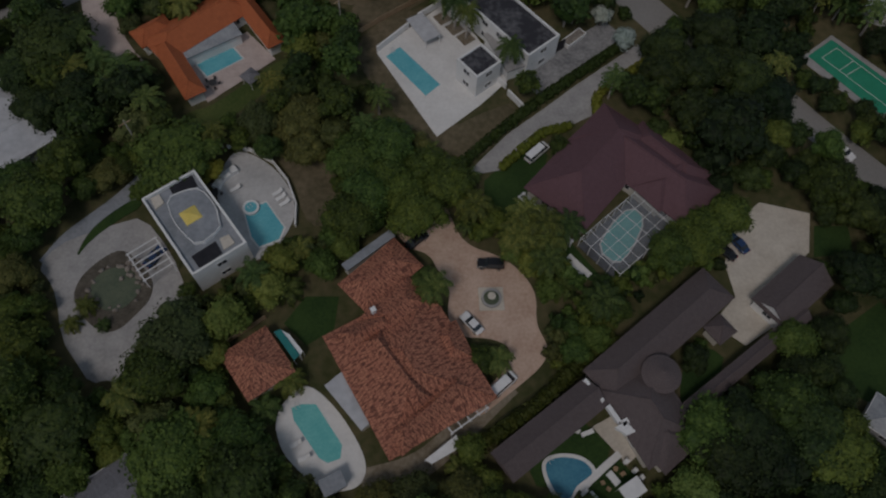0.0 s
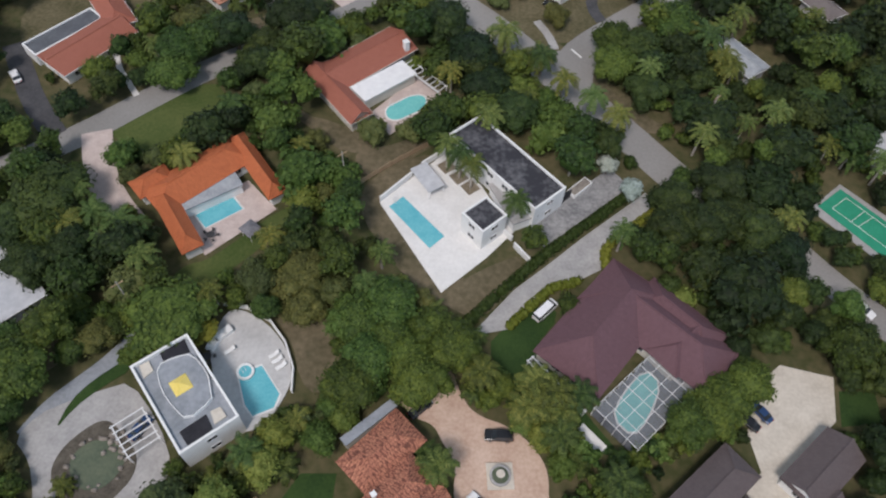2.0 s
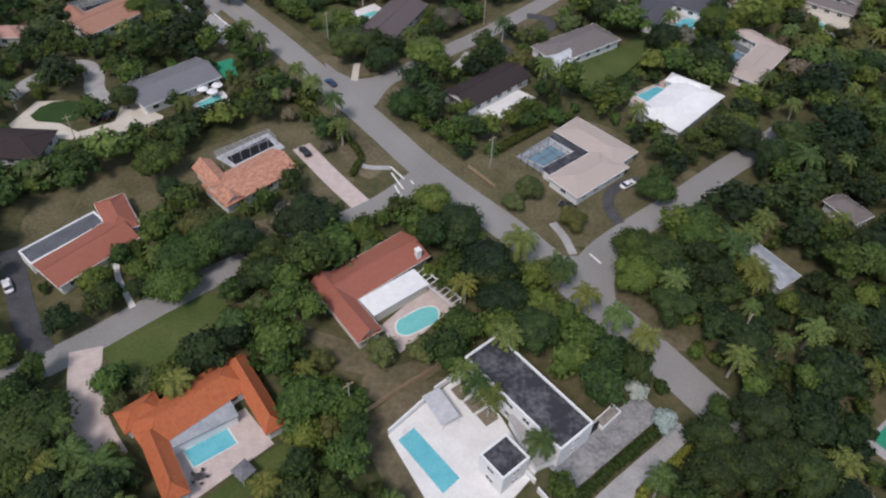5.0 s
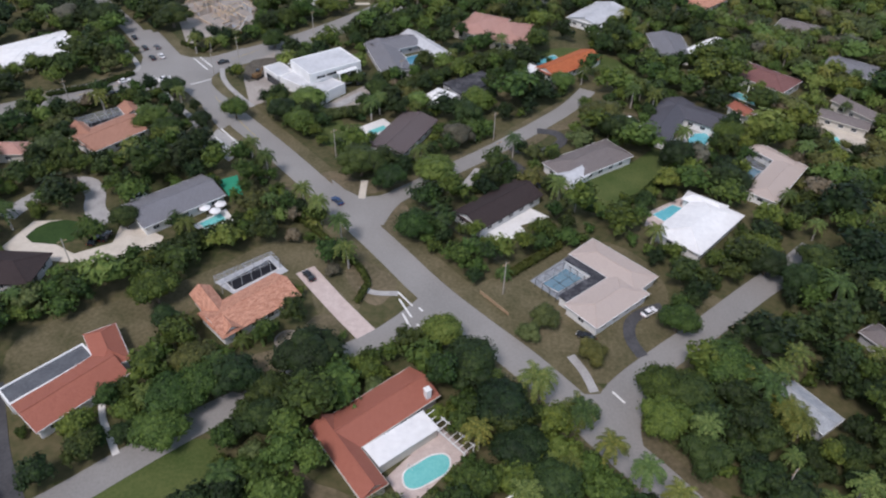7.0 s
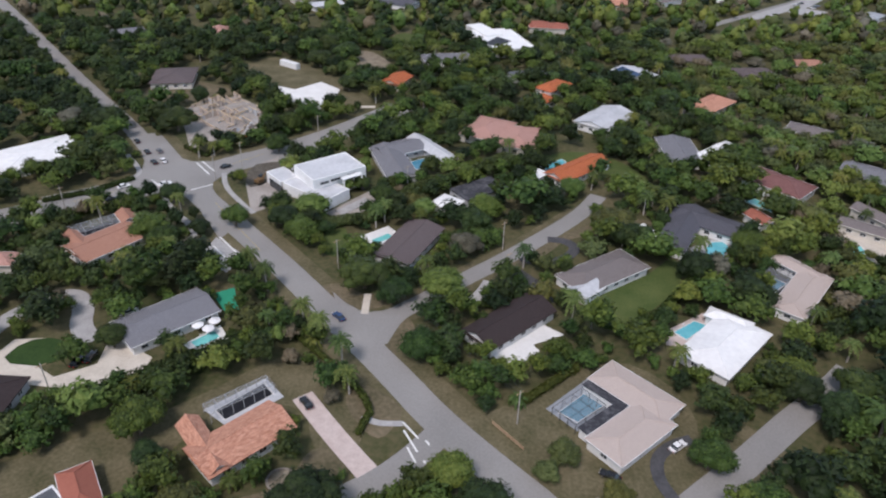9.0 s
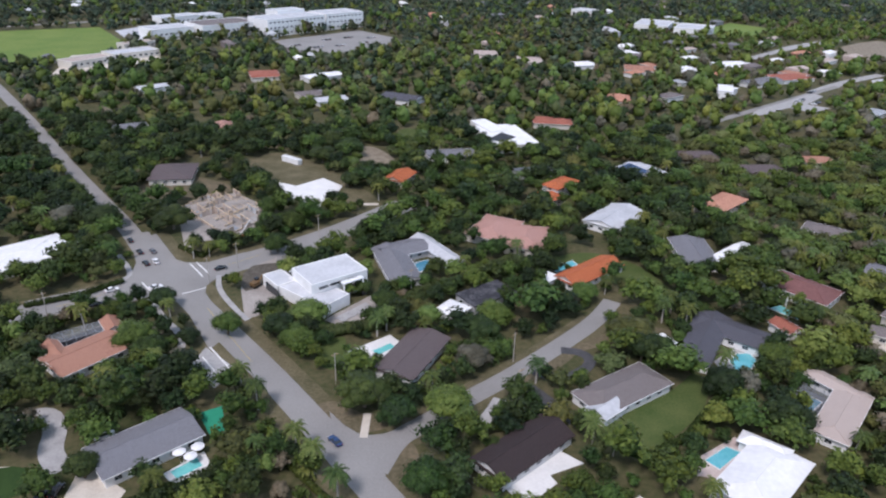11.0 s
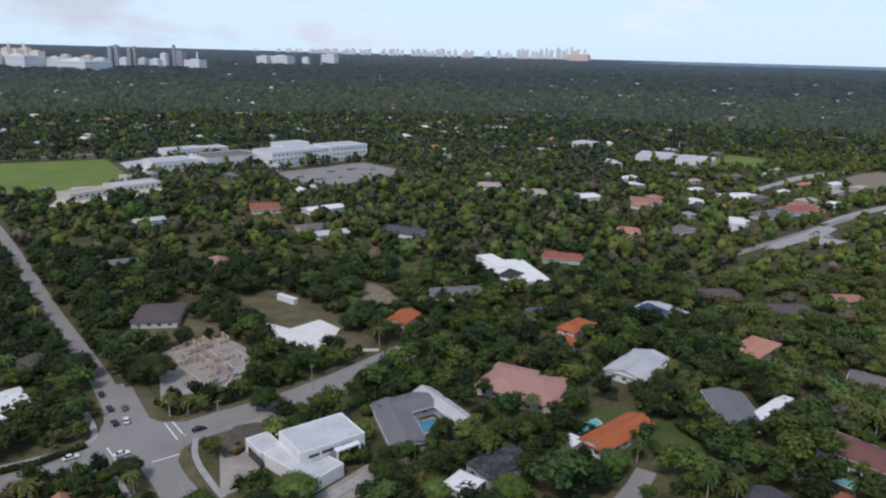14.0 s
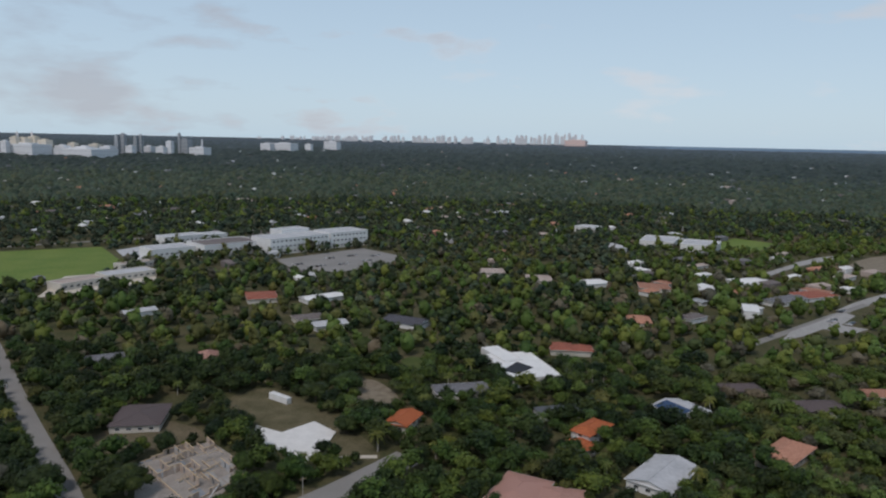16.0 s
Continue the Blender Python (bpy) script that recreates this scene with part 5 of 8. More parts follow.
g = Geo(fx, fy)
g.prism(i_, 0.3, 0.65)
part("water", g, POND, t)
g = Geo(fx, fy)
g.tube((fx, fy, 0.3), (fx, fy, 1.4), 0.22, 0.14, 10)
g.tube((fx, fy, 1.4), (fx, fy, 1.6), 0.25, 0.7, 12)
part("pedestal", g, CREAM, t)
car(-2.2, 57.2, 42, "black", "sedan", "paver court")
car(10.6, 52.8, 178, "black", "suv", "paver court")
car(7.3, 41.9, 133, "white", "sedan", "paver court")
car(12.0, 31.6, 43, "white", "van", "paver lane")
pergola(6.1, 26.3, 6.6, 2.1, 36, 2.7, "white framed carport over dark cars", 5)
t = thing("awning", 2.8, 21.0, "white canvas shade by a lane", "awning")
q = [(0.0, 19.5), (4.7, 23.3), (5.4, 21.5), (1.1, 19.0)]
g = Geo(t.location.x, t.location.y)
g.prism(q, 2.5, 2.65, 0, True)
part("canopy", g, R_WHITE, t)
bars(t, "post", [((*p, 0), (*p, 2.5)) for p in q], 0.05, FRAME)
ribbon("driveway", [(13.1, 32.0), (8.5, 27.4), (4.1, 23.0), (-1.0, 18.7), (-9.3, 16.5)], 4.0, 0.07, SOIL, "sandy lane beside the villa", "driveway")
wing(house(-13.0, 15.6, "small grey flat roofed pavilion"), -13.3, 16.0, 3.6, 2.6, 29, 2.5, 0.2, "flat", R_GREYFLAT, GREYWALL, windows=0)

# ---------------------------------------------------------------- maroon roof house
cx, cy = 32.0, 71.4
h = house(cx, cy, "large house with broad maroon shingle hip roofs")
wing(h, 29.7, 72.1, 24.9, 13.2, 50, 3.2, 4.6, "hip", R_PURPLE, OFFWHITE)
wing(h, 38.5, 72.1, 26.5, 10.8, -43, 3.3, 3.6, "hip", R_PURPLE, OFFWHITE)
wing(h, 42.6, 68.9, 12.3, 6.8, 41, 3.4, 2.6, "hip", R_PURPLE, OFFWHITE, windows=0)
wing(h, 42.3, 73.5, 15.9, 7.6, -46, 3.35, 2.8, "hip", R_PURPLE, OFFWHITE, windows=0)
cx, cy, L, W, yaw = 35.9, 59.8, 18.4, 9.1, 42.4
screen_cage(cx, cy, L, W, yaw, 3.0, "white framed screen cage over a pool", 9, 5)
patch("terrace", rect(cx, cy, L, W, yaw), 0.08, R_DARKFLAT, "grey pool deck under a cage", "terrace")
pool([(29.6, 56.4), (31.8, 60.5), (36.2, 65.2), (38.6, 62.6), (35.4, 56.4), (32.6, 53.4)], TEALWATER, "teal pool under a screen cage", 0.08, 1)
patch("terrace", [(23.0, 53.6), (24.6, 55.4), (28.1, 51.6), (25.0, 48.8)], 0.1, WHITEDECK, "small pale garden terrace", "terrace")
t = car(19.7, 76.0, 45, "white", "van", "lawn")
pergola(20.2, 61.0, 12.2, 1.1, -49.5, 2.3, "narrow white lattice along a maroon eave", 12)

# ---------------------------------------------------------------- taupe estate
cx, cy = 34.5, 35.2
h = house(cx, cy, "long estate house with taupe shingle roofs")
wing(h, 37.5, 39.8, 28.2, 6.9, 40, 3.4, 2.4, "hip", R_TAUPE, OFFWHITE)
wing(h, 18.8, 24.3, 18.9, 5.3, 38, 3.4, 1.8, "gable", R_TAUPE, OFFWHITE)
wing(h, 34.3, 26.7, 13.3, 10.2, -62, 3.6, 3.0, "hip", R_TAUPE, OFFWHITE)
wing(h, 35.9, 23.3, 7.9, 7.7, -51, 3.4, 2.4, "hip", R_TAUPE, OFFWHITE)
wing(h, 50.5, 35.2, 29.3, 2.5, 37, 3.0, 0.9, "gable", R_TAUPE, OFFWHITE, windows=0)
wing(h, 47.4, 40.8, 3.9, 3.8, 37, 3.0, 1.6, "hip", R_TAUPE, OFFWHITE, windows=0)
tx, ty = 36.0, 32.4
g = Geo(cx, cy)
o = [(tx + 3.1 * math.cos(k * math.pi / 12), ty + 3.1 * math.sin(k * math.pi / 12)) for k in range(24)]
g.prism(grow(o, -0.4), 0, 5.6)
part("turret_wall", g, OFFWHITE, h)
g = Geo(cx, cy)
for p, q in zip(o, o[1:] + o[:1]):
    g.face([(*p, 5.5), (*q, 5.5), (tx, ty, 7.1)], [(0, 0), (0.8, 0), (.4, 3.5)])
part("turret_roof", g, R_TAUPE, h, "round conical turret roof")
g = Geo(cx, cy)
for q in ([(24.2, 31.6), (24.6, 31.9), (27.2, 28.5), (26.8, 28.1)], [(27.3, 27.5), (27.9, 27.9), (29.4, 25.5), (28.9, 25.0)], [(29.3, 25.4), (31.5, 26.6), (31.9, 25.9), (29.7, 24.6)], [(28.4, 24.4), (30.1, 25.4), (31.4, 23.8), (30.1, 23.3)]):
    g.prism(q, 3.4, 4.3)
part("parapet", g, WHITE, h, "white stepped parapet")
wing(house(61.4, 47.9, "detached garage with a taupe shingle roof"), 60.7, 47.7, 12.9, 7.0, 40, 3.2, 2.2, "gable", R_TAUPE, WHITE)
patch("motor_court", [(54.0, 61.8), (60.0, 66.6), (68.8, 64.5), (66.9, 56.6), (61.9, 52.2), (55.6, 47.5), (60.1, 44.1), (52.5, 39.1), (47.6, 42.9), (52.3, 47.9), (51.5, 54.1)], 0.08, CREAM, "cream gravel motor court", "paving")
patch("lawn", [(39.8, 29.0), (42.2, 37.5), (46.2, 39.0), (49.2, 36.3), (42.5, 29.0)], 0.03, DEEPLAWN, "shaded green lawn in an inner court", "lawn", 1, hard=False)
patch("terrace", [(25.9, 25.4), (29.1, 27.1), (33.7, 22.2), (30.8, 19.7)], 0.1, CREAM, "cream terrace by a lawn", "terrace")
pool([(17.8, 19.6), (20.1, 20.8), (23.9, 20.5), (25.7, 18.6), (24.1, 17.4), (22.6, 16.4), (21.8, 14.5), (19.7, 14.9)], BLUEWATER, "dark blue kidney shaped pool", 0.1, 2, 0.6)
patch("lawn", [(29.2, 20.8), (33.0, 17.0), (31.7, 13.9), (26.0, 13.9), (25.1, 17.2)], 0.035, DEEPLAWN, "shaded grass under garden furniture", "lawn")
ribbon("path", [(29.8, 21.4), (26.8, 19.0), (23.3, 15.9)], 1.1, 0.11, WHITEDECK, "white stone path along a pool", "path")


def garden_seat(x, y, yaw):
    t = thing("garden_chair", x, y, "tan wicker chair on the grass", "chair", "wicker chairs round a white table", 0.03, yaw)
    g = Geo()
    g.box(0, 0, 0.34, 0.46, 0.62, 0.62)
    part("seat", g, WOOD, t)
    g = Geo()
    g.box(0.29, 0, 0.46, 0.9, 0.07, 0.62)
    part("backrest", g, WOOD, t)
    for v in (-0.29, 0.29):
        g = Geo()
        g.box(0, v, 0.46, 0.64, 0.6, 0.06)
        part("armrest", g, WOOD, t)
    for u in (-0.25, 0.25):
        for v in (-0.25, 0.25):
            g = Geo()
            g.box(u, v, 0, 0.34, 0.06, 0.06)
            part("leg", g, WOOD, t)


t = thing("garden_table", 28.3, 17.6, "white rectangular garden table among wicker chairs", "table", "", 0.03, -52)
g = Geo()
g.box(0, 0, 0.69, 0.75, 2.2, 1.1)
part("tabletop", g, WHITE, t)
for u in (-0.95, 0.95):
    for v in (-0.42, 0.42):
        g = Geo()
        g.box(u, v, 0, 0.69, 0.08, 0.08)
        part("leg", g, WHITE, t)
for x, y, a in ((28.8, 19.0, 75), (29.8, 18.3, 35), (26.7, 17.0, 200), (27.5, 16.1, 235)):
    garden_seat(x, y, a)
t = thing("canopy", 30.6, 15.8, "white canvas canopy over a daybed", "canopy", "", 0.03, 33)
g = Geo()
g.box(0, 0, 2.25, 2.4, 3.5, 2.5)
part("roof", g, R_WHITE, t)
for u in (-1.6, 1.6):
    for v in (-1.1, 1.1):
        g = Geo()
        g.box(u, v, 0, 2.25, 0.09, 0.09)
        part("post", g, FRAME, t)
g = Geo()
g.box(0, 0, 0, 0.4, 2.2, 1.8)
part("bed", g, WHITE, t)
for x, y in ((30.5, 20.1), (31.7, 18.8), (32.6, 17.8)):
    t = thing("pedestal", x, y, "white stone pedestal beside a taupe roof", "pedestal", "white pedestals", 0.03, -47)
    for w, z0, z1 in ((0.62, 0, 0.15), (0.42, 0.15, 0.95), (0.66, 0.95, 1.1)):
        g = Geo()
        g.box(0, 0, z0, z1, w, w)
        part("base" if z0 == 0 else "cap" if z0 > 0.9 else "shaft", g, WHITE, t)
for x, y, a in ((23.9, 15.6, 40), (25.2, 15.2, 130)):
    t = thing("garden_bench", x, y, "white garden bench by a pool", "bench", "white benches", 0.1, a)
    for name, q in (("seat", (0, 0, 0.38, 0.46, 1.3, 0.5)), ("backrest", (0, 0.23, 0.46, 0.9, 1.3, 0.05)), ("leg", (-0.58, 0, 0, 0.38, 0.07, 0.45)), ("leg", (0.58, 0, 0, 0.38, 0.07, 0.45))):
        g = Geo()
        g.box(*q)
        part(name, g, WHITE, t)
car(51.7, 56.2, 136, "black", "sedan", "gravel court")
car(54.3, 57.8, 126, "blue", "sedan", "gravel court")

# ---------------------------------------------------------------- orange U-shaped house
cx, cy = -44.8, 102.4
h = house(cx, cy, "courtyard house with bright orange tile roofs")
wing(h, -47.0, 103.5, 21.1, 8.4, 44, 3.0, 2.2, "hip", R_ORANGE, WHITE)
wing(h, -36.2, 106.1, 18.4, 3.9, -54, 3.0, 2.0, "hip", R_ORANGE, WHITE)
wing(h, -48.7, 92.0, 15.2, 4.2, -56, 3.0, 2.0, "hip", R_ORANGE, WHITE)
wing(h, -55.5, 101.3, 7.6, 5.2, 41, 3.0, 1.8, "hip", R_ORANGE, WHITE)
wing(h, -44.6, 99.8, 12.6, 5.0, 34, 2.6, 0.2, "flat", R_METAL, WHITE, windows=0)
patch("terrace", [(-49.8, 95.5), (-38.0, 104.5), (-31.4, 97.5), (-43.1, 86.3)], 0.08, PINKDECK, "pink paved pool terrace", "terrace")
pool([(-46.7, 95.5), (-40.5, 100.4), (-37.9, 97.3), (-44.2, 92.6)], WATER, "blue pool in a courtyard", 0.08)
t = thing("gazebo", -35.3, 91.3, "small grey pyramid roofed gazebo", "gazebo")
cx, cy, L, W, yaw = -35.1, 91.2, 2.4, 2.3, -40
g = Geo(t.location.x, t.location.y)
b = rect(cx, cy, L + 0.8, W + 0.8, yaw)
for p, q in zip(b, b[1:] + b[:1]):
    g.face([(*p, 2.3), (*q, 2.3), (cx, cy, 3.2)])
part("roof", g, R_GREY, t)
bars(t, "post", [((*p, 0), (*p, 2.3)) for p in rect(cx, cy, L, W, yaw)], 0.07, FRAME)

# ---------------------------------------------------------------- white cubic house
cx, cy = 15.8, 105.6
h = house(cx, cy, "white two storey modern house with a dark flat roof")
wing(h, 13.4, 106.6, 24.6, 8.4, -49, 5.6, 0.5, "parapet", R_TAR, WHITE)
wing(h, 14.7, 99.1, 10.6, 5.5, -65, 2.8, 0.2, "flat", CONCRETE, WHITE, windows=0)
wing(house(8.5, 93.1, "white cube pavilion with a dark flat roof"), 8.8, 93.3, 6.2, 5.8, 41, 5.6, 0.4, "parapet", R_TAR, WHITE, windows=3.4)
patch("terrace", [(-11.4, 99.7), (1.0, 79.5), (9.5, 87.4), (14.8, 93.4), (8.9, 104.6), (2.0, 113.6), (-4.9, 106.7)], 0.12, WHITEDECK, "broad white pool terrace", "terrace")
pool([(-9.5, 98.8), (-6.8, 101.4), (1.5, 92.0), (-1.3, 89.1)], WATER, "long turquoise rectangular pool", 0.12)
cx, cy, L, W, yaw = -2.1, 104.6, 7.0, 3.8, -57
t = thing("sail_canopy", cx, cy, "grey canvas sail canopy on posts", "canopy")
g = Geo(cx, cy)
g.box(cx, cy, 2.5, 2.6, L, W, yaw)
part("canopy", g, R_LIGHTGREY, t)
bars(t, "post", [((*p, 0), (*p, 2.5)) for p in rect(cx, cy, L - .3, W - .3, yaw)], 0.06, FRAME)
for k, (a, b) in enumerate(([(-11.3, 100.0), (-5.2, 106.7)], [(-3.3, 109.2), (1.7, 113.5)], [(12.6, 93.4), (14.4, 91.4)], [(14.7, 90.0), (17.7, 86.2)])):
    t = thing("garden_wall", *a, "white rendered garden wall with openings", "wall")
    d = Vector(b) - Vector(a)
    g = Geo(*a)
    g.box(*((Vector(a) + Vector(b)) / 2), 0, 1.5, d.length, 0.25, math.degrees(math.atan2(d.y, d.x)))
    part("wall_panel", g, WHITE, t)
    g = Geo(*a)
    g.box(*((Vector(a) + Vector(b)) / 2), 1.5, 1.6, d.length + 0.1, 0.35, math.degrees(math.atan2(d.y, d.x)))
    part("coping", g, WHITE, t)
for x, y in [(1.8, 109.4), (4.3, 106.7), (6.6, 104.1)]:
    t = thing("planter", x, y, "square planting bed with pale edging", "planter")
    g = Geo(x, y)
    g.ring(rect(x, y, 3.4, 3.4, 37), rect(x, y, 3.0, 3.0, 37), 0.0, 0.3)
    part("kerb", g, WHITEDECK, t)
    g = Geo(x, y)
    g.box(x, y, 0.0, 0.22, 3.0, 3.0, 37)
    part("soil", g, SOIL, t)
    palm("royal", x, y, 0.95)
patch("driveway", [(17.1, 94.5), (20.7, 90.0), (39.2, 105.7), (35.6, 110.1), (27.3, 103.8)], 0.08, SLAB, "worn grey concrete forecourt", "driveway")
t = thing("planter", 28.7, 104.5, "long white raised planter", "planter")
cx, cy, L, W, yaw = 28.7, 104.6, 5.4, 2.1, 43
g = Geo(t.location.x, t.location.y)
g.ring(rect(cx, cy, L, W, yaw), rect(cx, cy, L - .4, W - .4, yaw), 0, 0.9)
part("wall_panel", g, WHITE, t)
g = Geo(t.location.x, t.location.y)
g.box(cx, cy, 0, 0.75, L - .4, W - .4, yaw)
part("soil", g, ROCK, t)
# a black panel at the wall paints the dark inside the garage
g = Geo(h.location.x, h.location.y)
g.box(24.0, 100.3, 0.1, 2.5, 6.6, 0.3, 41)
part("garage_opening", g, BLACK, h, "black panel drawn as a shaded garage opening under the upper floor")
palm("royal", 14.9, 95.5, 0.95)
palm("royal", 28.7, 109.1, 0.8)

# ---------------------------------------------------------------- red house with the white canopy
cx, cy = -17.1, 135.9
h = house(cx, cy, "house with brick red tile roofs and a white patio cover")
wing(h, -16.7, 138.0, 22.2, 10.0, 42, 3.0, 2.0, "gable", R_RED, OFFWHITE)
wing(h, -22.0, 127.0, 19.2, 5.8, -52, 3.0, 2.0, "gable", R_RED, OFFWHITE)
wing(h, -12.2, 131.3, 14.1, 5.4, 40, 2.7, 0.2, "flat", R_WHITE, OFFWHITE, windows=0)
chimney(h, -7.7, 141.0, 3, 5.6, 1.1)
patch("terrace", [(-14.6, 124.4), (-10.3, 117.8), (0.7, 130.6), (-4.9, 136.2)], 0.1, PINKDECK, "pale paved pool terrace", "terrace")
pool([(-11.6, 125.7), (-9.0, 127.5), (-6.3, 129.7), (-3.0, 129.9), (-2.9, 126.1), (-6.1, 124.0), (-9.0, 122.0), (-11.2, 122.6)], TEALWATER, "turquoise kidney shaped pool", 0.1, 2)
pergola(-3.3, 133.3, 11.1, 2.6, -45, 2.6, "white slatted pergola by a pool", 9)

# red house to the west
cx, cy = -81.1, 143.9
h = house(cx, cy, "long house with a brick red tile roof and grey flat roof")
wing(h, -79.0, 140.2, 19.5, 10.3, 52, 3.0, 1.8, "gable", R_RED, WHITE)
wing(h, -76.5, 151.8, 12.7, 6.8, -55, 3.0, 1.8, "hip", R_RED, WHITE)
wing(h, -85.6, 144.1, 17.5, 5.5, 49, 2.8, 0.3, "parapet", R_DARKFLAT, WHITE, windows=0)
car(-93.2, 131.5, 127, "white", "sedan")

# salmon tile house
cx, cy = -49.8, 167.0
h = house(cx, cy, "house with mottled salmon tile roofs")
wing(h, -49.3, 166.4, 20.6, 10.9, 46, 3.0, 2.2, "gable", R_SALMON, WHITE)
wing(h, -56.5, 164.0, 17.6, 5.1, -50, 3.0, 1.8, "gable", R_SALMON, WHITE)
cx, cy, L, W, yaw = -53.2, 179.3, 15.4, 4.0, 41
screen_cage(cx, cy, L, W, yaw, 2.8, "grey framed pool screen enclosure", 7, 2, CAGE)
patch("terrace", [(-60.8, 176.7), (-49.4, 187.7), (-43.9, 181.8), (-54.1, 172.0)], 0.1, R_LIGHTGREY, "pale grey pool deck", "terrace")
pool([(-58.0, 176.7), (-49.5, 185.8), (-46.6, 182.4), (-55.1, 174.0)], BLACK, "dark covered pool behind the house", 0.1)
car(-38.3, 179.6, 128, "black", "sedan")
sx, sy = -39.4, 158.2
t = thing("planter", sx, sy, "round stone planting ring on a dry lawn", "planter")
o = [(sx + 3.0 * math.cos(k * math.pi / 10), sy + 3.0 * math.sin(k * math.pi / 10)) for k in range(20)]
g = Geo(sx, sy)
g.ring(o, grow(o, -0.45), 0, 0.4)
part("kerb", g, ROCK, t)
g = Geo(sx, sy)
g.prism(grow(o, -0.45), 0, 0.25)
part("soil", g, SOIL, t)

# beige house
cx, cy = 33.3, 176.1
h = house(cx, cy, "low house with a beige flat tile roof")
wing(h, 36.7, 184.8, 20.1, 9.8, -46, 3.0, 1.0, "hip", R_BEIGE, WHITE)
wing(h, 33.3, 172.2, 19.0, 10.2, 41, 3.0, 1.0, "hip", R_BEIGE, WHITE)
cx, cy, L, W, yaw = 27.7, 183.0, 17.0, 10.8, 36
wing(h, 30.8, 183.7, 12.7, 4.3, -44, 2.7, 0.2, "flat", R_TAR, WHITE, windows=0)
wing(h, 29.1, 176.2, 15.0, 4.4, 40, 2.65, 0.2, "flat", R_TAR, WHITE, windows=0)
patch("terrace", [(16.1, 181.1), (27.2, 191.9), (34.4, 183.7), (22.4, 174.5)], 0.07, R_GREYFLAT, "mottled grey pool deck", "terrace")
patch("terrace", rect(cx, cy, L, W, yaw), 0.1, R_GREYFLAT, "weathered grey pool deck", "terrace")
pool([(19.0, 180.1), (26.5, 187.3), (30.7, 183.8), (22.8, 177.3)], BLUEWATER, "blue pool in a grey deck", 0.1)
screen_cage(23.2, 179.8, 10.0, 6.9, 41, 2.6, "dark framed pool screen enclosure", 4, 4, DARKFRAME)
car(27.4, 162.1, 151, "black", "sedan", "drive")
car(43.3, 170.7, 36, "white", "sedan", "crescent drive")

# white roofed house
cx, cy = 63.1, 202.5
h = house(cx, cy, "house with a bright white roof")
wing(h, 63.1, 203.6, 24.6, 13.9, 47, 3.0, 1.6, "hip", R_WHITE, WHITE)
wing(h, 67.2, 213.7, 11.9, 5.2, -36, 3.0, 1.2, "hip", R_WHITE, WHITE, windows=0)
patch("terrace", [(49.2, 205.7), (52.1, 212.5), (62.7, 220.1), (64.6, 214.6), (55.2, 204.8)], 0.1, PINKDECK, "paved pool terrace", "terrace")
pool([(52.6, 211.0), (59.3, 216.1), (62.1, 214.3), (55.1, 208.0)], WATER, "blue pool beside a white roof", 0.1)

# dark brown roof house
cx, cy = 8.0, 209.8
h = house(cx, cy, "house with a dark brown tile roof")
wing(h, 9.2, 209.9, 25.2, 10.9, 44, 3.0, 2.0, "gable", R_BROWN, WHITE)
patch("terrace", [(2.6, 201.8), (17.2, 213.2), (23.4, 208.2), (15.0, 203.8), (16.4, 201.3), (8.5, 193.6)], 0.1, WHITEDECK, "white back terrace", "terrace")
car(-0.9, 219.6, 33, "silver", "sedan", "drive")

# grey hip roof house
cx, cy = 37.3, 235.4
h = house(cx, cy, "house with a warm grey hip roof and white walls")
wing(h, 37.4, 234.7, 26.7, 12.2, 36, 3.0, 2.2, "hip", R_WARM, WHITE)
wing(h, 31.4, 226.2, 8.7, 6.9, 42, 2.8, 1.4, "gable", R_LIGHTGREY, WHITE)
# long slate grey roof
cx, cy = -78.3, 206.1
h = house(cx, cy, "long house with a slate grey roof")
wing(h, -79.4, 206.2, 23.6, 13.7, 44, 3.0, 1.8, "gable", R_GREY, WHITE)
patch("terrace", [(-72.9, 198.8), (-66.0, 207.0), (-62.4, 202.0), (-69.1, 196.1)], 0.1, WHITEDECK, "white pool terrace", "terrace")
pool([(-71.4, 199.8), (-66.9, 204.7), (-64.7, 202.2), (-68.9, 197.7)], TEALWATER, "turquoise pool by a grey roof", 0.1)
patch("court", [(-72.1, 220.8), (-67.1, 224.1), (-63.0, 214.1), (-66.7, 213.0)], 0.06, COURT, "green hard court", "court")
car(-91.2, 210.4, 29, "white", "suv", "drive")
# dark roof at the west edge
cx, cy = -106.7, 177.1
h = house(cx, cy, "house with a dark brown shingle roof")
wing(h, -109.3, 176.3, 14.7, 12.1, -1, 3.0, 2.0, "hip", R_BROWN, GREYWALL)
car(-95.7, 190.6, 83, "black", "sedan", "drive")
car(-93.3, 192.3, 86, "black", "sedan", "drive")
# dark slate house with a round pool
cx, cy = 75.2, 265.7
h = house(cx, cy, "house with a dark slate roof and round pool")
wing(h, 76.7, 266.9, 22.0, 11.4, -37, 3.2, 1.3, "gable", R_SLATE, WHITE)
wing(h, 67.4, 262.0, 31.0, 9.8, 60.5, 3.25, 1.35, "gable", R_SLATE, WHITE)
wing(h, 56.2, 257.6, 12.0, 4.6, -62, 2.6, 0.2, "flat", R_WHITE, WHITE, windows=0)
patch("terrace", [(68.1, 253.6), (77.5, 262.0), (82.2, 254.5), (74.5, 246.8), (68.9, 247.6)], 0.1, CONCRETE, "grey pool deck", "terrace")
pool([(72.7, 253.7), (76.2, 258.0), (80.0, 258.6), (80.8, 255.1), (77.1, 249.6), (73.1, 248.9)], WATER, "light blue octagonal pool", 0.1)
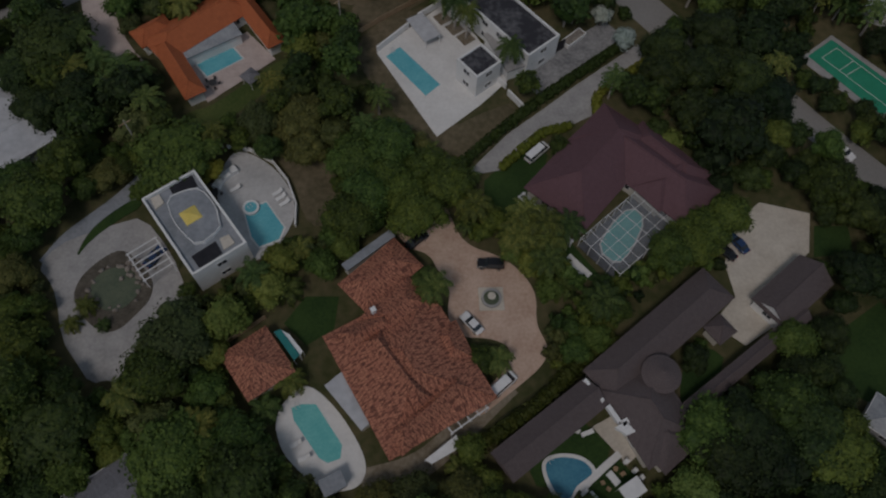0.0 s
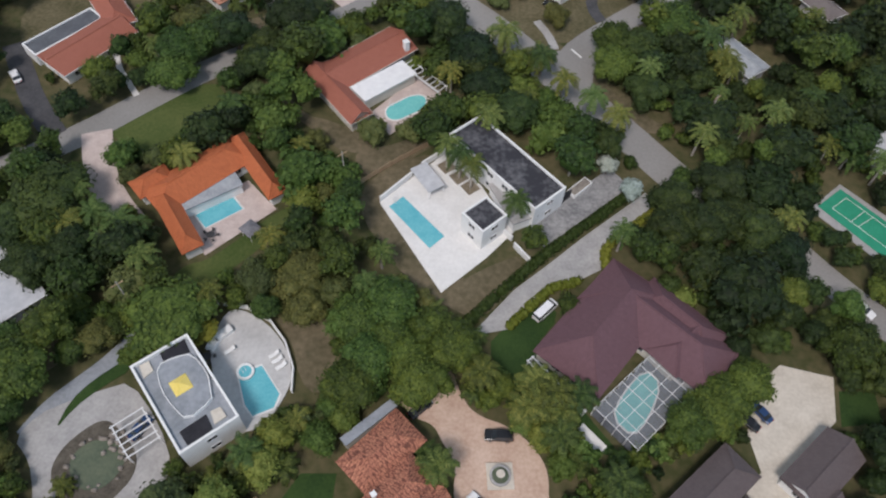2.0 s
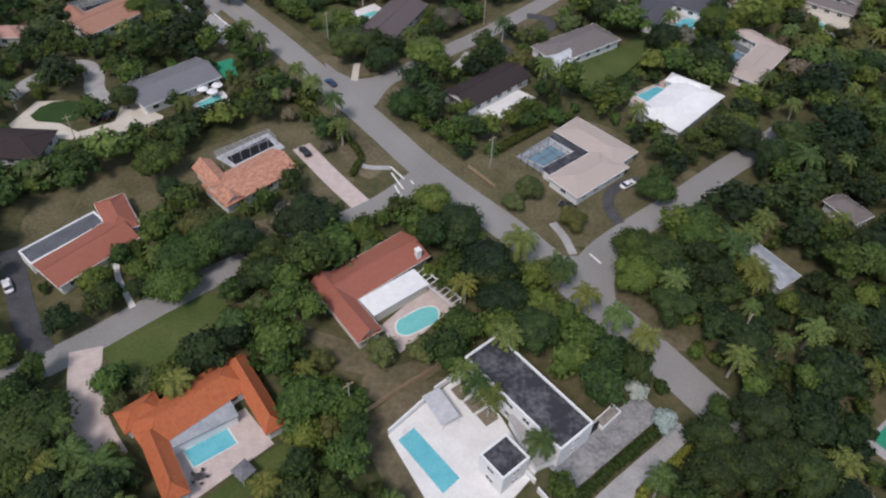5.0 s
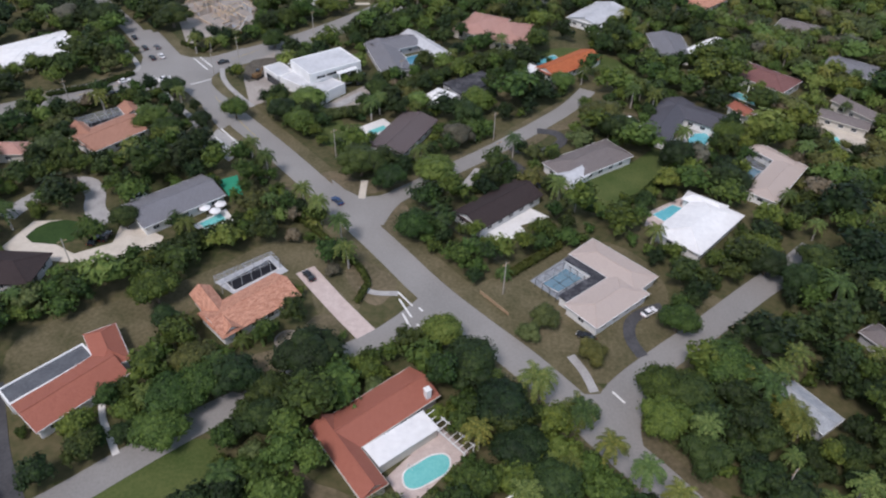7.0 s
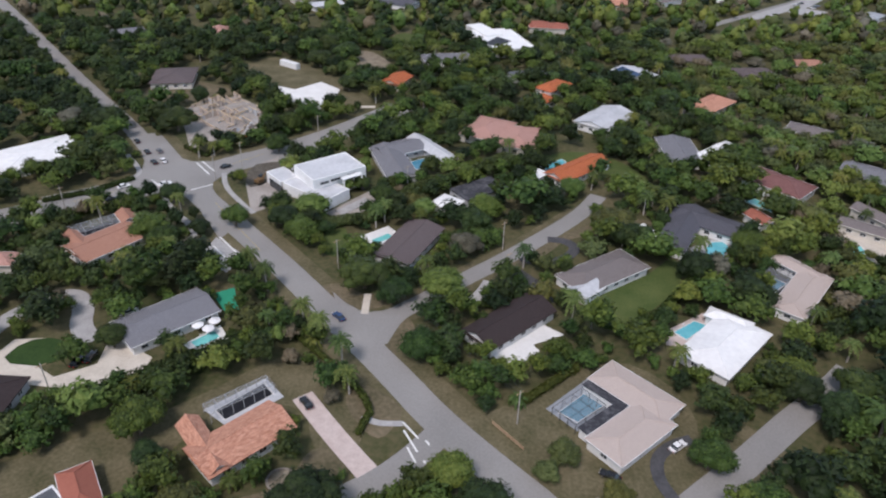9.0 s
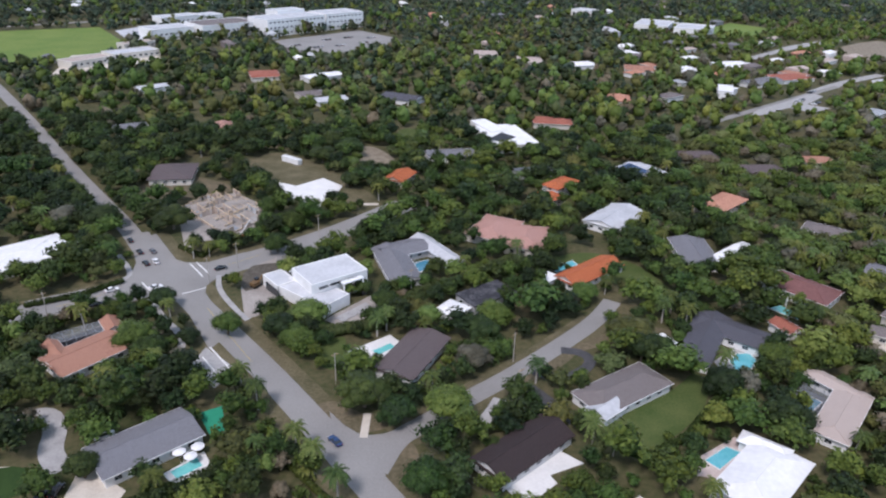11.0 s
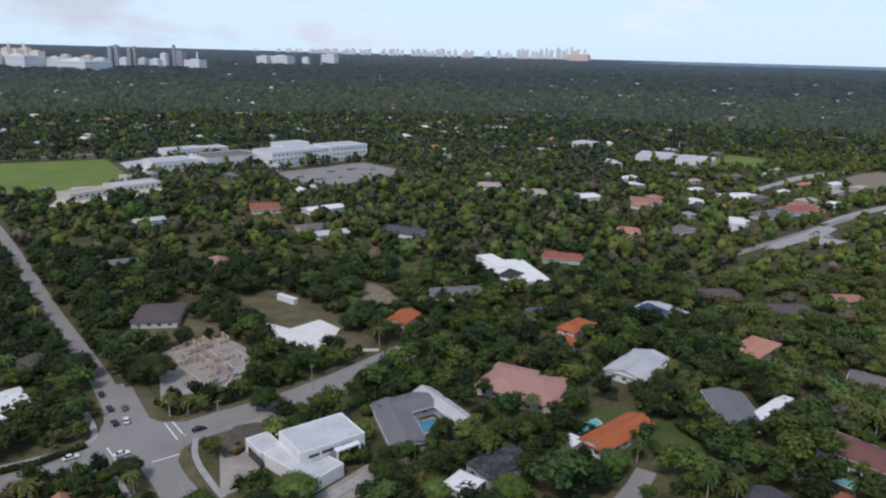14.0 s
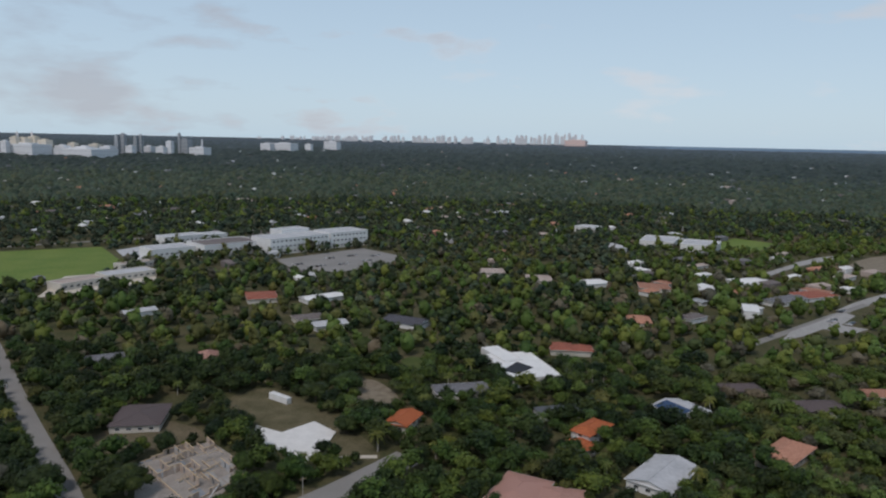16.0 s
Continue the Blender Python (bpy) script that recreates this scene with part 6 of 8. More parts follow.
# cream roof house with dark pool cage
cx, cy = 93.6, 229.4
h = house(cx, cy, "house with a cream flat roof")
wing(h, 96.5, 239.8, 17.1, 6.1, -54, 3.0, 0.8, "hip", R_BEIGE, WHITE)
wing(h, 92.2, 227.5, 26.1, 9.3, 51, 3.0, 0.8, "hip", R_BEIGE, WHITE)
cx, cy, L, W, yaw = 87.4, 234.9, 12.1, 7.5, 44
screen_cage(cx, cy, L, W, yaw, 2.6, "dark pool screen enclosure", 4, 4, DARKFRAME)
patch("terrace", rect(cx, cy, L, W, yaw), 0.1, DARKASPHALT, "dark pool deck", "terrace")
pool([(cx + 0.55 * (x - cx), cy + 0.55 * (y - cy)) for x, y in rect(cx, cy, L, W, yaw)], BLUEWATER, "blue pool in a dark enclosure", 0.1)
# dark brown roof with a pale patio
cx, cy = -23.9, 249.1
h = house(cx, cy, "house with a dark brown roof and white patio")
wing(h, -19.5, 247.7, 24.4, 12.5, 66, 3.0, 1.4, "gable", R_TAUPE, WHITE)
patch("terrace", [(-38.9, 251.1), (-27.4, 261.2), (-23.0, 256.1), (-31.6, 244.2)], 0.15, WHITEDECK, "white paved patio", "terrace")
pool([(-31.8, 251.9), (-26.9, 256.5), (-25.2, 254.5), (-29.6, 250.1)], TEALWATER, "small turquoise pool in a patio", 0.15)
# white modern villa at the crossing
cx, cy = -52.3, 282.5
h = house(cx, cy, "white cubic two storey villa under construction")
wing(h, -50.5, 289.6, 20.7, 14.6, 38, 7.0, 0.4, "parapet", R_PALE, WHITE, windows=0)
wing(h, -67.3, 288.3, 10.3, 7.2, -49, 3.8, 0.3, "parapet", R_PALE, WHITE, windows=0)
wing(h, -54.1, 280.5, 20.9, 11.7, -37, 3.7, 0.3, "parapet", R_PALE, WHITE, windows=0)
wing(h, -57.7, 290.1, 10.9, 8.4, 55, 3.75, 0.2, "parapet", R_PALE, WHITE, windows=0)
for k in range(4):
    a, b = Vector((-66.2, 294.0)).lerp(Vector((-62.4, 289.2)), k / 3), Vector((-60.0, 299.4)).lerp(Vector((-57.6, 294.0)), k / 3)
    g = Geo(cx, cy)
    g.tube((a.x, a.y, 4.15), (b.x, b.y, 4.15), 0.32, n=4)
    part("roof_beam", g, WHITE, h, "white concrete beam over an open court")
g = Geo(cx, cy)
g.prism([(-45.6, 282.0), (-39.6, 287.2), (-38.4, 285.6), (-44.4, 280.4)], 6.3, 6.6, 0, True)
part("balcony_canopy", g, WHITE, h, "thin white canopy slab")
for p in ((-44.3, 280.7), (-38.7, 285.6)):
    g = Geo(cx, cy)
    g.box(*p, 0, 6.3, 0.4, 0.4, 38)
    part("pillar", g, WHITE, h, "slim white pillar")


def glazing(h, a, b, z0, z1, out=0.12):
    """A dark glass panel between two points on a wall, with a frame round it."""
    m, d = (Vector(a) + Vector(b)) / 2, Vector(b) - Vector(a)
    yaw = math.degrees(math.atan2(d.y, d.x))
    g = Geo(h.location.x, h.location.y)
    g.box(m.x, m.y, z0, z1, d.length, 2 * out, yaw)
    w = part("window", g, GLASS, h, "dark glass panel on a wall")
    n = max(1, int(d.length / 1.6))
    for k in range(n + 1):
        q = Vector(a).lerp(Vector(b), k / n)
        g = Geo(h.location.x, h.location.y)
        g.box(q.x, q.y, z0, z1, 0.08, 2 * out + 0.1, yaw)
        part("mullion", g, DARKFRAME, w)


glazing(h, *[(-48.8, 270.3), (-42.8, 278.8)], 0.2, 3.0)
glazing(h, *[(-51.8, 278.3), (-49.4, 280.3)], 5.4, 6.2)
glazing(h, *[(-48.7, 281.0), (-45.9, 283.4)], 5.4, 6.2)
# next three: dark glass drawn for a shaded loggia, a door, grey cladding
glazing(h, *[(-43.5, 284.6), (-41.0, 286.6)], 4.6, 6.4)
glazing(h, *[(-39.0, 284.7), (-37.7, 285.8)], 0.3, 2.8)
glazing(h, *[(-71.6, 287.0), (-66.0, 280.7)], 0.1, 3.0)
patch("terrace", [(-48.8, 268.4), (-36.1, 285.5), (-29.7, 276.0), (-42.3, 264.4)], 0.1, DUST, "unfinished sandy pool yard", "terrace")
patch("terrace", [(-45.7, 269.5), (-37.2, 280.3), (-35.0, 277.2), (-42.8, 267.3)], 0.3, CONCRETE, "raised concrete pool shell", "terrace")
patch("terrace", [(-73.2, 266.5), (-80.5, 287.3), (-81.4, 302.5), (-74.1, 311.5), (-70.8, 291.7), (-64.7, 274.9)], 0.06, DUST, "bare building plot", "terrace")
patch("terrace", [(-83.5, 302.6), (-73.3, 307.6), (-69.6, 303.7), (-74.8, 295.3), (-73, 288), (-80, 284)], 0.09, MULCH, "churned brown earth on a building plot", "terrace", 1)
ex, ey = -75.6, 288.6
t = thing("excavator", ex, ey, "dark muddy excavator on a building plot", "excavator", "", 0.1, 60)
for y in (-1.0, 1.0):
    g = Geo()
    g.prism([(-1.7, y - 0.28), (1.7, y - 0.28), (1.7, y + 0.28), (-1.7, y + 0.28)], 0.0, 0.75)
    part("track", g, TYRE, t)
g = Geo()
g.box(-0.4, 0, 0.75, 1.9, 2.8, 2.2)
part("body", g, RUSTYPAINT, t)
g = Geo()
g.prism([(0.4, 0.1), (1.6, 0.1), (1.6, 1.1), (0.4, 1.1)], 1.2, 2.8)
part("cab", g, GLASS, t)
g = Geo()
g.tube((1.0, -0.3, 1.5), (3.6, -0.3, 3.6), 0.28, 0.2, 5)
part("boom", g, RUSTYPAINT, t)
g = Geo()
g.tube((3.6, -0.3, 3.6), (4.8, -0.3, 1.2), 0.2, 0.16, 5)
part("stick", g, RUSTYPAINT, t)
g = Geo()
g.box(4.9, -0.3, 0.4, 1.2, 0.9, 1.0)
part("bucket", g, DARKFRAME, t)
# tile house at the crossing
cx, cy = -111.3, 244.2
h = house(cx, cy, "house with a faded clay tile roof")
wing(h, -110.3, 241.5, 20.4, 13.9, 53, 3.0, 1.8, "gable", R_CLAY, WHITE)
wing(h, -110.1, 256.7, 8.3, 5.3, -51, 3.0, 1.4, "gable", R_CLAY, WHITE, windows=0)
wing(h, -118.8, 241.5, 11.6, 4.7, -44, 3.0, 1.4, "gable", R_CLAY, WHITE, windows=0)
cx, cy, L, W, yaw = -117.6, 251.9, 19.3, 6.1, 39
screen_cage(cx, cy, L, W, yaw, 2.8, "grey pool screen enclosure behind a clay roof", 8, 3, CAGE)
patch("terrace", [(-126.8, 247.9), (-114.2, 260.5), (-109.1, 255.3), (-120.1, 242.9)], 0.1, BLACK, "dark covered pool deck", "terrace")
# white house at the west
h = house(-154.7, 302.9, "low house with a white flat roof")
wing(h, -161.7, 300.7, 29.2, 21.8, 45, 3.2, 0.9, "hip", R_WHITE, WHITE)
# grey house with a pool
h = house(-23.5, 310.0, "house with grey shingle roofs round a pool")
wing(h, -29.5, 305.1, 28.6, 11.9, -70, 3.0, 1.6, "gable", R_GREY, GREYWALL)
wing(h, -28.1, 317.3, 18.4, 12.2, 33, 3.0, 1.6, "gable", R_GREY, GREYWALL)
wing(h, -15.5, 318.0, 27.1, 7.2, -55, 3.0, 1.4, "gable", R_LIGHTGREY, GREYWALL)
pool([(-27.2, 307.7), (-18.8, 313.9), (-13.6, 308.9), (-23.0, 302.4)], BLUEWATER, "blue pool between grey roofs", 0.08)
# pink tile house
h = house(11.0, 334.0, "house with pale pink tile roofs")
wing(h, 6.9, 339.3, 23.5, 16.7, 65, 3.2, 1.8, "hip", R_PINK, OFFWHITE)
wing(h, 19.1, 331.3, 23.3, 15.5, 79, 3.2, 1.8, "hip", R_PINK, OFFWHITE)
# orange house
h = house(39.8, 305.0, "house with an orange tile roof and white walls")
wing(h, 39.4, 304.4, 27.6, 10.6, 43, 3.0, 1.8, "gable", R_ORANGE, WHITE)
pool([(26.4, 310.6), (35.3, 317.7), (36.8, 314.4), (28.6, 307.5)], WATER, "blue pool beside an orange roof", 0.1)
wing(h, 24.4, 298.3, 6.5, 5.2, 49, 2.8, 0.2, "flat", R_WHITE, WHITE, windows=0)
# dark flat house
h = house(0.2, 283.3, "low house with a dark flat roof")
wing(h, 2.2, 284.5, 18.1, 10.4, 38, 3.0, 0.3, "flat", R_TAR, GREYWALL)
wing(h, -8.6, 273.7, 8.7, 8.5, 55, 3.0, 0.8, "hip", R_WHITE, WHITE, windows=0)
# white ridge house
h = house(60.5, 357.6, "house with a pale grey gable roof")
wing(h, 58.1, 355.4, 26.3, 16.7, 52, 3.4, 2.0, "gable", R_LIGHTGREY, WHITE)
# orange two storey
h = house(38.0, 382.0, "two storey house with bright orange tile roofs")
wing(h, 39.1, 388.8, 17.8, 9.6, 48, 5.6, 1.8, "hip", R_ORANGE, WHITE)
wing(h, 34.4, 378.5, 11.5, 8.2, -60, 3.2, 1.4, "hip", R_ORANGE, WHITE)
# orange hip
h = house(113.5, 381.3, "house with a salmon orange hip roof")
wing(h, 109.1, 376.1, 27.1, 12.7, 45, 3.4, 2.4, "hip", R_SALMON, OFFWHITE)
# solar roof
cx, cy = 84.3, 423.0
h = house(cx, cy, "house with a white roof and solar panels")
wing(h, 82.5, 417.7, 18.0, 20.0, -59, 3.4, 1.8, "gable", R_LIGHTGREY, WHITE)
for row in range(3):
    for col in range(7):
        c, d = math.cos(radians(-59)), math.sin(radians(-59))
        q = []
        for u, v in ((0, 0), (1, 0), (1, 1), (0, 1)):
            lx, ly = -7.4 + 2.05 * col + 1.95 * u, -8.6 + 2.6 * row + 2.45 * v
            q.append((82.5 + lx * c - ly * d, 417.7 + lx * d + ly * c, 3.55 + 1.8 * (10 + ly) / 10))
        g = Geo(cx, cy)
        g.face(q)
        for a, b in zip(q, q[1:] + q[:1]):
            g.face([(*a[:2], a[2] - 0.12), (*b[:2], b[2] - 0.12), b, a])
        part("solar_panel", g, SOLAR, h, "dark blue solar panel")
# white modern house with a dark court
cx, cy = 17.1, 471.6
h = house(cx, cy, "long white modern house with an open court")
wing(h, 17.9, 470.2, 40.7, 25.4, -72, 4.2, 0.4, "parapet", R_WHITE, WHITE)
wing(h, 8.4, 487.2, 26.4, 10.2, -63, 4.6, 0.4, "parapet", R_WHITE, WHITE)
# a black slab on the roof stands for the court's deep shade
g = Geo(cx, cy)
g.prism([(7.3, 459.5), (15.9, 474.9), (23.5, 466.4), (15.3, 455.0)], 4.2, 4.32)
part("court_opening", g, BLACK, h, "black slab drawn as a shaded inner court")
# grey and white house
h = house(86.3, 328.6, "house with grey and white roofs")
wing(h, 82.2, 324.2, 24.2, 14.3, 90, 3.0, 1.4, "gable", R_GREY, WHITE)
wing(h, 94.3, 323.6, 28.2, 4.5, 43, 3.0, 0.4, "flat", R_WHITE, WHITE)
pool([(91.6, 319.1), (101.5, 326.5), (101.2, 322.0), (92.6, 316.2)], TEALWATER, "turquoise pool beside a white roof", 0.1)
# maroon tile house with columns
h = house(109.8, 295.5, "house with faded maroon tile roofs and white columns")
wing(h, 111.2, 296.8, 22.2, 15.2, -46, 3.4, 2.0, "hip", R_OLDMAROON, WHITE)
for k in range(5):
    q = Vector((100.6, 291.0)).lerp(Vector((110.2, 281.8)), k / 4)
    g = Geo(h.location.x, h.location.y)
    g.tube((q.x, q.y, 0), (q.x, q.y, 3.3), 0.28, 0.24, 8)
    part("column", g, WHITE, h, "round white column")
wing(h, 95.1, 270.7, 8.5, 6.7, -63, 3.0, 1.2, "gable", R_RED, WHITE, windows=0)
pool([(96.4, 287.2), (99.9, 290.2), (106.3, 283.1), (103.1, 280.0)], TEALWATER, "narrow turquoise pool by columns", 0.1)
# beige house at the east edge
h = house(128.0, 267.1, "house with grey gable roofs and a cream terrace")
wing(h, 135.6, 273.3, 17.3, 6.5, -60, 3.4, 1.6, "gable", R_WARM, OFFWHITE)
wing(h, 128.0, 266.0, 16.6, 7.2, -36, 3.0, 1.2, "gable", R_WARM, OFFWHITE)
patch("terrace", [(117.5, 265.4), (124.1, 269.8), (133.9, 257.1), (124.0, 246.8)], 0.1, CREAM, "cream paved terrace", "terrace")
pool([(119.3, 257.8), (123.8, 258.8), (123.5, 254.4), (118.9, 253.0)], TEALWATER, "small turquoise pool in cream paving", 0.1)
# east side houses among trees
h = house(71.8, 141.5, "house with a pale weathered metal roof")
wing(h, 68.6, 142.4, 13.0, 7.0, -56, 3.2, 1.0, "gable", R_METAL, GREYWALL)
wing(h, 62.3, 149.3, 5.0, 6.4, -56, 3.0, 0, "flat", R_GREYFLAT, GREYWALL)
h = house(94.1, 160.1, "house with a brown hip roof")
wing(h, 93.9, 161.5, 9.6, 6.6, -60, 3.2, 1.6, "hip", R_WARM, GREYWALL)
h = house(-79.5, 73.5, "house with a wide pale weathered roof")
wing(h, -79.4, 73.6, 20.0, 13.3, 43, 3.0, 1.0, "gable", R_LIGHTGREY, GREYWALL)
wing(h, -83.5, 85.5, 12.0, 7.0, -47, 3.0, 0.9, "hip", R_LIGHTGREY, GREYWALL)
h = house(-44.9, 16.8, "house with a grey shingle roof among trees")
wing(h, -44.7, 13.8, 11.1, 8.1, 38, 3.2, 1.8, "gable", R_GREY, GREYWALL)
patch("court", [(76.8, 101.8), (82.8, 106.4), (94.5, 92.5), (88.2, 87.0)], 0.06, COURT, "green tennis court with white lines", "court")
for a, b in ([(79.6, 101.4), (90.0, 89.0)], [(83.3, 104.1), (93.4, 91.8)], [(79.6, 101.4), (83.3, 104.1)], [(83.4, 96.8), (87.4, 99.5)], [(82.5, 98.2), (86.1, 100.9)]):
    stripe(a, b, 0.12)
patch("court", [(74.8, 101.0), (83.1, 107.7), (96.7, 92.3), (88.1, 85.0)], 0.03, CONCRETE, "pale concrete court surround", "court")
# north-west houses
h = house(-145.2, 401.4, "low house with a dark brown roof")
wing(h, -142.4, 392.7, 23.4, 19.8, -79, 3.2, 1.6, "hip", R_TAUPE, OFFWHITE)
h = house(-33.4, 397.9, "house with an orange tile roof among trees")
wing(h, -35.9, 397.9, 16.2, 10.7, 69, 3.2, 1.6, "gable", R_ORANGE, OFFWHITE)
# white shed and white slab
cx, cy, L, W, yaw = -92.9, 420.8, 15.3, 5.5, -60
t = thing("shipping_container", cx, cy, "long white container on a mown field", "container")
g = Geo(cx, cy)
g.box(cx, cy, 0, 2.8, 12, 2.6, -35)
part("body", g, WHITE, t)
g = Geo(cx, cy)
for k in range(20):
    a = -5.7 + k * 0.6
    g.box(cx + a * math.cos(radians(-35)), cy + a * math.sin(radians(-35)), 2.78, 2.86, 0.25, 2.6, -35)
part("roof_rib", g, WHITE, t)
patch("building_slab", [(-94.8, 379.8), (-95.0, 391.9), (-83.2, 385.9), (-72.8, 398.1), (-62.0, 388.1), (-63.3, 374.2), (-68.1, 361.0), (-79.4, 369.3)], 0.5, WHITEDECK, "white concrete building slab", "slab")
ribbon("path", [(-64.4, 360.2), (-57.2, 366.4), (-43.0, 367.8)], 2.5, 0.08, CREAM, "curved pale earth path", "path")
# building site
patch("building_slab", [(-127.3, 355.2), (-108.3, 376.3), (-86.9, 356.2), (-91.3, 328.6), (-108.0, 322.2), (-108.6, 312.9)], 0.12, DUST, "dusty pale building plot", "slab")
sx, sy = -105.1, 351.4
t = thing("building_shell", sx, sy, "unfinished block house shell with lumber", "building site")
rng = np.random.default_rng(8)
corner = [Vector(p) for p in [(-126.0, 355.3), (-109.3, 375.5), (-85.3, 349.3), (-97.9, 328.0)]]


def site(u, v):
    return corner[0].lerp(corner[1], u).lerp(corner[3].lerp(corner[2], u), v)


def site_bar(name, a, b, z0, z1, thick, material):
    d, m = b - a, (a + b) / 2
    g = Geo(sx, sy)
    g.box(m.x, m.y, z0, z1, d.length, thick, math.degrees(math.atan2(d.y, d.x)))
    part(name, g, material, t)


NU, NV = 6, 5
for i in range(NU + 1):
    for j in range(NV + 1):
        for a, b in (((i, j), (i + 1, j)), ((i, j), (i, j + 1))):
            edge = i in (0, NU) and a[0] == b[0] or j in (0, NV) and a[1] == b[1]
            if b[0] > NU or b[1] > NV or rng.uniform() > (0.7 if edge else 0.5):
                continue
            q, r = site(a[0] / NU, a[1] / NV), site(b[0] / NU, b[1] / NV)
            top = rng.choice([0.8, 1.4, 2.2, 3.0])
            cut = rng.uniform(0.25, 0.45)
            kind = [BLOCKWALL, BLOCKWALL, DUST, GREYWALL][rng.integers(4)]
            site_bar("wall_panel", q, q.lerp(r, cut), 0.1, top, 0.24, kind)
            site_bar("wall_panel", q.lerp(r, cut + 0.2), r, 0.1, top, 0.24, kind)
            site_bar("top_plate", q, r, top, top + 0.18, 0.3, RAWWOOD)
for k in range(26):
    u, v = rng.uniform(0.05, 0.8), rng.uniform(0.05, 0.8)
    e = (0.18, 0) if k % 3 else (0, 0.22)
    site_bar("joist", site(u, v), site(u + e[0], v + e[1]), 3.1, 3.3, 0.12, RAWWOOD)
for k in range(8):
    u, v = rng.integers(0, NU) / NU, rng.integers(0, NV) / NV
    g = Geo(sx, sy)
    g.prism([tuple(site(u + a / NU, v + b / NV)) for a, b in ((0.1, 0.1), (0.9, 0.1), (0.9, 0.9), (0.1, 0.9))], 0.1, 0.2)
    part("floor_slab", g, R_GREYFLAT if k % 2 else CONCRETE, t)
lx, ly = -92.3, 326.4
t = thing("boom_lift", lx, ly, "orange boom lift with a raised pale arm", "lift")
g = Geo(lx, ly)
g.box(lx, ly, 0.35, 1.5, 3.4, 1.8, 20)
part("chassis", g, ORANGEPAINT, t)
for a, b in ((-1.2, -0.9), (1.2, -0.9), (-1.2, 0.9), (1.2, 0.9)):
    c, d = math.cos(radians(20)), math.sin(radians(20))
    g = Geo(lx, ly)
    g.tube((lx + a * c - b * d, ly + a * d + b * c - 0.12, 0.45), (lx + a * c - b * d, ly + a * d + b * c + 0.12, 0.45), 0.45, n=10)
    part("wheel", g, TYRE, t)
g = Geo(lx, ly)
g.tube((lx, ly, 1.4), (lx + 3.2, ly + 5.0, 6.0), 0.2, 0.14, 6)
part("boom", g, FRAME, t)

# ---------------------------------------------------------------- houses further off


def plain_house(label, roof, wall, kind, eave, rise, *wings):
    h = house(wings[0][0], wings[0][1], label)
    for w in wings:
        wing(h, *w, eave, rise, kind, roof, wall, windows=5.0 if w[1] < 450 else 0)
    return h


plain_house("house with a brown hip roof among trees", R_TAUPE, OFFWHITE, "hip", 3.2, 2.0, (146.3, 427.1, 21.5, 14.3, 6))
plain_house("house with a clay hip roof among trees", R_CLAY, OFFWHITE, "hip", 3.2, 2.0, (182.7, 445.9, 17.3, 11.4, 1))
plain_house("house with red tile roofs among trees", R_RED, OFFWHITE, "hip", 3.2, 2.2, (42.9, 508.9, 15.5, 13.4, 89), (54.2, 506.6, 12.8, 12.3, 88))
plain_house("house with a salmon hip roof among trees", R_SALMON, OFFWHITE, "hip", 3.2, 2.4, (102.8, 577.1, 20.6, 15.3, 83))
plain_house("house with a warm grey roof by a street", R_WARM, WHITE, "hip", 3.2, 1.6, (143.2, 348.8, 17.6, 11.9, -35))
plain_house("house with a grey roof beside a white house", R_GREY, WHITE, "gable", 3.2, 1.4, (-13.0, 436.0, 25.8, 13.3, 15))
plain_house("low house with a dark flat roof", R_DARKFLAT, GREYWALL, "flat", 3.2, 0.3, (28.4, 412.7, 18.6, 8.2, 16))
plain_house("house with a brown roof among trees", R_TAUPE, OFFWHITE, "hip", 3.2, 1.8, (118.2, 448.5, 22.7, 11.4, 7))
plain_house("house with a grey hip roof among trees", R_GREY, OFFWHITE, "hip", 3.2, 1.8, (-194.2, 465.2, 18.7, 13.3, 32))
plain_house("house with a rounded brown roof", R_PINK, OFFWHITE, "hip", 3.4, 2.6, (-143.8, 472.4, 15.7, 11.1, -68))
plain_house("house with a red tile roof", R_RED, OFFWHITE, "hip", 3.4, 2.2, (-157.8, 618.2, 25.9, 22.0, -69))
plain_house("long house with a white roof", R_WHITE, WHITE, "gable", 3.2, 1.2, (-114.6, 621.2, 31.2, 14.4, 41))
plain_house("house with a dark roof and white gable", R_SLATE, WHITE, "gable", 3.2, 2.0, (-47.8, 558.5, 27.6, 18.1, -26))
plain_house("house with a pale grey roof", R_LIGHTGREY, WHITE, "gable", 3.2, 1.4, (-95.3, 546.8, 21.9, 13.0, 33))
plain_house("house with a brown roof among trees", R_WARM, OFFWHITE, "hip", 3.2, 1.8, (-110.5, 560.8, 20.0, 15.3, 33))
plain_house("low house with a pale metal roof", R_LIGHTGREY, WHITE, "gable", 3.2, 1.2, (-222.8, 565.0, 21.2, 11.4, 44))
plain_house("white house with a flat white roof", R_WHITE, WHITE, "flat", 5.5, 0.3, (187.4, 609.9, 24.6, 10.7, 72))
plain_house("low white roofed house", R_WHITE, WHITE, "hip", 3.2, 1.4, (95.3, 704.0, 23.8, 19.2, 22))
plain_house("house with a brown and red roof", R_RED, WHITE, "hip", 3.2, 1.8, (261.6, 675.6, 33.8, 22.9, 24))
plain_house("house with a grey roof by a parking yard", R_GREY, WHITE, "gable", 3.2, 1.4, (230.0, 653.9, 39.5, 15.8, 34))
plain_house("house with a brown tile roof", R_CLAY, OFFWHITE, "hip", 3.2, 1.6, (142.2, 692.2, 25.4, 25.1, 81))
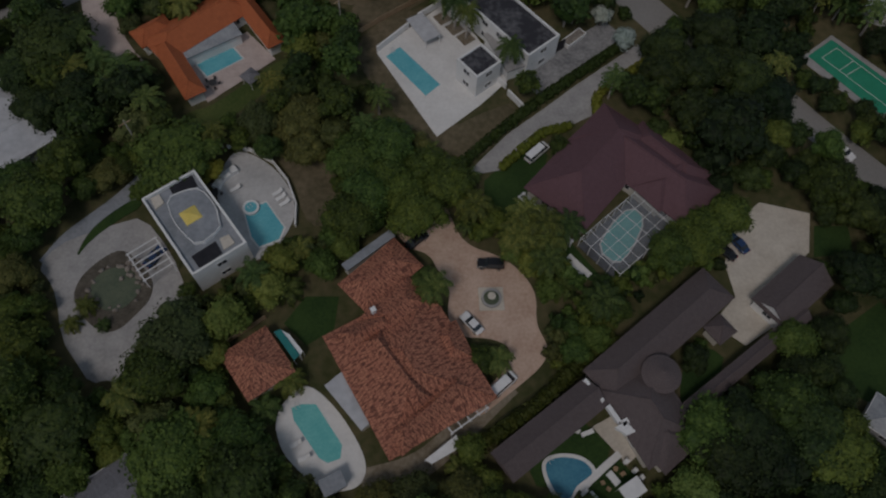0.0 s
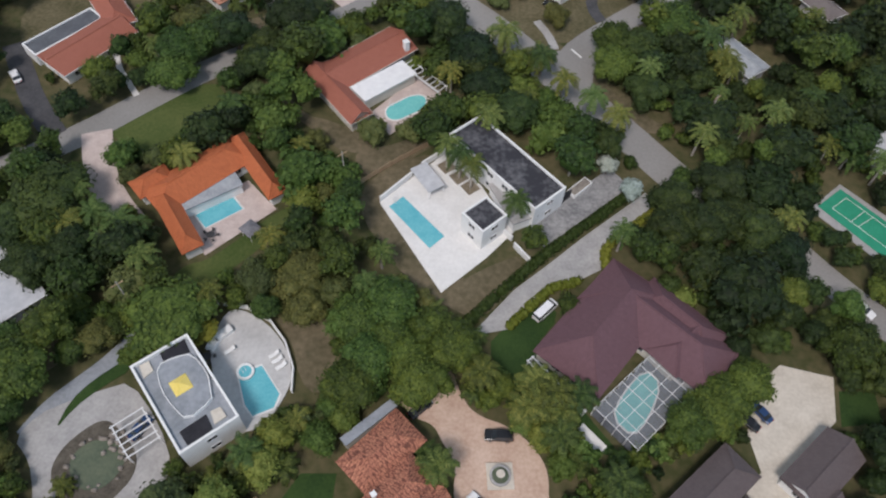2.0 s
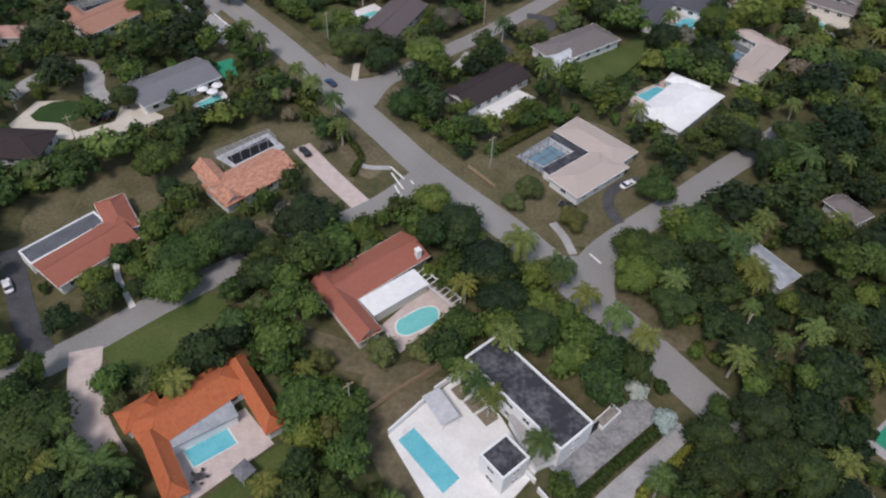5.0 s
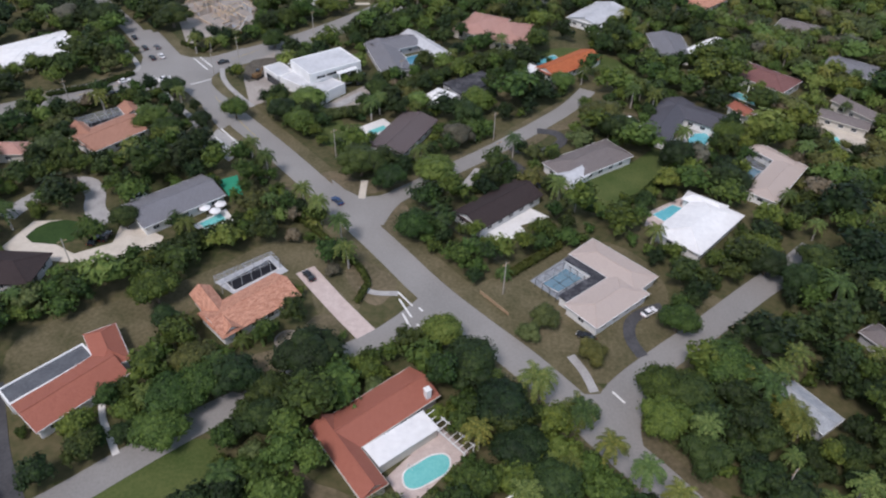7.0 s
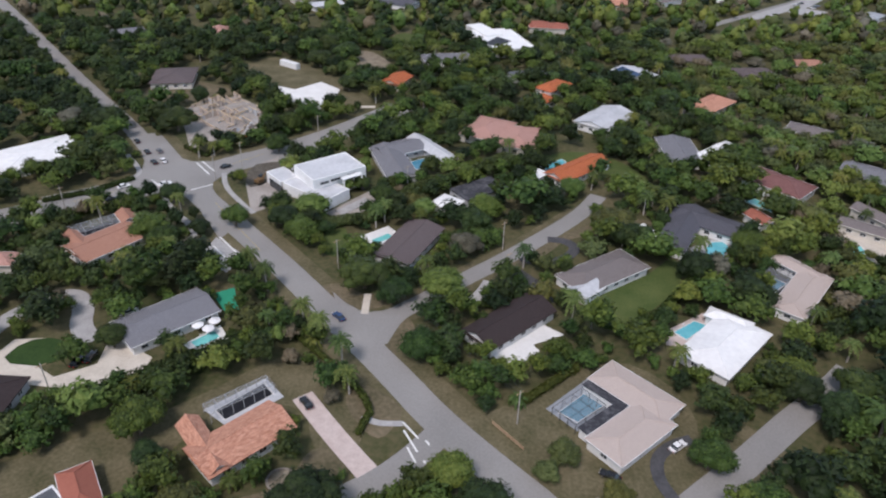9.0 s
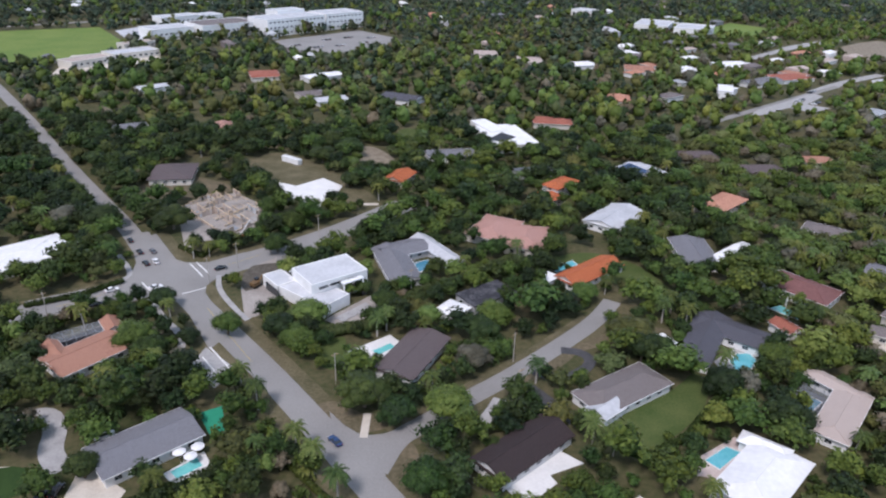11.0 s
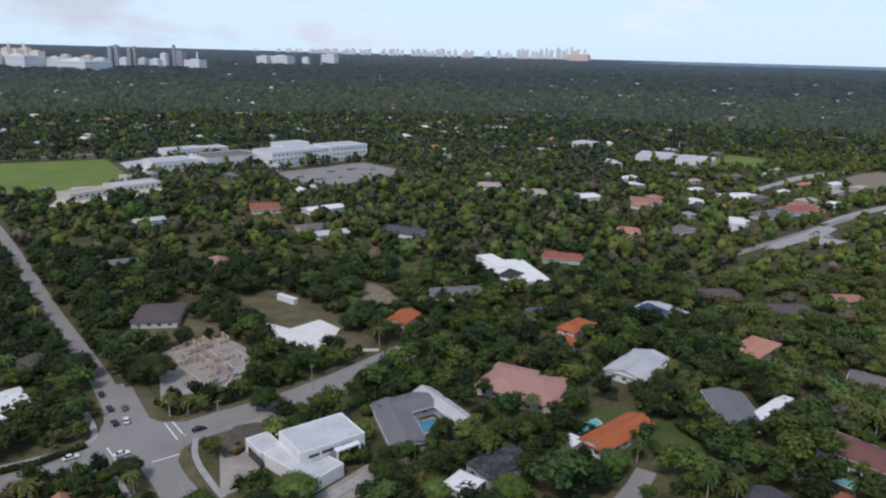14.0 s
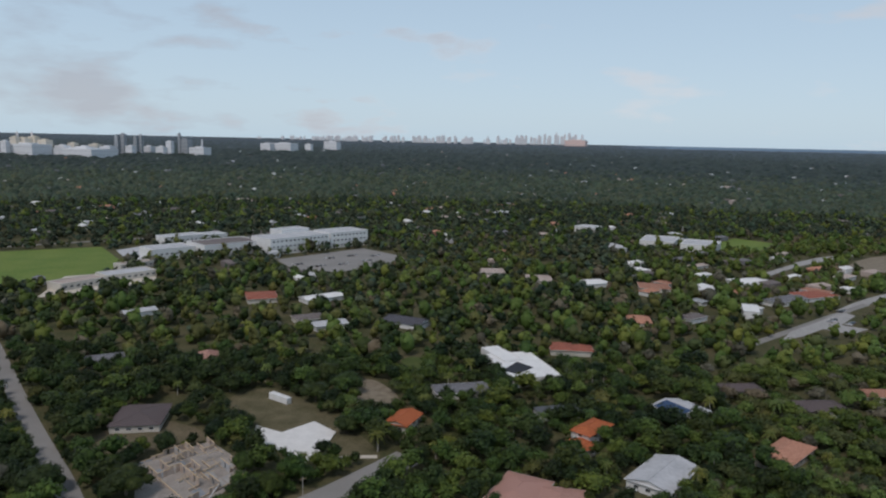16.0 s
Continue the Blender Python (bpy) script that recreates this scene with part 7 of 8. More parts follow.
plain_house("house with a white roof near a field", R_WHITE, WHITE, "hip", 3.2, 1.4, (232.8, 725.9, 32.5, 24.3, 19))
plain_house("house with a faded pink roof", R_PINK, OFFWHITE, "hip", 3.2, 1.8, (-135.7, 229.7, 9.7, 7.5, 4))
plain_house("house with a pale blue grey roof", R_METAL, GREYWALL, "hip", 3.2, 1.8, (71.9, 25.7, 8.8, 5.9, -39))
plain_house("house with pale grey roofs behind trees", R_LIGHTGREY, WHITE, "gable", 3.2, 1.4, (94.8, 114.5, 8.9, 7.2, 64))
plain_house("low house with pale grey roof at a street", R_GREY, WHITE, "gable", 3.2, 1.4, (148.2, 308.6, 17.0, 15.2, -39))
plain_house("house with a white gable roof", R_WHITE, WHITE, "gable", 3.2, 1.6, (181.4, 688.4, 25.5, 15.9, 77))
plain_house("house with a beige roof among trees", R_BEIGE, OFFWHITE, "hip", 3.2, 1.6, (51.2, 714.9, 27.1, 21.7, 89))
plain_house("house with a beige roof among trees", R_BEIGE, OFFWHITE, "hip", 3.2, 1.6, (12.6, 743.6, 23.6, 22.2, -86))


# ---------------------------------------------------------------- garden furniture and fences
def parasol(x, y, z=0.1):
    t = thing("parasol", x, y, "round white parasol on a pool terrace", "parasol", "parasols", z)
    g = Geo()
    g.tube((0, 0, 0), (0, 0, 2.5), 0.04, n=6)
    part("pole", g, FRAME, t)
    g = Geo()
    o = [(1.6 * math.cos(k * math.pi / 4), 1.6 * math.sin(k * math.pi / 4)) for k in range(8)]
    for a, b in zip(o, o[1:] + o[:1]):
        g.face([(*a, 2.2), (*b, 2.2), (0, 0, 2.75)])
    part("canopy", g, R_WHITE, t)
    return t


for x, y in [(-70.6, 204.1), (-66.9, 206.1), (-67.5, 202.9)]:
    parasol(x, y)


def table_set(x, y, z=0.1):
    t = thing("garden_table", x, y, "dark round garden table on paving", "table", "", z)
    g = Geo()
    g.tube((0, 0, 0.70), (0, 0, 0.75), 0.75, n=16)
    part("tabletop", g, DARKFRAME, t)
    g = Geo()
    g.tube((0, 0, 0), (0, 0, 0.7), 0.08, 0.06, n=8)
    part("leg", g, DARKFRAME, t)
    for k in range(5):
        a = 72 * k + 10
        c = thing("garden_chair", x + 1.25 * math.cos(radians(a)), y + 1.25 * math.sin(radians(a)), "dark garden chair round a table", "chair", "chairs round the table", z, a)
        g = Geo()
        g.box(0, 0, 0.40, 0.46, 0.5, 0.5)
        part("seat", g, DARKFRAME, c)
        g = Geo()
        g.box(0.23, 0, 0.46, 0.95, 0.05, 0.5)
        part("backrest", g, DARKFRAME, c)
        for u in (-0.2, 0.2):
            for v in (-0.2, 0.2):
                g = Geo()
                g.box(u, v, 0, 0.4, 0.04, 0.04)
                part("leg", g, DARKFRAME, c)


table_set(-42.7, 90.6)
table_set(-38.5, 65.5, 0.26)


def fence(pts, h, label, material=WOOD, gap=2.4):
    t = thing("fence", *pts[0], label, "fence")
    for a, b in zip(pts, pts[1:]):
        d = Vector(b) - Vector(a)
        n = max(1, int(d.length / gap))
        yaw = math.degrees(math.atan2(d.y, d.x))
        for k in range(n):
            p, q = Vector(a).lerp(Vector(b), k / n), Vector(a).lerp(Vector(b), (k + 1) / n)
            m = (p + q) / 2
            g = Geo(*pts[0])
            g.box(m.x, m.y, 0.1, h - 0.1, (q - p).length - 0.12, 0.05, yaw)
            part("panel", g, material, t)
            g = Geo(*pts[0])
            g.box(p.x, p.y, 0, h, 0.12, 0.12, yaw)
            part("post", g, material, t)


fence([(-17.9, 102.3), (-9.7, 109.3), (-0.5, 116.3)], 1.6, "weathered dark wooden fence between gardens")
fence([(3.7, 175.9), (10.2, 168.4)], 1.2, "low pale wooden fence by the verge")
fence([(-32.6, 37.6), (-26.5, 42.4)], 1.6, "wooden fence behind the guest house")
cx, cy = -36.5, 69.9
t = thing("terrace_bar", cx, cy, "white curved bar counter on a terrace", "counter")
q = [(-38.4, 66.8), (-37.7, 68.7), (-36.4, 70.1), (-35.4, 71.0)]
for a, b in zip(q, q[1:]):
    d = Vector(b) - Vector(a)
    g = Geo(cx, cy)
    g.box((a[0] + b[0]) / 2, (a[1] + b[1]) / 2, 0.2, 1.2, d.length + 0.1, 1.4, math.degrees(math.atan2(d.y, d.x)))
    part("counter", g, WHITE, t)

# ---------------------------------------------------------------- cars on the streets
for q in ((-132.4, 320.5, 125), (-124.7, 310.8, 129), (-118.7, 301.9, 132)):
    car(*q, "black", "sedan", "avenue", 0.06)
car(-115.8, 303.6, 125, "white", "sedan", "avenue", 0.06)
car(-120.3, 311.9, 126, "grey", "sedan", "avenue", 0.06)
car(-91.3, 300.2, 37, "black", "sedan", "cross street", 0.07)
car(-121.8, 281.6, 40, "white", "sedan", "cross street", 0.07)
car(-122.1, 271.8, 38, "black", "sedan", "cross street", 0.07)
car(-108.3, 284.6, 38, "white", "sedan", "cross street", 0.07)
car(-35.8, 211.9, 133, "blue", "sedan", "avenue", 0.06)
car(-221.3, 426.4, 118, "white", "sedan", "avenue", 0.06)
car(-46.7, 341.8, 40, "white", "sedan", "street", 0.07)
car(-17.7, 234.9, 38, "black", "suv", "drive", 0.07)


# ---------------------------------------------------------------- poles, wires
def pole(x, y, h, arm=0.0, yaw=0.0):
    t = thing("utility_pole", x, y, "grey wooden utility pole with a crossarm", "pole", "street poles")
    g = Geo(x, y)
    g.tube((x, y, 0), (x, y, h), 0.16, 0.11, 8)
    part("shaft", g, PALMBARK, t)
    g = Geo(x, y)
    g.box(x, y, h - 0.8, h - 0.65, 2.2, 0.14, yaw)
    part("crossarm", g, WOOD, t)
    return t


poles = [(-39.6, 235.7), (-92.0, 290.0), (-85.7, 302.1), (-132.6, 262.1), (-62.0, 330.3), (-96.2, 179.1), (9.8, 232.0), (9.2, 249.4), (-22.8, 286.6), (9.2, 176.1), (-53.0, 74.3), (-18.4, 104.1), (57.4, 122.3)]
for x, y in poles:
    pole(x, y, 10, 0, 40)
t = thing("power_line", *poles[0], "thin power cables between poles", "cable")
for k in (-0.9, 0.0, 0.9):
    a, b = poles[0], poles[9]
    for s in range(12):
        p, q = [(a[0] + (b[0] - a[0]) * u + k * 0.7, a[1] + (b[1] - a[1]) * u + k * 0.7, 9.6 - 4 * 1.2 * u * (1 - u)) for u in (s / 12, (s + 1) / 12)]
        if s == 0:
            g = Geo(*poles[0])
        g.tube(p, q, 0.025, n=4, cap=False)
    part("cable", g, DARKFRAME, t)

# ---------------------------------------------------------------- hedges
hedge([(4.7, 72.1), (11.5, 79.2), (20.4, 87.9), (28.3, 94.5), (39.2, 103.4)], 2.2, 2.0, "dark clipped hedge along a driveway", HEDGE, 2)
hedge([(13.0, 72.4), (16.5, 76.2), (21.2, 80.7), (27.2, 82.5)], 2.0, 1.5, "yellow green hedge beside a driveway", HEDGELIME, 3)
hedge([(31.5, 85.6), (32.4, 90.2), (36.5, 93.6), (43.6, 99.4)], 1.9, 1.5, "yellow green hedge beside a driveway", HEDGELIME, 4)
hedge([(-46.8, 204.9), (-34.2, 192.5), (-25.8, 182.7), (-23.5, 177.5), (-25.7, 170.4)], 1.7, 1.7, "clipped green hedge round a front garden", HEDGE, 5)
hedge([(-135.8, 256.1), (-123.0, 264.9), (-106.2, 271.7), (-99.7, 264.5), (-94.8, 257.7)], 1.8, 2.0, "clipped hedge along the street", HEDGE, 6)
hedge([(-143.7, 268.8), (-129.6, 277.1), (-120.7, 287.7)], 1.8, 2.0, "clipped hedge along the street", HEDGE, 7)
hedge([(-111.9, 316.3), (-101.2, 309.2), (-98.2, 320.7)], 2.0, 1.6, "green hedge at the building plot", HEDGE, 8)
hedge([(-93.9, 323.5), (-80.8, 337.2)], 2.0, 1.8, "green hedge at the building plot", HEDGE, 9)
hedge([(24.8, 194.5), (10.9, 182.0)], 2.0, 2.6, "tall hedge behind a beige house", HEDGE, 10)
hedge([(37.3, 209.0), (50.0, 217.9), (63.7, 235.4), (67.0, 242.2)], 2.2, 2.4, "tall clipped hedge between plots", HEDGE, 11)
hedge([(108.6, 259.1), (118.7, 247.2), (129.5, 236.2)], 2.4, 2.4, "tall clipped hedge between plots", HEDGE, 12)
hedge([(-48.4, 258.3), (-32.5, 263.7), (-20.9, 285.0), (-3.0, 297.3), (13.1, 314.7)], 3.6, 3.8, "tall ragged olive hedge between plots", LEAFOLIVE, 13)
hedge([(-107.3, 165.4), (-88.5, 177.3), (-71.5, 189.3), (-52.8, 203.8)], 3.4, 4.0, "tall ragged hedge between plots", LEAFDARK, 14)
hedge([(8.1, 21.7), (17.8, 28.6), (23.6, 34.5), (30.4, 39.7)], 2.6, 3.0, "leafy green hedge along a wall", HEDGE, 15)

# ---------------------------------------------------------------- school and far buildings
def block(cx, cy, L, W, yaw, h, label, storeys=3, name="school_building", material=WHITE, roof=R_LIGHTGREY):
    t = thing(name, cx, cy, label, "building")
    HARD.append(rect(cx, cy, L, W, yaw))
    g = Geo(cx, cy)
    g.box(cx, cy, 0, h, L, W, yaw)
    part("wall", g, material, t)
    g = Geo(cx, cy)
    g.ring(rect(cx, cy, L + .3, W + .3, yaw), rect(cx, cy, L - 1, W - 1, yaw), h - 0.3, h + 0.7)
    part("parapet", g, material, t)
    g = Geo(cx, cy)
    g.box(cx, cy, h - .1, h + .1, L - 1, W - 1, yaw)
    part("roof", g, roof, t)
    c, s = math.cos(radians(yaw)), math.sin(radians(yaw))
    for f in range(storeys):
        z = (f + 0.55) * h / storeys
        n = int(L / 5)
        for e in (-1, 1):
            for k in range(n):
                u = (k - (n - 1) / 2) * 5
                x, y = cx + u * c - e * (W / 2 + 0.03) * s, cy + u * s + e * (W / 2 + 0.03) * c
                f_, p_ = window_meshes(2.6, 1.7, FRAME)
                ob = part("window", f_, None, t)
                ob.matrix_basis = pose(x - cx, y - cy, z, 0, 0, yaw + (0 if e < 0 else 180))
                part("pane", p_, None, ob)
    return t


block(-192.7, 848.4, 72.1, 34.9, 49, 16, "white three storey school building with window rows")
block(-149.5, 898.1, 49.2, 34.3, 45, 16, "white three storey school wing with window rows")
block(-201.2, 877.7, 35.5, 21.4, 50, 19, "white upper school block behind the front wing", 1)
block(-254.0, 821.7, 60.0, 39.5, 46, 12, "white school hall with a grey flat roof", 1, roof=R_WARM)
block(-297.7, 789.2, 42.1, 29.2, 47, 10, "white low school building", 1)
block(-321.4, 878.6, 44.3, 22.4, 50, 9, "white low school building", 1)
block(-296.0, 905.8, 25.1, 22.5, 47, 8, "white low school building", 1)
block(256.2, 928.1, 47.3, 37.9, 65, 8, "white low school building with flat roof", 1)
block(218.5, 961.3, 55.1, 38.0, 68, 7, "white low school building with flat roof", 1)
block(154.6, 1074.4, 29.7, 25.8, -37, 7, "white low hall among trees", 1)
block(-308.4, 647.1, 36.5, 18.8, 60, 5, "low pale shop building", 1, material=OFFWHITE, roof=R_BEIGE)
block(-288.4, 685.3, 40.7, 21.3, 50, 5, "low pale shop building", 1, material=OFFWHITE, roof=R_LIGHTGREY)
block(-302.4, 728.0, 30.4, 12.2, 55, 5, "low pale shop building", 1, material=OFFWHITE, roof=R_BEIGE)
patch("car_park", [(-192.6, 790.2), (-120.8, 876.4), (-76.2, 829.7), (-64.7, 795.9), (-121.5, 733.4), (-164.3, 740.1)], 0.05, ASPHALT, "grey school car park", "car park")
patch("car_park", [(-314.6, 604.1), (-257.2, 672.0), (-282.8, 722.7), (-339.0, 683.0)], 0.05, CREAM, "pale paved yard by the field", "car park")
ribbon("road", [(150.6, 527.8), (197.0, 570.1), (242.1, 611.6), (293.7, 657.9)], 5.6, 0.05, ASPHALT, "grey street between distant gardens")
patch("sports_court", [(-364.1, 820.6), (-346.6, 863.1), (-310.3, 782.9), (-323.6, 762.5)], 0.05, R_LIGHTGREY, "pale blue grey sports courts", "court")
ribbon("road", [(-488.0, 820.7), (-358.3, 922.7)], 8, 0.05, ASPHALT, "street behind the sports field")
ribbon("road", [(326.7, 843.8), (377.2, 890.9), (429.6, 921.8)], 10, 0.05, CONCRETE, "pale street among trees")
patch("car_park", [(181.3, 545.7), (197.2, 569.1), (227.1, 596.2), (261.3, 630.4), (264, 618), (240, 590), (252.3, 580.3), (233.3, 565.7), (222, 578), (200, 558)], 0.075, CONCRETE, "pale paved yard among gardens", "car park")
ribbon("road", [(263.6, 771.9), (318.2, 832.7), (360.7, 869.5), (410.7, 910.5)], 9, 0.05, CONCRETE, "pale street among trees far off")
patch("lawn", [(361.4, 821.0), (411.6, 887.2), (478.4, 932.8), (440, 830), (403.6, 797.4), (362.0, 778.0)], 0.04, SOIL, "tan bare field", "lawn", 1)
ribbon("road", [(261.3, 630.4), (304.0, 673.2), (357.3, 713.7)], 9, 0.055, CONCRETE, "pale street between gardens")
for x, y, L, W, a, roof, e in ((191.0, 615.4, 14, 10, 40, R_WHITE, 4.5), (240, 722, 23, 10, 35, R_WHITE, 3.4), (271.3, 690, 22, 14, -50, R_CLAY, 3.4), (199.4, 749.7, 19, 9, 35, R_WHITE, 3.6), (133.4, 672, 16, 10, 40, R_SALMON, 3.4), (154.3, 708, 15, 9, -50, R_CLAY, 3.4), (280.8, 754, 17, 9, 40, R_WHITE, 3.4), (161.3, 640, 11, 9, -50, R_METAL, 3.4), (272, 560, 18, 12, 40, R_METAL, 3.4), (141.3, 590, 20, 12, 38, R_WARM, 3.4), (212, 800, 22, 10, 40, R_BEIGE, 3.4), (150, 770, 18, 10, -48, R_WHITE, 3.4), (330, 760, 24, 12, 42, R_BEIGE, 3.4), (305, 700, 18, 10, -46, R_WHITE, 3.4)):
    wing(house(x, y, "low house among sunny gardens"), x, y, L, W, a, e, 1.4, "hip", roof, WHITE, windows=0)
for k, q in enumerate(((-169.1, 761.2), (-146.6, 756.1), (-127.6, 769.6), (-108.8, 790.3), (-146.9, 799.9), (-127.2, 818.7), (-104.7, 823.6), (235.6, 596.7), (244.4, 589.6), (257.2, 626.7))):
    for j in range(3):
        car(q[0] + 3 * j, q[1] + 3 * j, 135, ("white", "black", "grey", "silver")[(k + j) % 4], "sedan", "car park", 0.07)


# ---------------------------------------------------------------- chosen trees and palms
for x, y in [(-32.1, 193.3), (-38.8, 201.3), (-44.1, 207.0)]:
    palm("royal", x, y, 1.0)
for x, y in [(-63.6, 229.9), (-57.6, 223.3)]:
    palm("royal", x, y, 1.0)
for x, y in [(22.1, 135.2), (26.3, 127.6), (32.1, 122.9), (36.6, 117.6), (26.9, 108.2)]:
    palm("royal", x, y, 1.05)
for x, y in [(-50.8, 106.3), (-54.9, 89.2), (-63.4, 91.0), (-44.1, 120.8), (-0.3, 46.5), (7.2, 62.5), (13.8, 56.4), (17.0, 55.5), (19.7, 52.5), (22.5, 58.6)]:
    palm("coconut", x, y, 1.0)
for x, y in [(-1.8, 49.4), (11.4, 35.7), (-20.9, 31.4), (-24.8, 26.8), (-20.6, 12.8), (-26.8, 15.9), (8.0, 64.0), (14.0, 59.6), (-7.2, 64.8)]:
    palm("low", x, y, 1.1)
for x, y in [(-49.0, 156.6), (3.2, 248.5), (9.5, 182.4), (-44.5, 158.5), (92.6, 176.3), (65.1, 144.3), (-91.7, 218.1), (-44.6, 121.5), (-40.0, 200.7)]:
    palm("low", x, y, 1.0)
for x, y in [(117.7, 315.1), (123.4, 318.9), (124.8, 313.7), (131.6, 321.3), (119.7, 323.8), (137.6, 325.4)]:
    palm("royal", x, y, 0.9)
CHOSEN = []
for kind, x, y, r in (
    ("lime", -52.9, 265.0, 7.2), ("dense", -30.6, 226.0, 7.4), ("lime", -8.7, 222.3, 7.2), ("dry", -2.4, 245.5, 5.6), ("lime", 3.8, 268.8, 6.2),
    ("olive", 45.5, 261.3, 8.2), ("broad", -100.0, 249.5, 6.6), ("dense", -100.7, 272.0, 4.6), ("dense", -120.5, 333.4, 8.4), ("dense", -147.5, 330.9, 8.6),
    ("dry", -163.6, 333.9, 6.6), ("dense", 55.5, 102.5, 6.0), ("broad", 49.5, 105.5, 3.4), ("broad", -30.6, 277.0, 4.6), ("lime", -16.2, 266.7, 4.8), ("dense", 64.7, 236.7, 6.2), ("broad", 84.6, 251.2, 5.6), ("lime", 34.6, 285.9, 5.2),
    ("dense", 0.2, 258.9, 6.0), ("broad", -71.8, 168.9, 6.2), ("olive", -57.0, 147.7, 6.2), ("dense", -32.8, 149.0, 7.6), ("dense", -46.2, 143.3, 5.6), ("lime", -5.0, 158.3, 5.6),
    ("dense", 0.9, 149.2, 7.6), ("broad", -13.2, 197.4, 5.6), ("olive", 18.2, 165.9, 4.0), ("broad", 48.3, 165.3, 5.2), ("dense", 76.7, 224.0, 6.4), ("lime", 75.2, 191.6, 6.4),
    ("broad", 55.0, 150.4, 7.0), ("dry", -44.6, 193.5, 2.4), ("dry", -32.6, 180.9, 2.2), ("dense", -73.0, 95.5, 8.4), ("olive", -24.0, 80.5, 6.2), ("olive", -31.5, 79.5, 4.6),
    ("dense", 75.5, 62.5, 4.6), ("dense", 60.5, 75.0, 4.2), ("dense", 75.5, 186.5, 5.2), ("dense", 80.5, 179.5, 5.6), ("dense", 88.0, 187.0, 6.0),
):
    tree(kind, x, y, r / SPECIES[kind][0])
    CHOSEN.append((x, y, r))
for x, y, q in ((15.2, 144.2, 1.3), (22.6, 136.4, 1.25), (61.2, 143.0, 1.35), (88.4, 175.2, 1.3), (64.5, 149.8, 1.1)):
    palm("coconut", x, y, q)
    CHOSEN.append((x, y, 5.5))
PLACED = len(CHOSEN)
for kind, s, pts in (
    ("dense", 1.6, [(-0.3, 152.6), (5.5, 146.9), (11.3, 141.2), (16.1, 135.6), (7.2, 138.2)]),
    ("dense", 1.4, [(-4.1, 149.5), (8.4, 136.4), (10.4, 128.0), (15.6, 121.1)]),
    ("dense", 1.2, [(-32.6, 142.8), (-38.4, 133.5), (-38.8, 140.5)]),
    ("broad", 1.1, [(-53.7, 141.2), (-58.3, 138.2), (-57.8, 130.1), (-45.1, 138.7)]),
    ("dense", 0.95, [(-66.6, 160.0), (-55.0, 145.7)]),
    ("lime", 1.2, [(-8.7, 220.8), (-4.2, 157.8), (-10.5, 223.7)]),
    ("broad", 1.1, [(-28.4, 222.6), (-53.2, 251.3), (-21.6, 220.0)]),
    ("dense", 1.1, [(46.6, 252.5), (51.5, 254.7), (-89.2, 196.9)]),
    ("olive", 1.0, [(-29.0, 77.3), (-25.3, 79.8), (-21.2, 78.7), (-32.8, 76.0), (-27.6, 82.2), (-18.0, 77.6), (-22.6, 74.0)]),
    ("broad", 1.0, [(-12.6, 72.0), (-7.5, 68.7), (-11.1, 64.3), (-4.5, 64.5), (-0.8, 70.0), (3.1, 66.8), (-7.8, 74.4), (-2.5, 60.4), (-13.6, 60.1)]),
    ("dense", 1.15, [(-72.5, 89.7), (-65.9, 84.7), (-71.8, 80.9), (-72.0, 95.0), (-77.6, 89.5), (-66.3, 93.9)]),
    ("silver", 1.0, [(38.3, 102.7), (34.5, 108.8)]),
    ("dense", 1.2, [(45.6, 98.7), (51.6, 101.3), (56.4, 94.5), (51.2, 93.0), (60.1, 91.2), (45.1, 92.1), (64.6, 87.4)]),
    ("yellow", 0.9, [(-39.0, 69.2)]),
    ("dense", 1.35, [(47.8, 24.1), (57.8, 23.5), (44.6, 20.1), (51.2, 20.2)]),
    ("broad", 1.2, [(54.7, 28.3), (61.1, 20.4), (42.8, 24.0)]),
    ("lime", 1.0, [(58.8, 38.9), (-26.3, 46.7)]),
    ("lime", 0.9, [(-14.2, 73.0), (-10.8, 74.9), (-15.5, 70.8), (64.2, 79.3)]),
    ("dense", 1.25, [(45.0, 142.7), (44.8, 129.3)]),
    ("broad", 1.1, [(39.1, 136.8), (39.9, 145.4)]),
    ("olive", 0.8, [(14.2, 161.3), (46.3, 166.4), (27.5, 155.5)]),
    ("broad", 0.85, [(44.2, 56.1), (48.2, 59.3), (51.9, 61.3), (40.8, 54.0)]),
    ("broad", 1.0, [(-117.0, 330.1), (-123.6, 338.6), (-86.5, 351.4), (-74.0, 336.8), (-75.0, 315.9), (-69.7, 347.2)]),
    ("dense", 1.05, [(-55.8, 263.4), (-59.9, 257.6)]),
    ("dense", 0.8, [(-85.2, 251.6), (-38.8, 286.3)]),
    ("broad", 1.0, [(-92.9, 243.3), (-75.7, 257.8), (-145.2, 318.8), (-136.8, 310.2)]),
    ("silver", 0.9, [(-158.9, 310.5), (-187.2, 347.2), (73.6, 311.2)]),
    ("yellow", 1.1, [(177.1, 554.2)]),
    ("dense", 1.5, [(-77.2, 421.8), (-64.9, 432.5), (-75.9, 445.9)]),
    ("dense", 1.1, [(-106.2, 378.6), (-121.7, 366.6), (-57.9, 387.4)]),
):
    for x, y in pts:
        if any(math.hypot(x - a, y - b) < 0.55 * (r + s * SPECIES[kind][0]) for a, b, r in CHOSEN[:PLACED]):
            continue
        tree(kind, x, y, s * random.uniform(0.9, 1.1))
        CHOSEN.append((x, y, SPECIES[kind][0] * s))


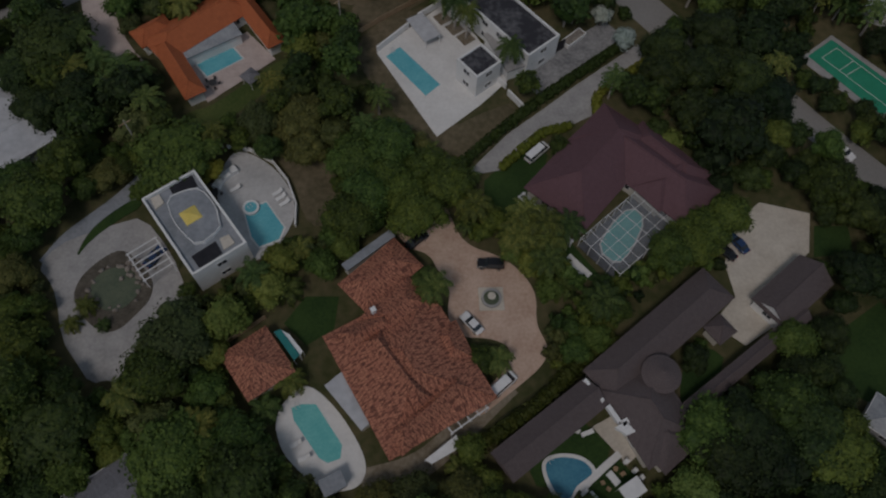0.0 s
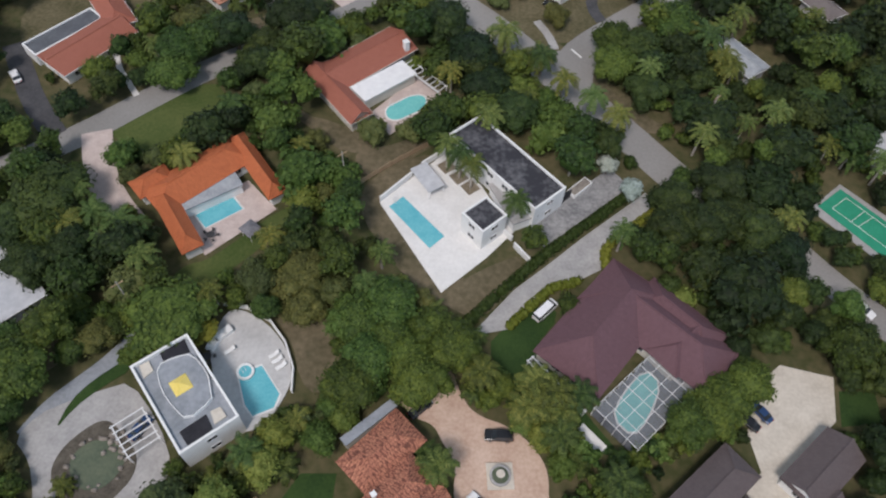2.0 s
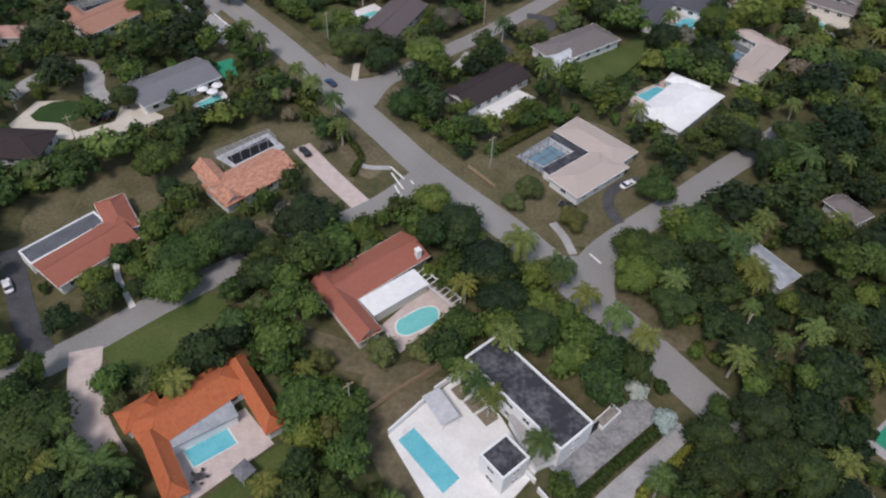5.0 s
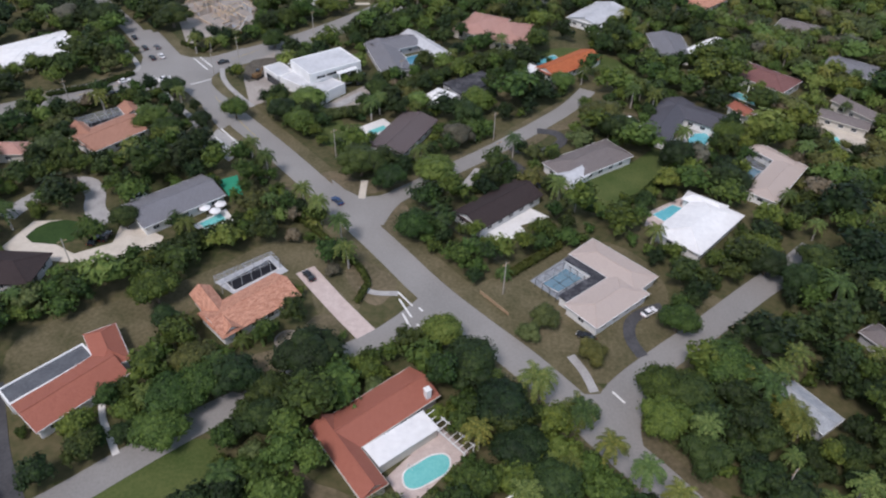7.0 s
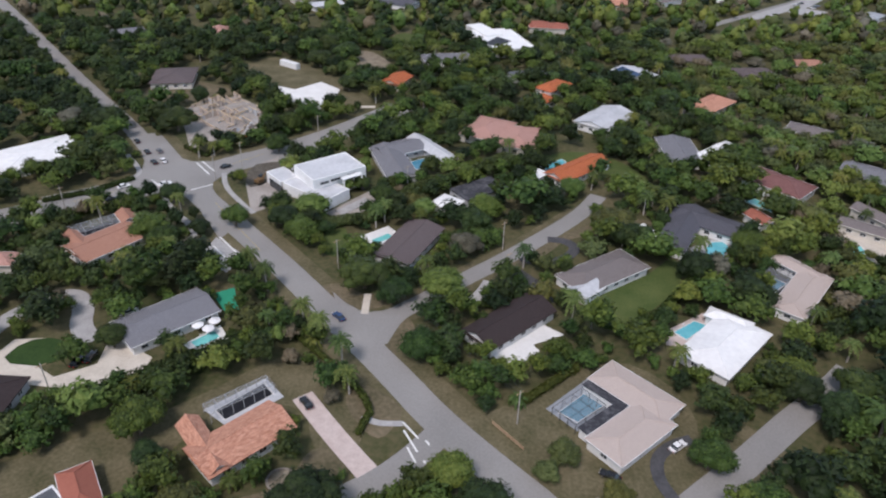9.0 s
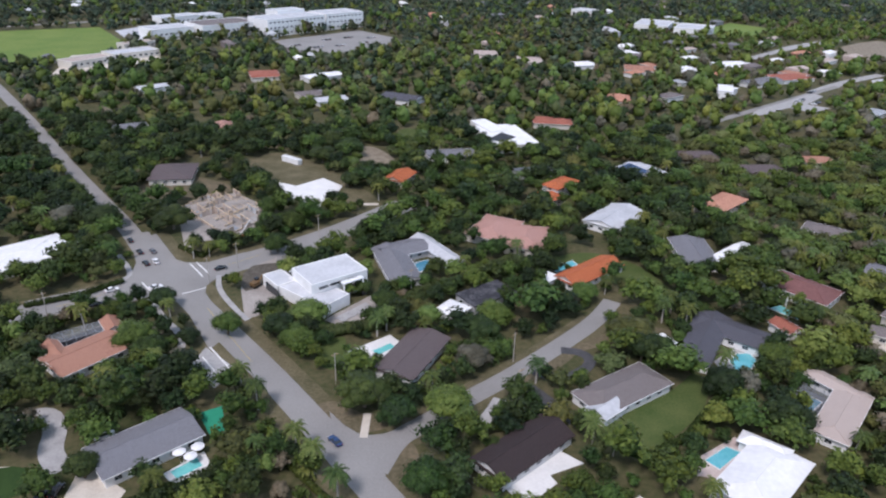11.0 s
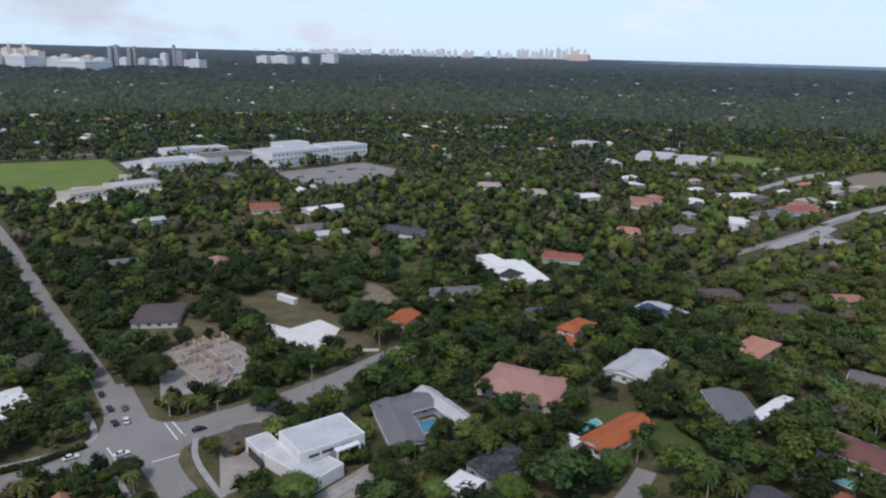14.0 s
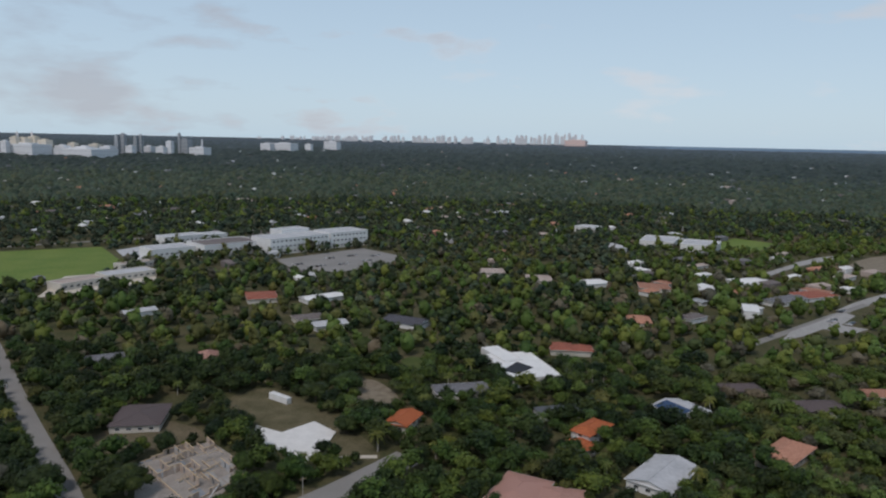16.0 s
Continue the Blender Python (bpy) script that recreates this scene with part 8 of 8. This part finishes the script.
# ---------------------------------------------------------------- woodland between the gardens
def inside(px, py, poly):
    hit = np.zeros(px.shape, bool)
    for (ax, ay), (bx, by) in zip(poly, poly[1:] + poly[:1]):
        if ay != by:
            hit ^= ((ay > py) != (by > py)) & (px < (bx - ax) * (py - ay) / (by - ay) + ax)
    return hit


X0, X1, Y0, Y1 = -700, 700, -20, 1400
GX, GY = np.meshgrid(np.arange(X0, X1) + 0.5, np.arange(Y0, Y1) + 0.5)
room = np.full(GX.shape, 9, np.int8)
hard, soft_ = np.zeros(GX.shape, bool), np.zeros(GX.shape, bool)
built = np.zeros(GX.shape, bool)
for polys, into in ((HARD, hard), (OPEN, soft_), (BUILT + OPEN, built)):
    for poly in polys:
        xs, ys = [p[0] for p in poly], [p[1] for p in poly]
        i0, i1 = max(int(min(xs)) - X0 - 1, 0), max(min(int(max(xs)) - X0 + 2, X1 - X0), 0)
        j0, j1 = max(int(min(ys)) - Y0 - 1, 0), max(min(int(max(ys)) - Y0 + 2, Y1 - Y0), 0)
        if i1 > i0 and j1 > j0:
            into[j0:j1, i0:i1] |= inside(GX[j0:j1, i0:i1], GY[j0:j1, i0:i1], poly)
grown = hard.copy()
for d in range(8):
    room[grown & (room == 9)] = d
    g2 = grown.copy()
    g2[1:] |= grown[:-1]
    g2[:-1] |= grown[1:]
    g2[:, 1:] |= grown[:, :-1]
    g2[:, :-1] |= grown[:, 1:]
    grown = g2
room[soft_] = 0


def free(x, y):
    i, j = int(x - X0), int(y - Y0)
    return int(room[j, i]) if 0 <= i < X1 - X0 and 0 <= j < Y1 - Y0 else 9


def hides(x, y):
    i, j = int(x - X0), int(y - Y0)
    return bool(built[j, i]) if 0 <= i < X1 - X0 and 0 <= j < Y1 - Y0 else False


rng = np.random.default_rng(21)
spots, step = [], 4.4
taken = {}
for x, y, r in CHOSEN:
    taken.setdefault((int(x // 12), int(y // 12)), []).append((x, y, r))


def clear(x, y, r):
    a, b = int(x // 12), int(y // 12)
    for i in (a - 1, a, a + 1):
        for j in (b - 1, b, b + 1):
            for u, v, s in taken.get((i, j), ()):
                if (x - u) ** 2 + (y - v) ** 2 < (0.5 * (r + s)) ** 2:
                    return False
    return True


for _ in range(60000):
    y = rng.uniform(-5, 480)
    half = 74 + 0.3 * y if y < 115 else 108 + 0.5 * (y - 115)
    x = rng.uniform(-half, half)
    f = free(x, y)
    gap = noise.noise((x * 0.035, y * 0.035, 3.1))
    open_view = 66 < x < 86 and 82 < y < 101 or 58 < x < 76 and 124 < y < 139
    if f < 2 or (gap < (-0.3 if y < 110 else -0.17) and rng.uniform() < 0.92) or (rng.uniform() < (0.85 if y < 215 else 0.5) and any(hides(x + a, y + b) for a, b in ((4, 0), (-4, 0), (0, 4), (0, -4)))):
        continue
    r = min(f * 1.1 + 0.6, rng.choice([2.3, 3.2, 4.2, 5.4, 6.8, 8.2], p=[.10, .18, .24, .24, .16, .08]))
    reach = 1.0 if y < 215 else 0.62
    while r > 1.4 and (hides(x, y + 1.2 * r * reach) or hides(x - 0.7 * r * reach, y + 0.7 * r * reach) or hides(x + 0.7 * r * reach, y + 0.7 * r * reach)):
        r *= 0.8
    if open_view:
        r = min(r, 2.6)
    if r < 1.5 or not clear(x, y, r):
        continue
    taken.setdefault((int(x // 12), int(y // 12)), []).append((x, y, r))
    u = rng.uniform()
    if x > 28 and y < 200 and rng.uniform() < 0.85:
        u = 0.33 + 0.23 * u
    # lighter kinds to the north-east stand in for sunlight on that side
    if x > 40 and y > 190 and rng.uniform() < (0.85 if x > 105 and y > 230 else 0.15):
        u = rng.uniform(0.70, 0.93)
    if y < 75 and x < 40 and 0.33 < u < 0.7 and rng.uniform() < 0.75:
        u = rng.choice([0.1, 0.75, 0.85])
    # darker kinds nearer by paint the contrast with the sunlit distance
    if y > 205 and x < 100 and u > 0.6 and rng.uniform() < 0.45:
        u = rng.uniform(0.30, 0.54)
    if -34 < x < 27 and 36 < y < 82 and rng.uniform() < 0.6:
        u, r = rng.uniform(0.70, 0.92), min(r, rng.uniform(2.4, 3.6))
    if x < -85 and 315 < y < 500 and rng.uniform() < 0.5:
        u = rng.uniform(0.34, 0.54)
    if y < 200 and 0.91 <= u < 0.95:
        u = 0.1
    spots.append((y, x, r, u))
spots.sort()
KINDS = (("broad", 0.33), ("dense", 0.54), ("tall", 0.70), ("lime", 0.80), ("olive", 0.91), ("dry", 0.95), ("broad", 1.01))


def kind_for(r, u):
    return "bush" if r < 2.5 else next(k for k, lim in KINDS if u < lim)


near = spots[:300]
for y, x, r, u in near:
    k = kind_for(r, u)
    if r < 3.5 and u > 0.8:
        palm("low" if u < 0.92 else "coconut", x, y, random.uniform(0.8, 1.1))
    else:
        tree(k, x, y, r / SPECIES[k][0])


def copse(name, rows, label):
    """Many trees joined into one object per kind of leaf."""
    arr = MIDCROWN
    out = {}
    for y, x, r, u in rows:
        k = kind_for(r, u)
        key = (k, int(u * 1000) % 2)
        v, f = arr[key if y < 150 else (*key, "far")]
        s, a = r / SPECIES[k][0], u * 97
        c, d = math.cos(a), math.sin(a)
        q = np.stack([v[:, 0] * c - v[:, 1] * d, v[:, 0] * d + v[:, 1] * c, v[:, 2] * (0.92 + 0.24 * ((u * 37) % 1)) * min(1, s ** -0.5)], 1) * s + (x, y, 0)
        o = out.setdefault(SPECIES[k][6].name, [[], [], 0, []])
        o[0].append(q)
        o[1].append(f + o[2])
        o[2] += len(q)
        o[3].append(np.full(len(q), (u * 613 + x * 0.37) % 1))
    for m_, (V, F, n, T) in out.items():
        tagged(new(name, fast_mesh(name, np.concatenate(V), np.concatenate(F), bpy.data.materials[m_], tone=np.concatenate(T))), label, "trees", kind="stuff")


def palm_grove(rows):
    V, F, M, T, k = [], [], [], [], 0
    shape = []
    for mi, me in enumerate(palm_geo(np.random.default_rng(9), 6.5, 20, 3.5, 0.5, 6)):
        co = np.empty(len(me.vertices) * 3, np.float32)
        me.vertices.foreach_get("co", co)
        ix = np.empty(len(me.loops), np.int32)
        me.loops.foreach_get("vertex_index", ix)
        shape.append((co.reshape(-1, 3), ix.reshape(-1, 4), mi))
    for y, x, r, u in rows:
        c, d = math.cos(u * 50), math.sin(u * 50)
        s = 0.8 + 0.45 * ((u * 31) % 1)
        for co, ix, mi in shape:
            V.append(np.stack([co[:, 0] * c - co[:, 1] * d, co[:, 0] * d + co[:, 1] * c, co[:, 2]], 1) * s + (x, y, 0))
            F.append(ix + k)
            M.append(np.full(len(ix), mi))
            T.append(np.full(len(co), (u * 431) % 1))
            k += len(co)
    tagged(new("palm_grove", fast_mesh("palm_grove", np.concatenate(V), np.concatenate(F), [PALMBARK, PALMLEAF], np.concatenate(M), tone=np.concatenate(T))), "palms rising among the garden trees", "palms", kind="stuff")


# leafy borders: shrubs planted close together
rng = np.random.default_rng(61)
rows = []
for line, wide in (([(13.6, 62.6), (18.6, 57.0), (22.5, 52.0), (27.2, 48.4), (34.0, 50.5), (40.1, 53.2), (48.6, 62.4), (52.5, 66.9)], 3.0), ([(19.5, 36.0), (22.0, 41.0), (26.0, 45.5), (33.0, 47.0)], 3.4), ([(13.0, 31.0), (19.0, 36.5), (25.0, 42.0)], 2.4),
                   ([(-31.0, 45.0), (-26.0, 50.0), (-20.5, 54.5), (-14.5, 59.5)], 3.6), ([(-41.0, 40.5), (-35.0, 44.0), (-30.5, 47.5)], 3.0), ([(-60.5, 33.0), (-66.0, 44.0), (-68.5, 52.0)], 2.6), ([(-5.5, 66.0), (-12.0, 63.0), (-18.0, 66.5)], 2.6),
                   ([(-33.0, 28.5), (-27.5, 24.0), (-23.5, 18.0), (-14.0, 12.5)], 2.6), ([(44.0, 19.0), (52.0, 25.0), (62.0, 32.5)], 4.0), ([(32.5, 45.6), (29.0, 42.8), (25.5, 39.6), (22.0, 36.6)], 2.4), ([(33.0, 48.5), (38.0, 51.0), (43.5, 54.0), (50.0, 53.0)], 3.0), ([(-24.0, 84.5), (-18.0, 80.0), (-13.0, 76.5), (-8.0, 73.5)], 4.0)):
    for (ax, ay), (bx, by) in zip(line, line[1:]):
        for k in range(int(math.hypot(bx - ax, by - ay) * wide / 2.6)):
            w = rng.uniform()
            x, y = ax + (bx - ax) * w + rng.normal() * wide * 0.42, ay + (by - ay) * w + rng.normal() * wide * 0.42
            if free(x, y) >= 1:
                rows.append((y, x, rng.uniform(1.2, 2.3), rng.choice([0.1, 0.75, 0.75, 0.85, 0.4]) + rng.uniform(0, 0.04)))


def border(rows):
    out = {}
    for y, x, r, u in rows:
        k = next(k for k, lim in KINDS if u < lim)
        v, f = MIDCROWN["bush", int(u * 1000) % 2]
        c, d, q = math.cos(u * 997), math.sin(u * 997), r / 2.4
        p = np.stack([v[:, 0] * c - v[:, 1] * d, v[:, 0] * d + v[:, 1] * c, v[:, 2] * (0.8 + 0.6 * ((u * 313) % 1))], 1) * q + (x, y, 0)
        o = out.setdefault(SPECIES[k][6].name, [[], [], 0, []])
        o[0].append(p)
        o[1].append(f + o[2])
        o[2] += len(p)
        o[3].append(np.full(len(p), (u * 613 + x) % 1))
    for m_, (V, F, n, T) in out.items():
        tagged(new("shrubbery", fast_mesh("shrubbery", np.concatenate(V), np.concatenate(F), bpy.data.materials[m_], tone=np.concatenate(T))), "leafy tropical shrubs crowding the garden borders", "shrubs", kind="stuff")


border(rows)
for x, y, q in ((-55.5, 43.4, 0.8), (-52.5, 40.2, 0.55), (61.0, 145.8, 1.15), (63.7, 140.2, 1.1), (65.9, 136.7, 1.0), (84.3, 112.0, 1.0), (86.3, 114.0, 0.9), (15.5, 60.5, 1.0), (18.5, 58.8, 1.1), (21.0, 55.0, 1.0), (-9.5, 44.8, 0.8), (-67.0, 90.0, 1.1), (-56.5, 89.5, 1.1), (-60.5, 86.0, 0.9), (-23.0, 52.0, 0.8), (-28.0, 47.5, 0.9), (-57.5, 40.5, 0.7)):
    palm("coconut" if q > 0.85 else "low", x, y, q)

palm_grove([q for n, q in enumerate(spots[300:]) if (n * 7) % 13 == 0 and q[2] < 4.5])
copse("woodland", [q for n, q in enumerate(spots[300:]) if not ((n * 7) % 13 == 0 and q[2] < 4.5)], "green broadleaf trees filling the gardens")

# distant trees, each a few lumps with loose sprays
LUMP = [cloud_crown(np.random.default_rng(300 + v), 1.0, 1.5 + 0.12 * v, 0.1, 3, 22, 0.22, ICO1) for v in range(6)]
LUMP += [cloud_crown(np.random.default_rng(400 + v), 1.0, 1.5 + 0.12 * v, 0.1, 3, 14, 0.26, OCTA) for v in range(6)]
EX, EY = -10.0, 120.0
far_rows = []
rng = np.random.default_rng(33)
while len(far_rows) < 16500:
    rr = math.sqrt(rng.uniform(330 ** 2, 1420 ** 2))
    a = rng.uniform(-0.66, 0.64)
    x, y = EX + rr * math.sin(a), EY + rr * math.cos(a)
    if y < 478 or free(x, y) < 3 or hides(x, y + 8) or hides(x, y + 15):
        continue
    far_rows.append((x, y, rng.uniform(2.6, 5.0) if rng.uniform() < .8 else rng.uniform(5, 7), rng.integers(0, 6), rng.uniform(0, 6.28), rng.uniform()))
sets = {}
for x, y, r, v, a, u in far_rows:
    V, F = LUMP[v + (6 if y > 760 else 0)]
    c, d = math.cos(a), math.sin(a)
    q = np.stack([V[:, 0] * c - V[:, 1] * d, V[:, 0] * d + V[:, 1] * c, V[:, 2] * (0.8 + 0.4 * u)], 1) * r + (x, y, 0)
    # lighter leaf kinds here put a patch of sunlight into the colour
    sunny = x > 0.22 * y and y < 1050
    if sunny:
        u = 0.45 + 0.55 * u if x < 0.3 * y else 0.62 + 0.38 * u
    # all far trees shift lighter as well, for the brighter lit distance
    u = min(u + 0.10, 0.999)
    # from a random distance on, FARWOOD brings in its haze tint
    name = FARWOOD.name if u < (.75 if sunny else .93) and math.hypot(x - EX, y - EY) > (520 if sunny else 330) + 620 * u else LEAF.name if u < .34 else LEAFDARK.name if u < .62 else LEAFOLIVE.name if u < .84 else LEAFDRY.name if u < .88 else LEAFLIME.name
    o = sets.setdefault(name, [[], [], 0, []])
    o[0].append(q)
    o[1].append(F + o[2])
    o[2] += len(q)
    o[3].append(np.full(len(q), (a * 97) % 1))
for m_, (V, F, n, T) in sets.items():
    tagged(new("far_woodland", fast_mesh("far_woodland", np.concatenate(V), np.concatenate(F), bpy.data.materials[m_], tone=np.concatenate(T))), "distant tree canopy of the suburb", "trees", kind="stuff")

# ---------------------------------------------------------------- far canopy to the horizon
EYE_H = 116.0


def far_level(r):
    """The land lifts very gently towards the horizon."""
    if r < 1400:
        return 0.0, 1.0
    s = (r - 1400) / 3450
    D = 1400 + (r - 1400) / max(1 - s, 1e-3)
    return EYE_H * (1 - r / D), r / D


na, nr = 600, 280
ang = np.linspace(-0.80, 0.78, na)
rad = 1340 * (4830 / 1340) ** np.linspace(0, 1, nr)
lev = np.array([far_level(r) for r in rad])
rng = np.random.default_rng(44)
# every tree is a rounded bump a few steps wide, with a tone of its own
bump_, tone_ = np.full((nr, na), 0.5), np.full((nr, na), 0.3)
for _ in range(24000):
    i, j, q, hgt, tn = rng.integers(2, nr - 2), rng.integers(2, na - 2), rng.uniform(1.0, 2.2), rng.uniform(6, 16), rng.uniform()
    a, b = np.meshgrid(np.arange(-2, 3), np.arange(-2, 3), indexing="ij")
    z = hgt * (1 - (a * a + b * b) / (q * q + 1.5))
    w = np.s_[i - 2:i + 3, j - 2:j + 3]
    tone_[w] = np.where(z > bump_[w], tn, tone_[w])
    bump_[w] = np.maximum(bump_[w], z)
px_ = EX + rad[:, None] * np.sin(ang)[None] + rng.uniform(-2, 2, (nr, na))
py_ = EY + rad[:, None] * np.cos(ang)[None]
pz_ = lev[:, :1] + bump_ * lev[:, 1:]
V = np.stack([px_, py_, pz_], -1).reshape(-1, 3)
i, j = np.meshgrid(np.arange(nr - 1), np.arange(na - 1), indexing="ij")
k = (i * na + j).ravel()
F = np.concatenate([np.stack([k, k + na + 1, k + 1], 1), np.stack([k, k + na, k + na + 1], 1)])
rid, cid = (np.arange(len(F)) % (len(F) // 2)) // (na - 1), (np.arange(len(F)) % (len(F) // 2)) % (na - 1)
# outer bands take the haze coloured materials, with a ragged border
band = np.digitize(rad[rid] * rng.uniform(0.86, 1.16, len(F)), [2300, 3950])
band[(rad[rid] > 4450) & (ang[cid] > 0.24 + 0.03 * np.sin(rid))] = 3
tagged(new("far_canopy", fast_mesh("far_canopy", V, F, [FARWOOD, HAZEWOOD, HORIZON, SEA], band, tone=tone_.ravel())), "dark green tree canopy reaching the horizon, haze in its colour", "woods", kind="stuff")


# roofs that show between the distant trees
rng = np.random.default_rng(55)
roofs = {}
for n in range(620):
    rr = 560 * (3700 / 560) ** (rng.uniform() ** 0.6)
    a = rng.uniform(-0.62, 0.6)
    x, y = EX + rr * math.sin(a), EY + rr * math.cos(a)
    if y < 560 or (rr < 1400 and free(x, y) < 3):
        continue
    z, s = far_level(rr)
    m_ = [R_WHITE, R_LIGHTGREY, R_GREY, R_WARM, R_SALMON, R_BEIGE][rng.choice(6, p=[.12, .22, .22, .20, .10, .14])]
    g = roofs.setdefault(m_.name, Geo())
    L, W, yaw = rng.uniform(9, 24), rng.uniform(6, 13), rng.choice([35, -55]) + rng.uniform(-8, 8)
    hh = z + (rng.uniform(4.2, 5.6) if rr < 1400 else rng.uniform(4.5, 9.0)) * s
    c = rect(x, y, L, W * s if s < 1 else W, yaw)
    b = rect(x, y, L * 0.5, 0.3, yaw)
    for p, q, u, v in zip(c, c[1:] + c[:1], b, b[1:] + b[:1]):
        g.face([(*p, hh), (*q, hh), (*v, hh + 1.9 * s), (*u, hh + 1.9 * s)])
        g.face([(*p, z), (*q, z), (*q, hh), (*p, hh)])
for m_, g in roofs.items():
    tagged(new("distant_roofs", g.mesh("distant_roofs", bpy.data.materials[m_])), "distant house roofs among the trees", "houses", kind="stuff")


def tower(x, y, z, w, label, material=TOWER, name="tower_block"):
    """A far tower that stands on the lifted land at the horizon."""
    r = math.hypot(x - EX, y - EY)
    z0, s = far_level(r)
    t = thing(name, x, y, label, "tower block", "far towers")
    g = Geo(x, y)
    g.box(x, y, z0 - 10, z, w, w * 0.6, -20)
    n = max(1, int((z - z0) / 14))
    part("wall", g, material, t)
    for k in range(n):
        zz = z0 + (z - z0) * (k + 0.5) / n
        g = Geo(x, y)
        g.box(x, y, zz - 0.6, zz + 0.6, w + 0.6, w * 0.6 + 0.6, -20)
        part("window_band", g, R_LIGHTGREY, t)
    g = Geo(x, y)
    g.box(x, y, z, z + 4, w * 0.4, w * 0.3, -20)
    part("plant_room", g, material, t)


CREAMTOWER = mat("cream_tower", (0.62, 0.56, 0.46), (0.72, 0.66, 0.56), 0.02, 0.8, 0)
for k, (x, y, z, w) in enumerate(((-1593, 2669, 77, 134), (-1638, 2663, 100, 31), (-1621, 2686, 97, 53), (-1593, 2703, 103, 34), (-1554, 2704, 92, 48), (-1637, 2676, 118, 7), (-1598, 2701, 119, 7), (-1654, 2630, 86, 29), (-1525, 2767, 72, 49), (-1518, 2829, 81, 35), (-1459, 2804, 69, 58), (-1459, 2883, 78, 45), (-1393, 2849, 71, 54), (-1414, 2715, 63, 202))):
    tower(x, y, z, w, "pale block of a distant office district", CREAMTOWER if k in (1, 2, 3, 4, 9, 11) else TOWER)
for x, y, z, w in ((-1373, 2882, 114, 17), (-1354, 2892, 119, 24), (-1321, 2929, 111, 17), (-1304, 2937, 116, 17), (-1179, 3013, 126, 12), (-1159, 3021, 104, 47)):
    tower(x, y, z, w, "grey glazed tower of a distant office district", R_METAL)
for x, y, z, w in ((-1322, 2885, 74, 34), (-1227, 2949, 72, 39), (-1198, 2962, 94, 27), (-1085, 2985, 72, 75), (-1077, 2988, 101, 5), (-1297, 2995, 72, 40), (-951, 3491, 90, 56), (-878, 3531, 92, 106), (-764, 3538, 89, 33), (-692, 3757, 104, 74)):
    tower(x, y, z, w, "low white block of a distant office district")
rng = np.random.default_rng(77)
sky_a, sky_b = (-1362, 4665, 116), (755, 4798, 131)
for k in range(150):
    u = rng.uniform() ** 0.75
    x, y = sky_a[0] + (sky_b[0] - sky_a[0]) * u, sky_a[1] + (sky_b[1] - sky_a[1]) * u
    base = sky_a[2] + (sky_b[2] - sky_a[2]) * u
    tower(x, y, base + rng.uniform(4, 36) * (0.35 + 0.9 * u) + 34 * math.exp(-((u - 0.93) / 0.05) ** 2) * rng.uniform(0, 1), rng.uniform(7, 19), "pale high rise on the far skyline")
x, y, z = 683, 4688, 140
tower(x, y, z, 130, "wide pink block on the far skyline", TOWERPINK)
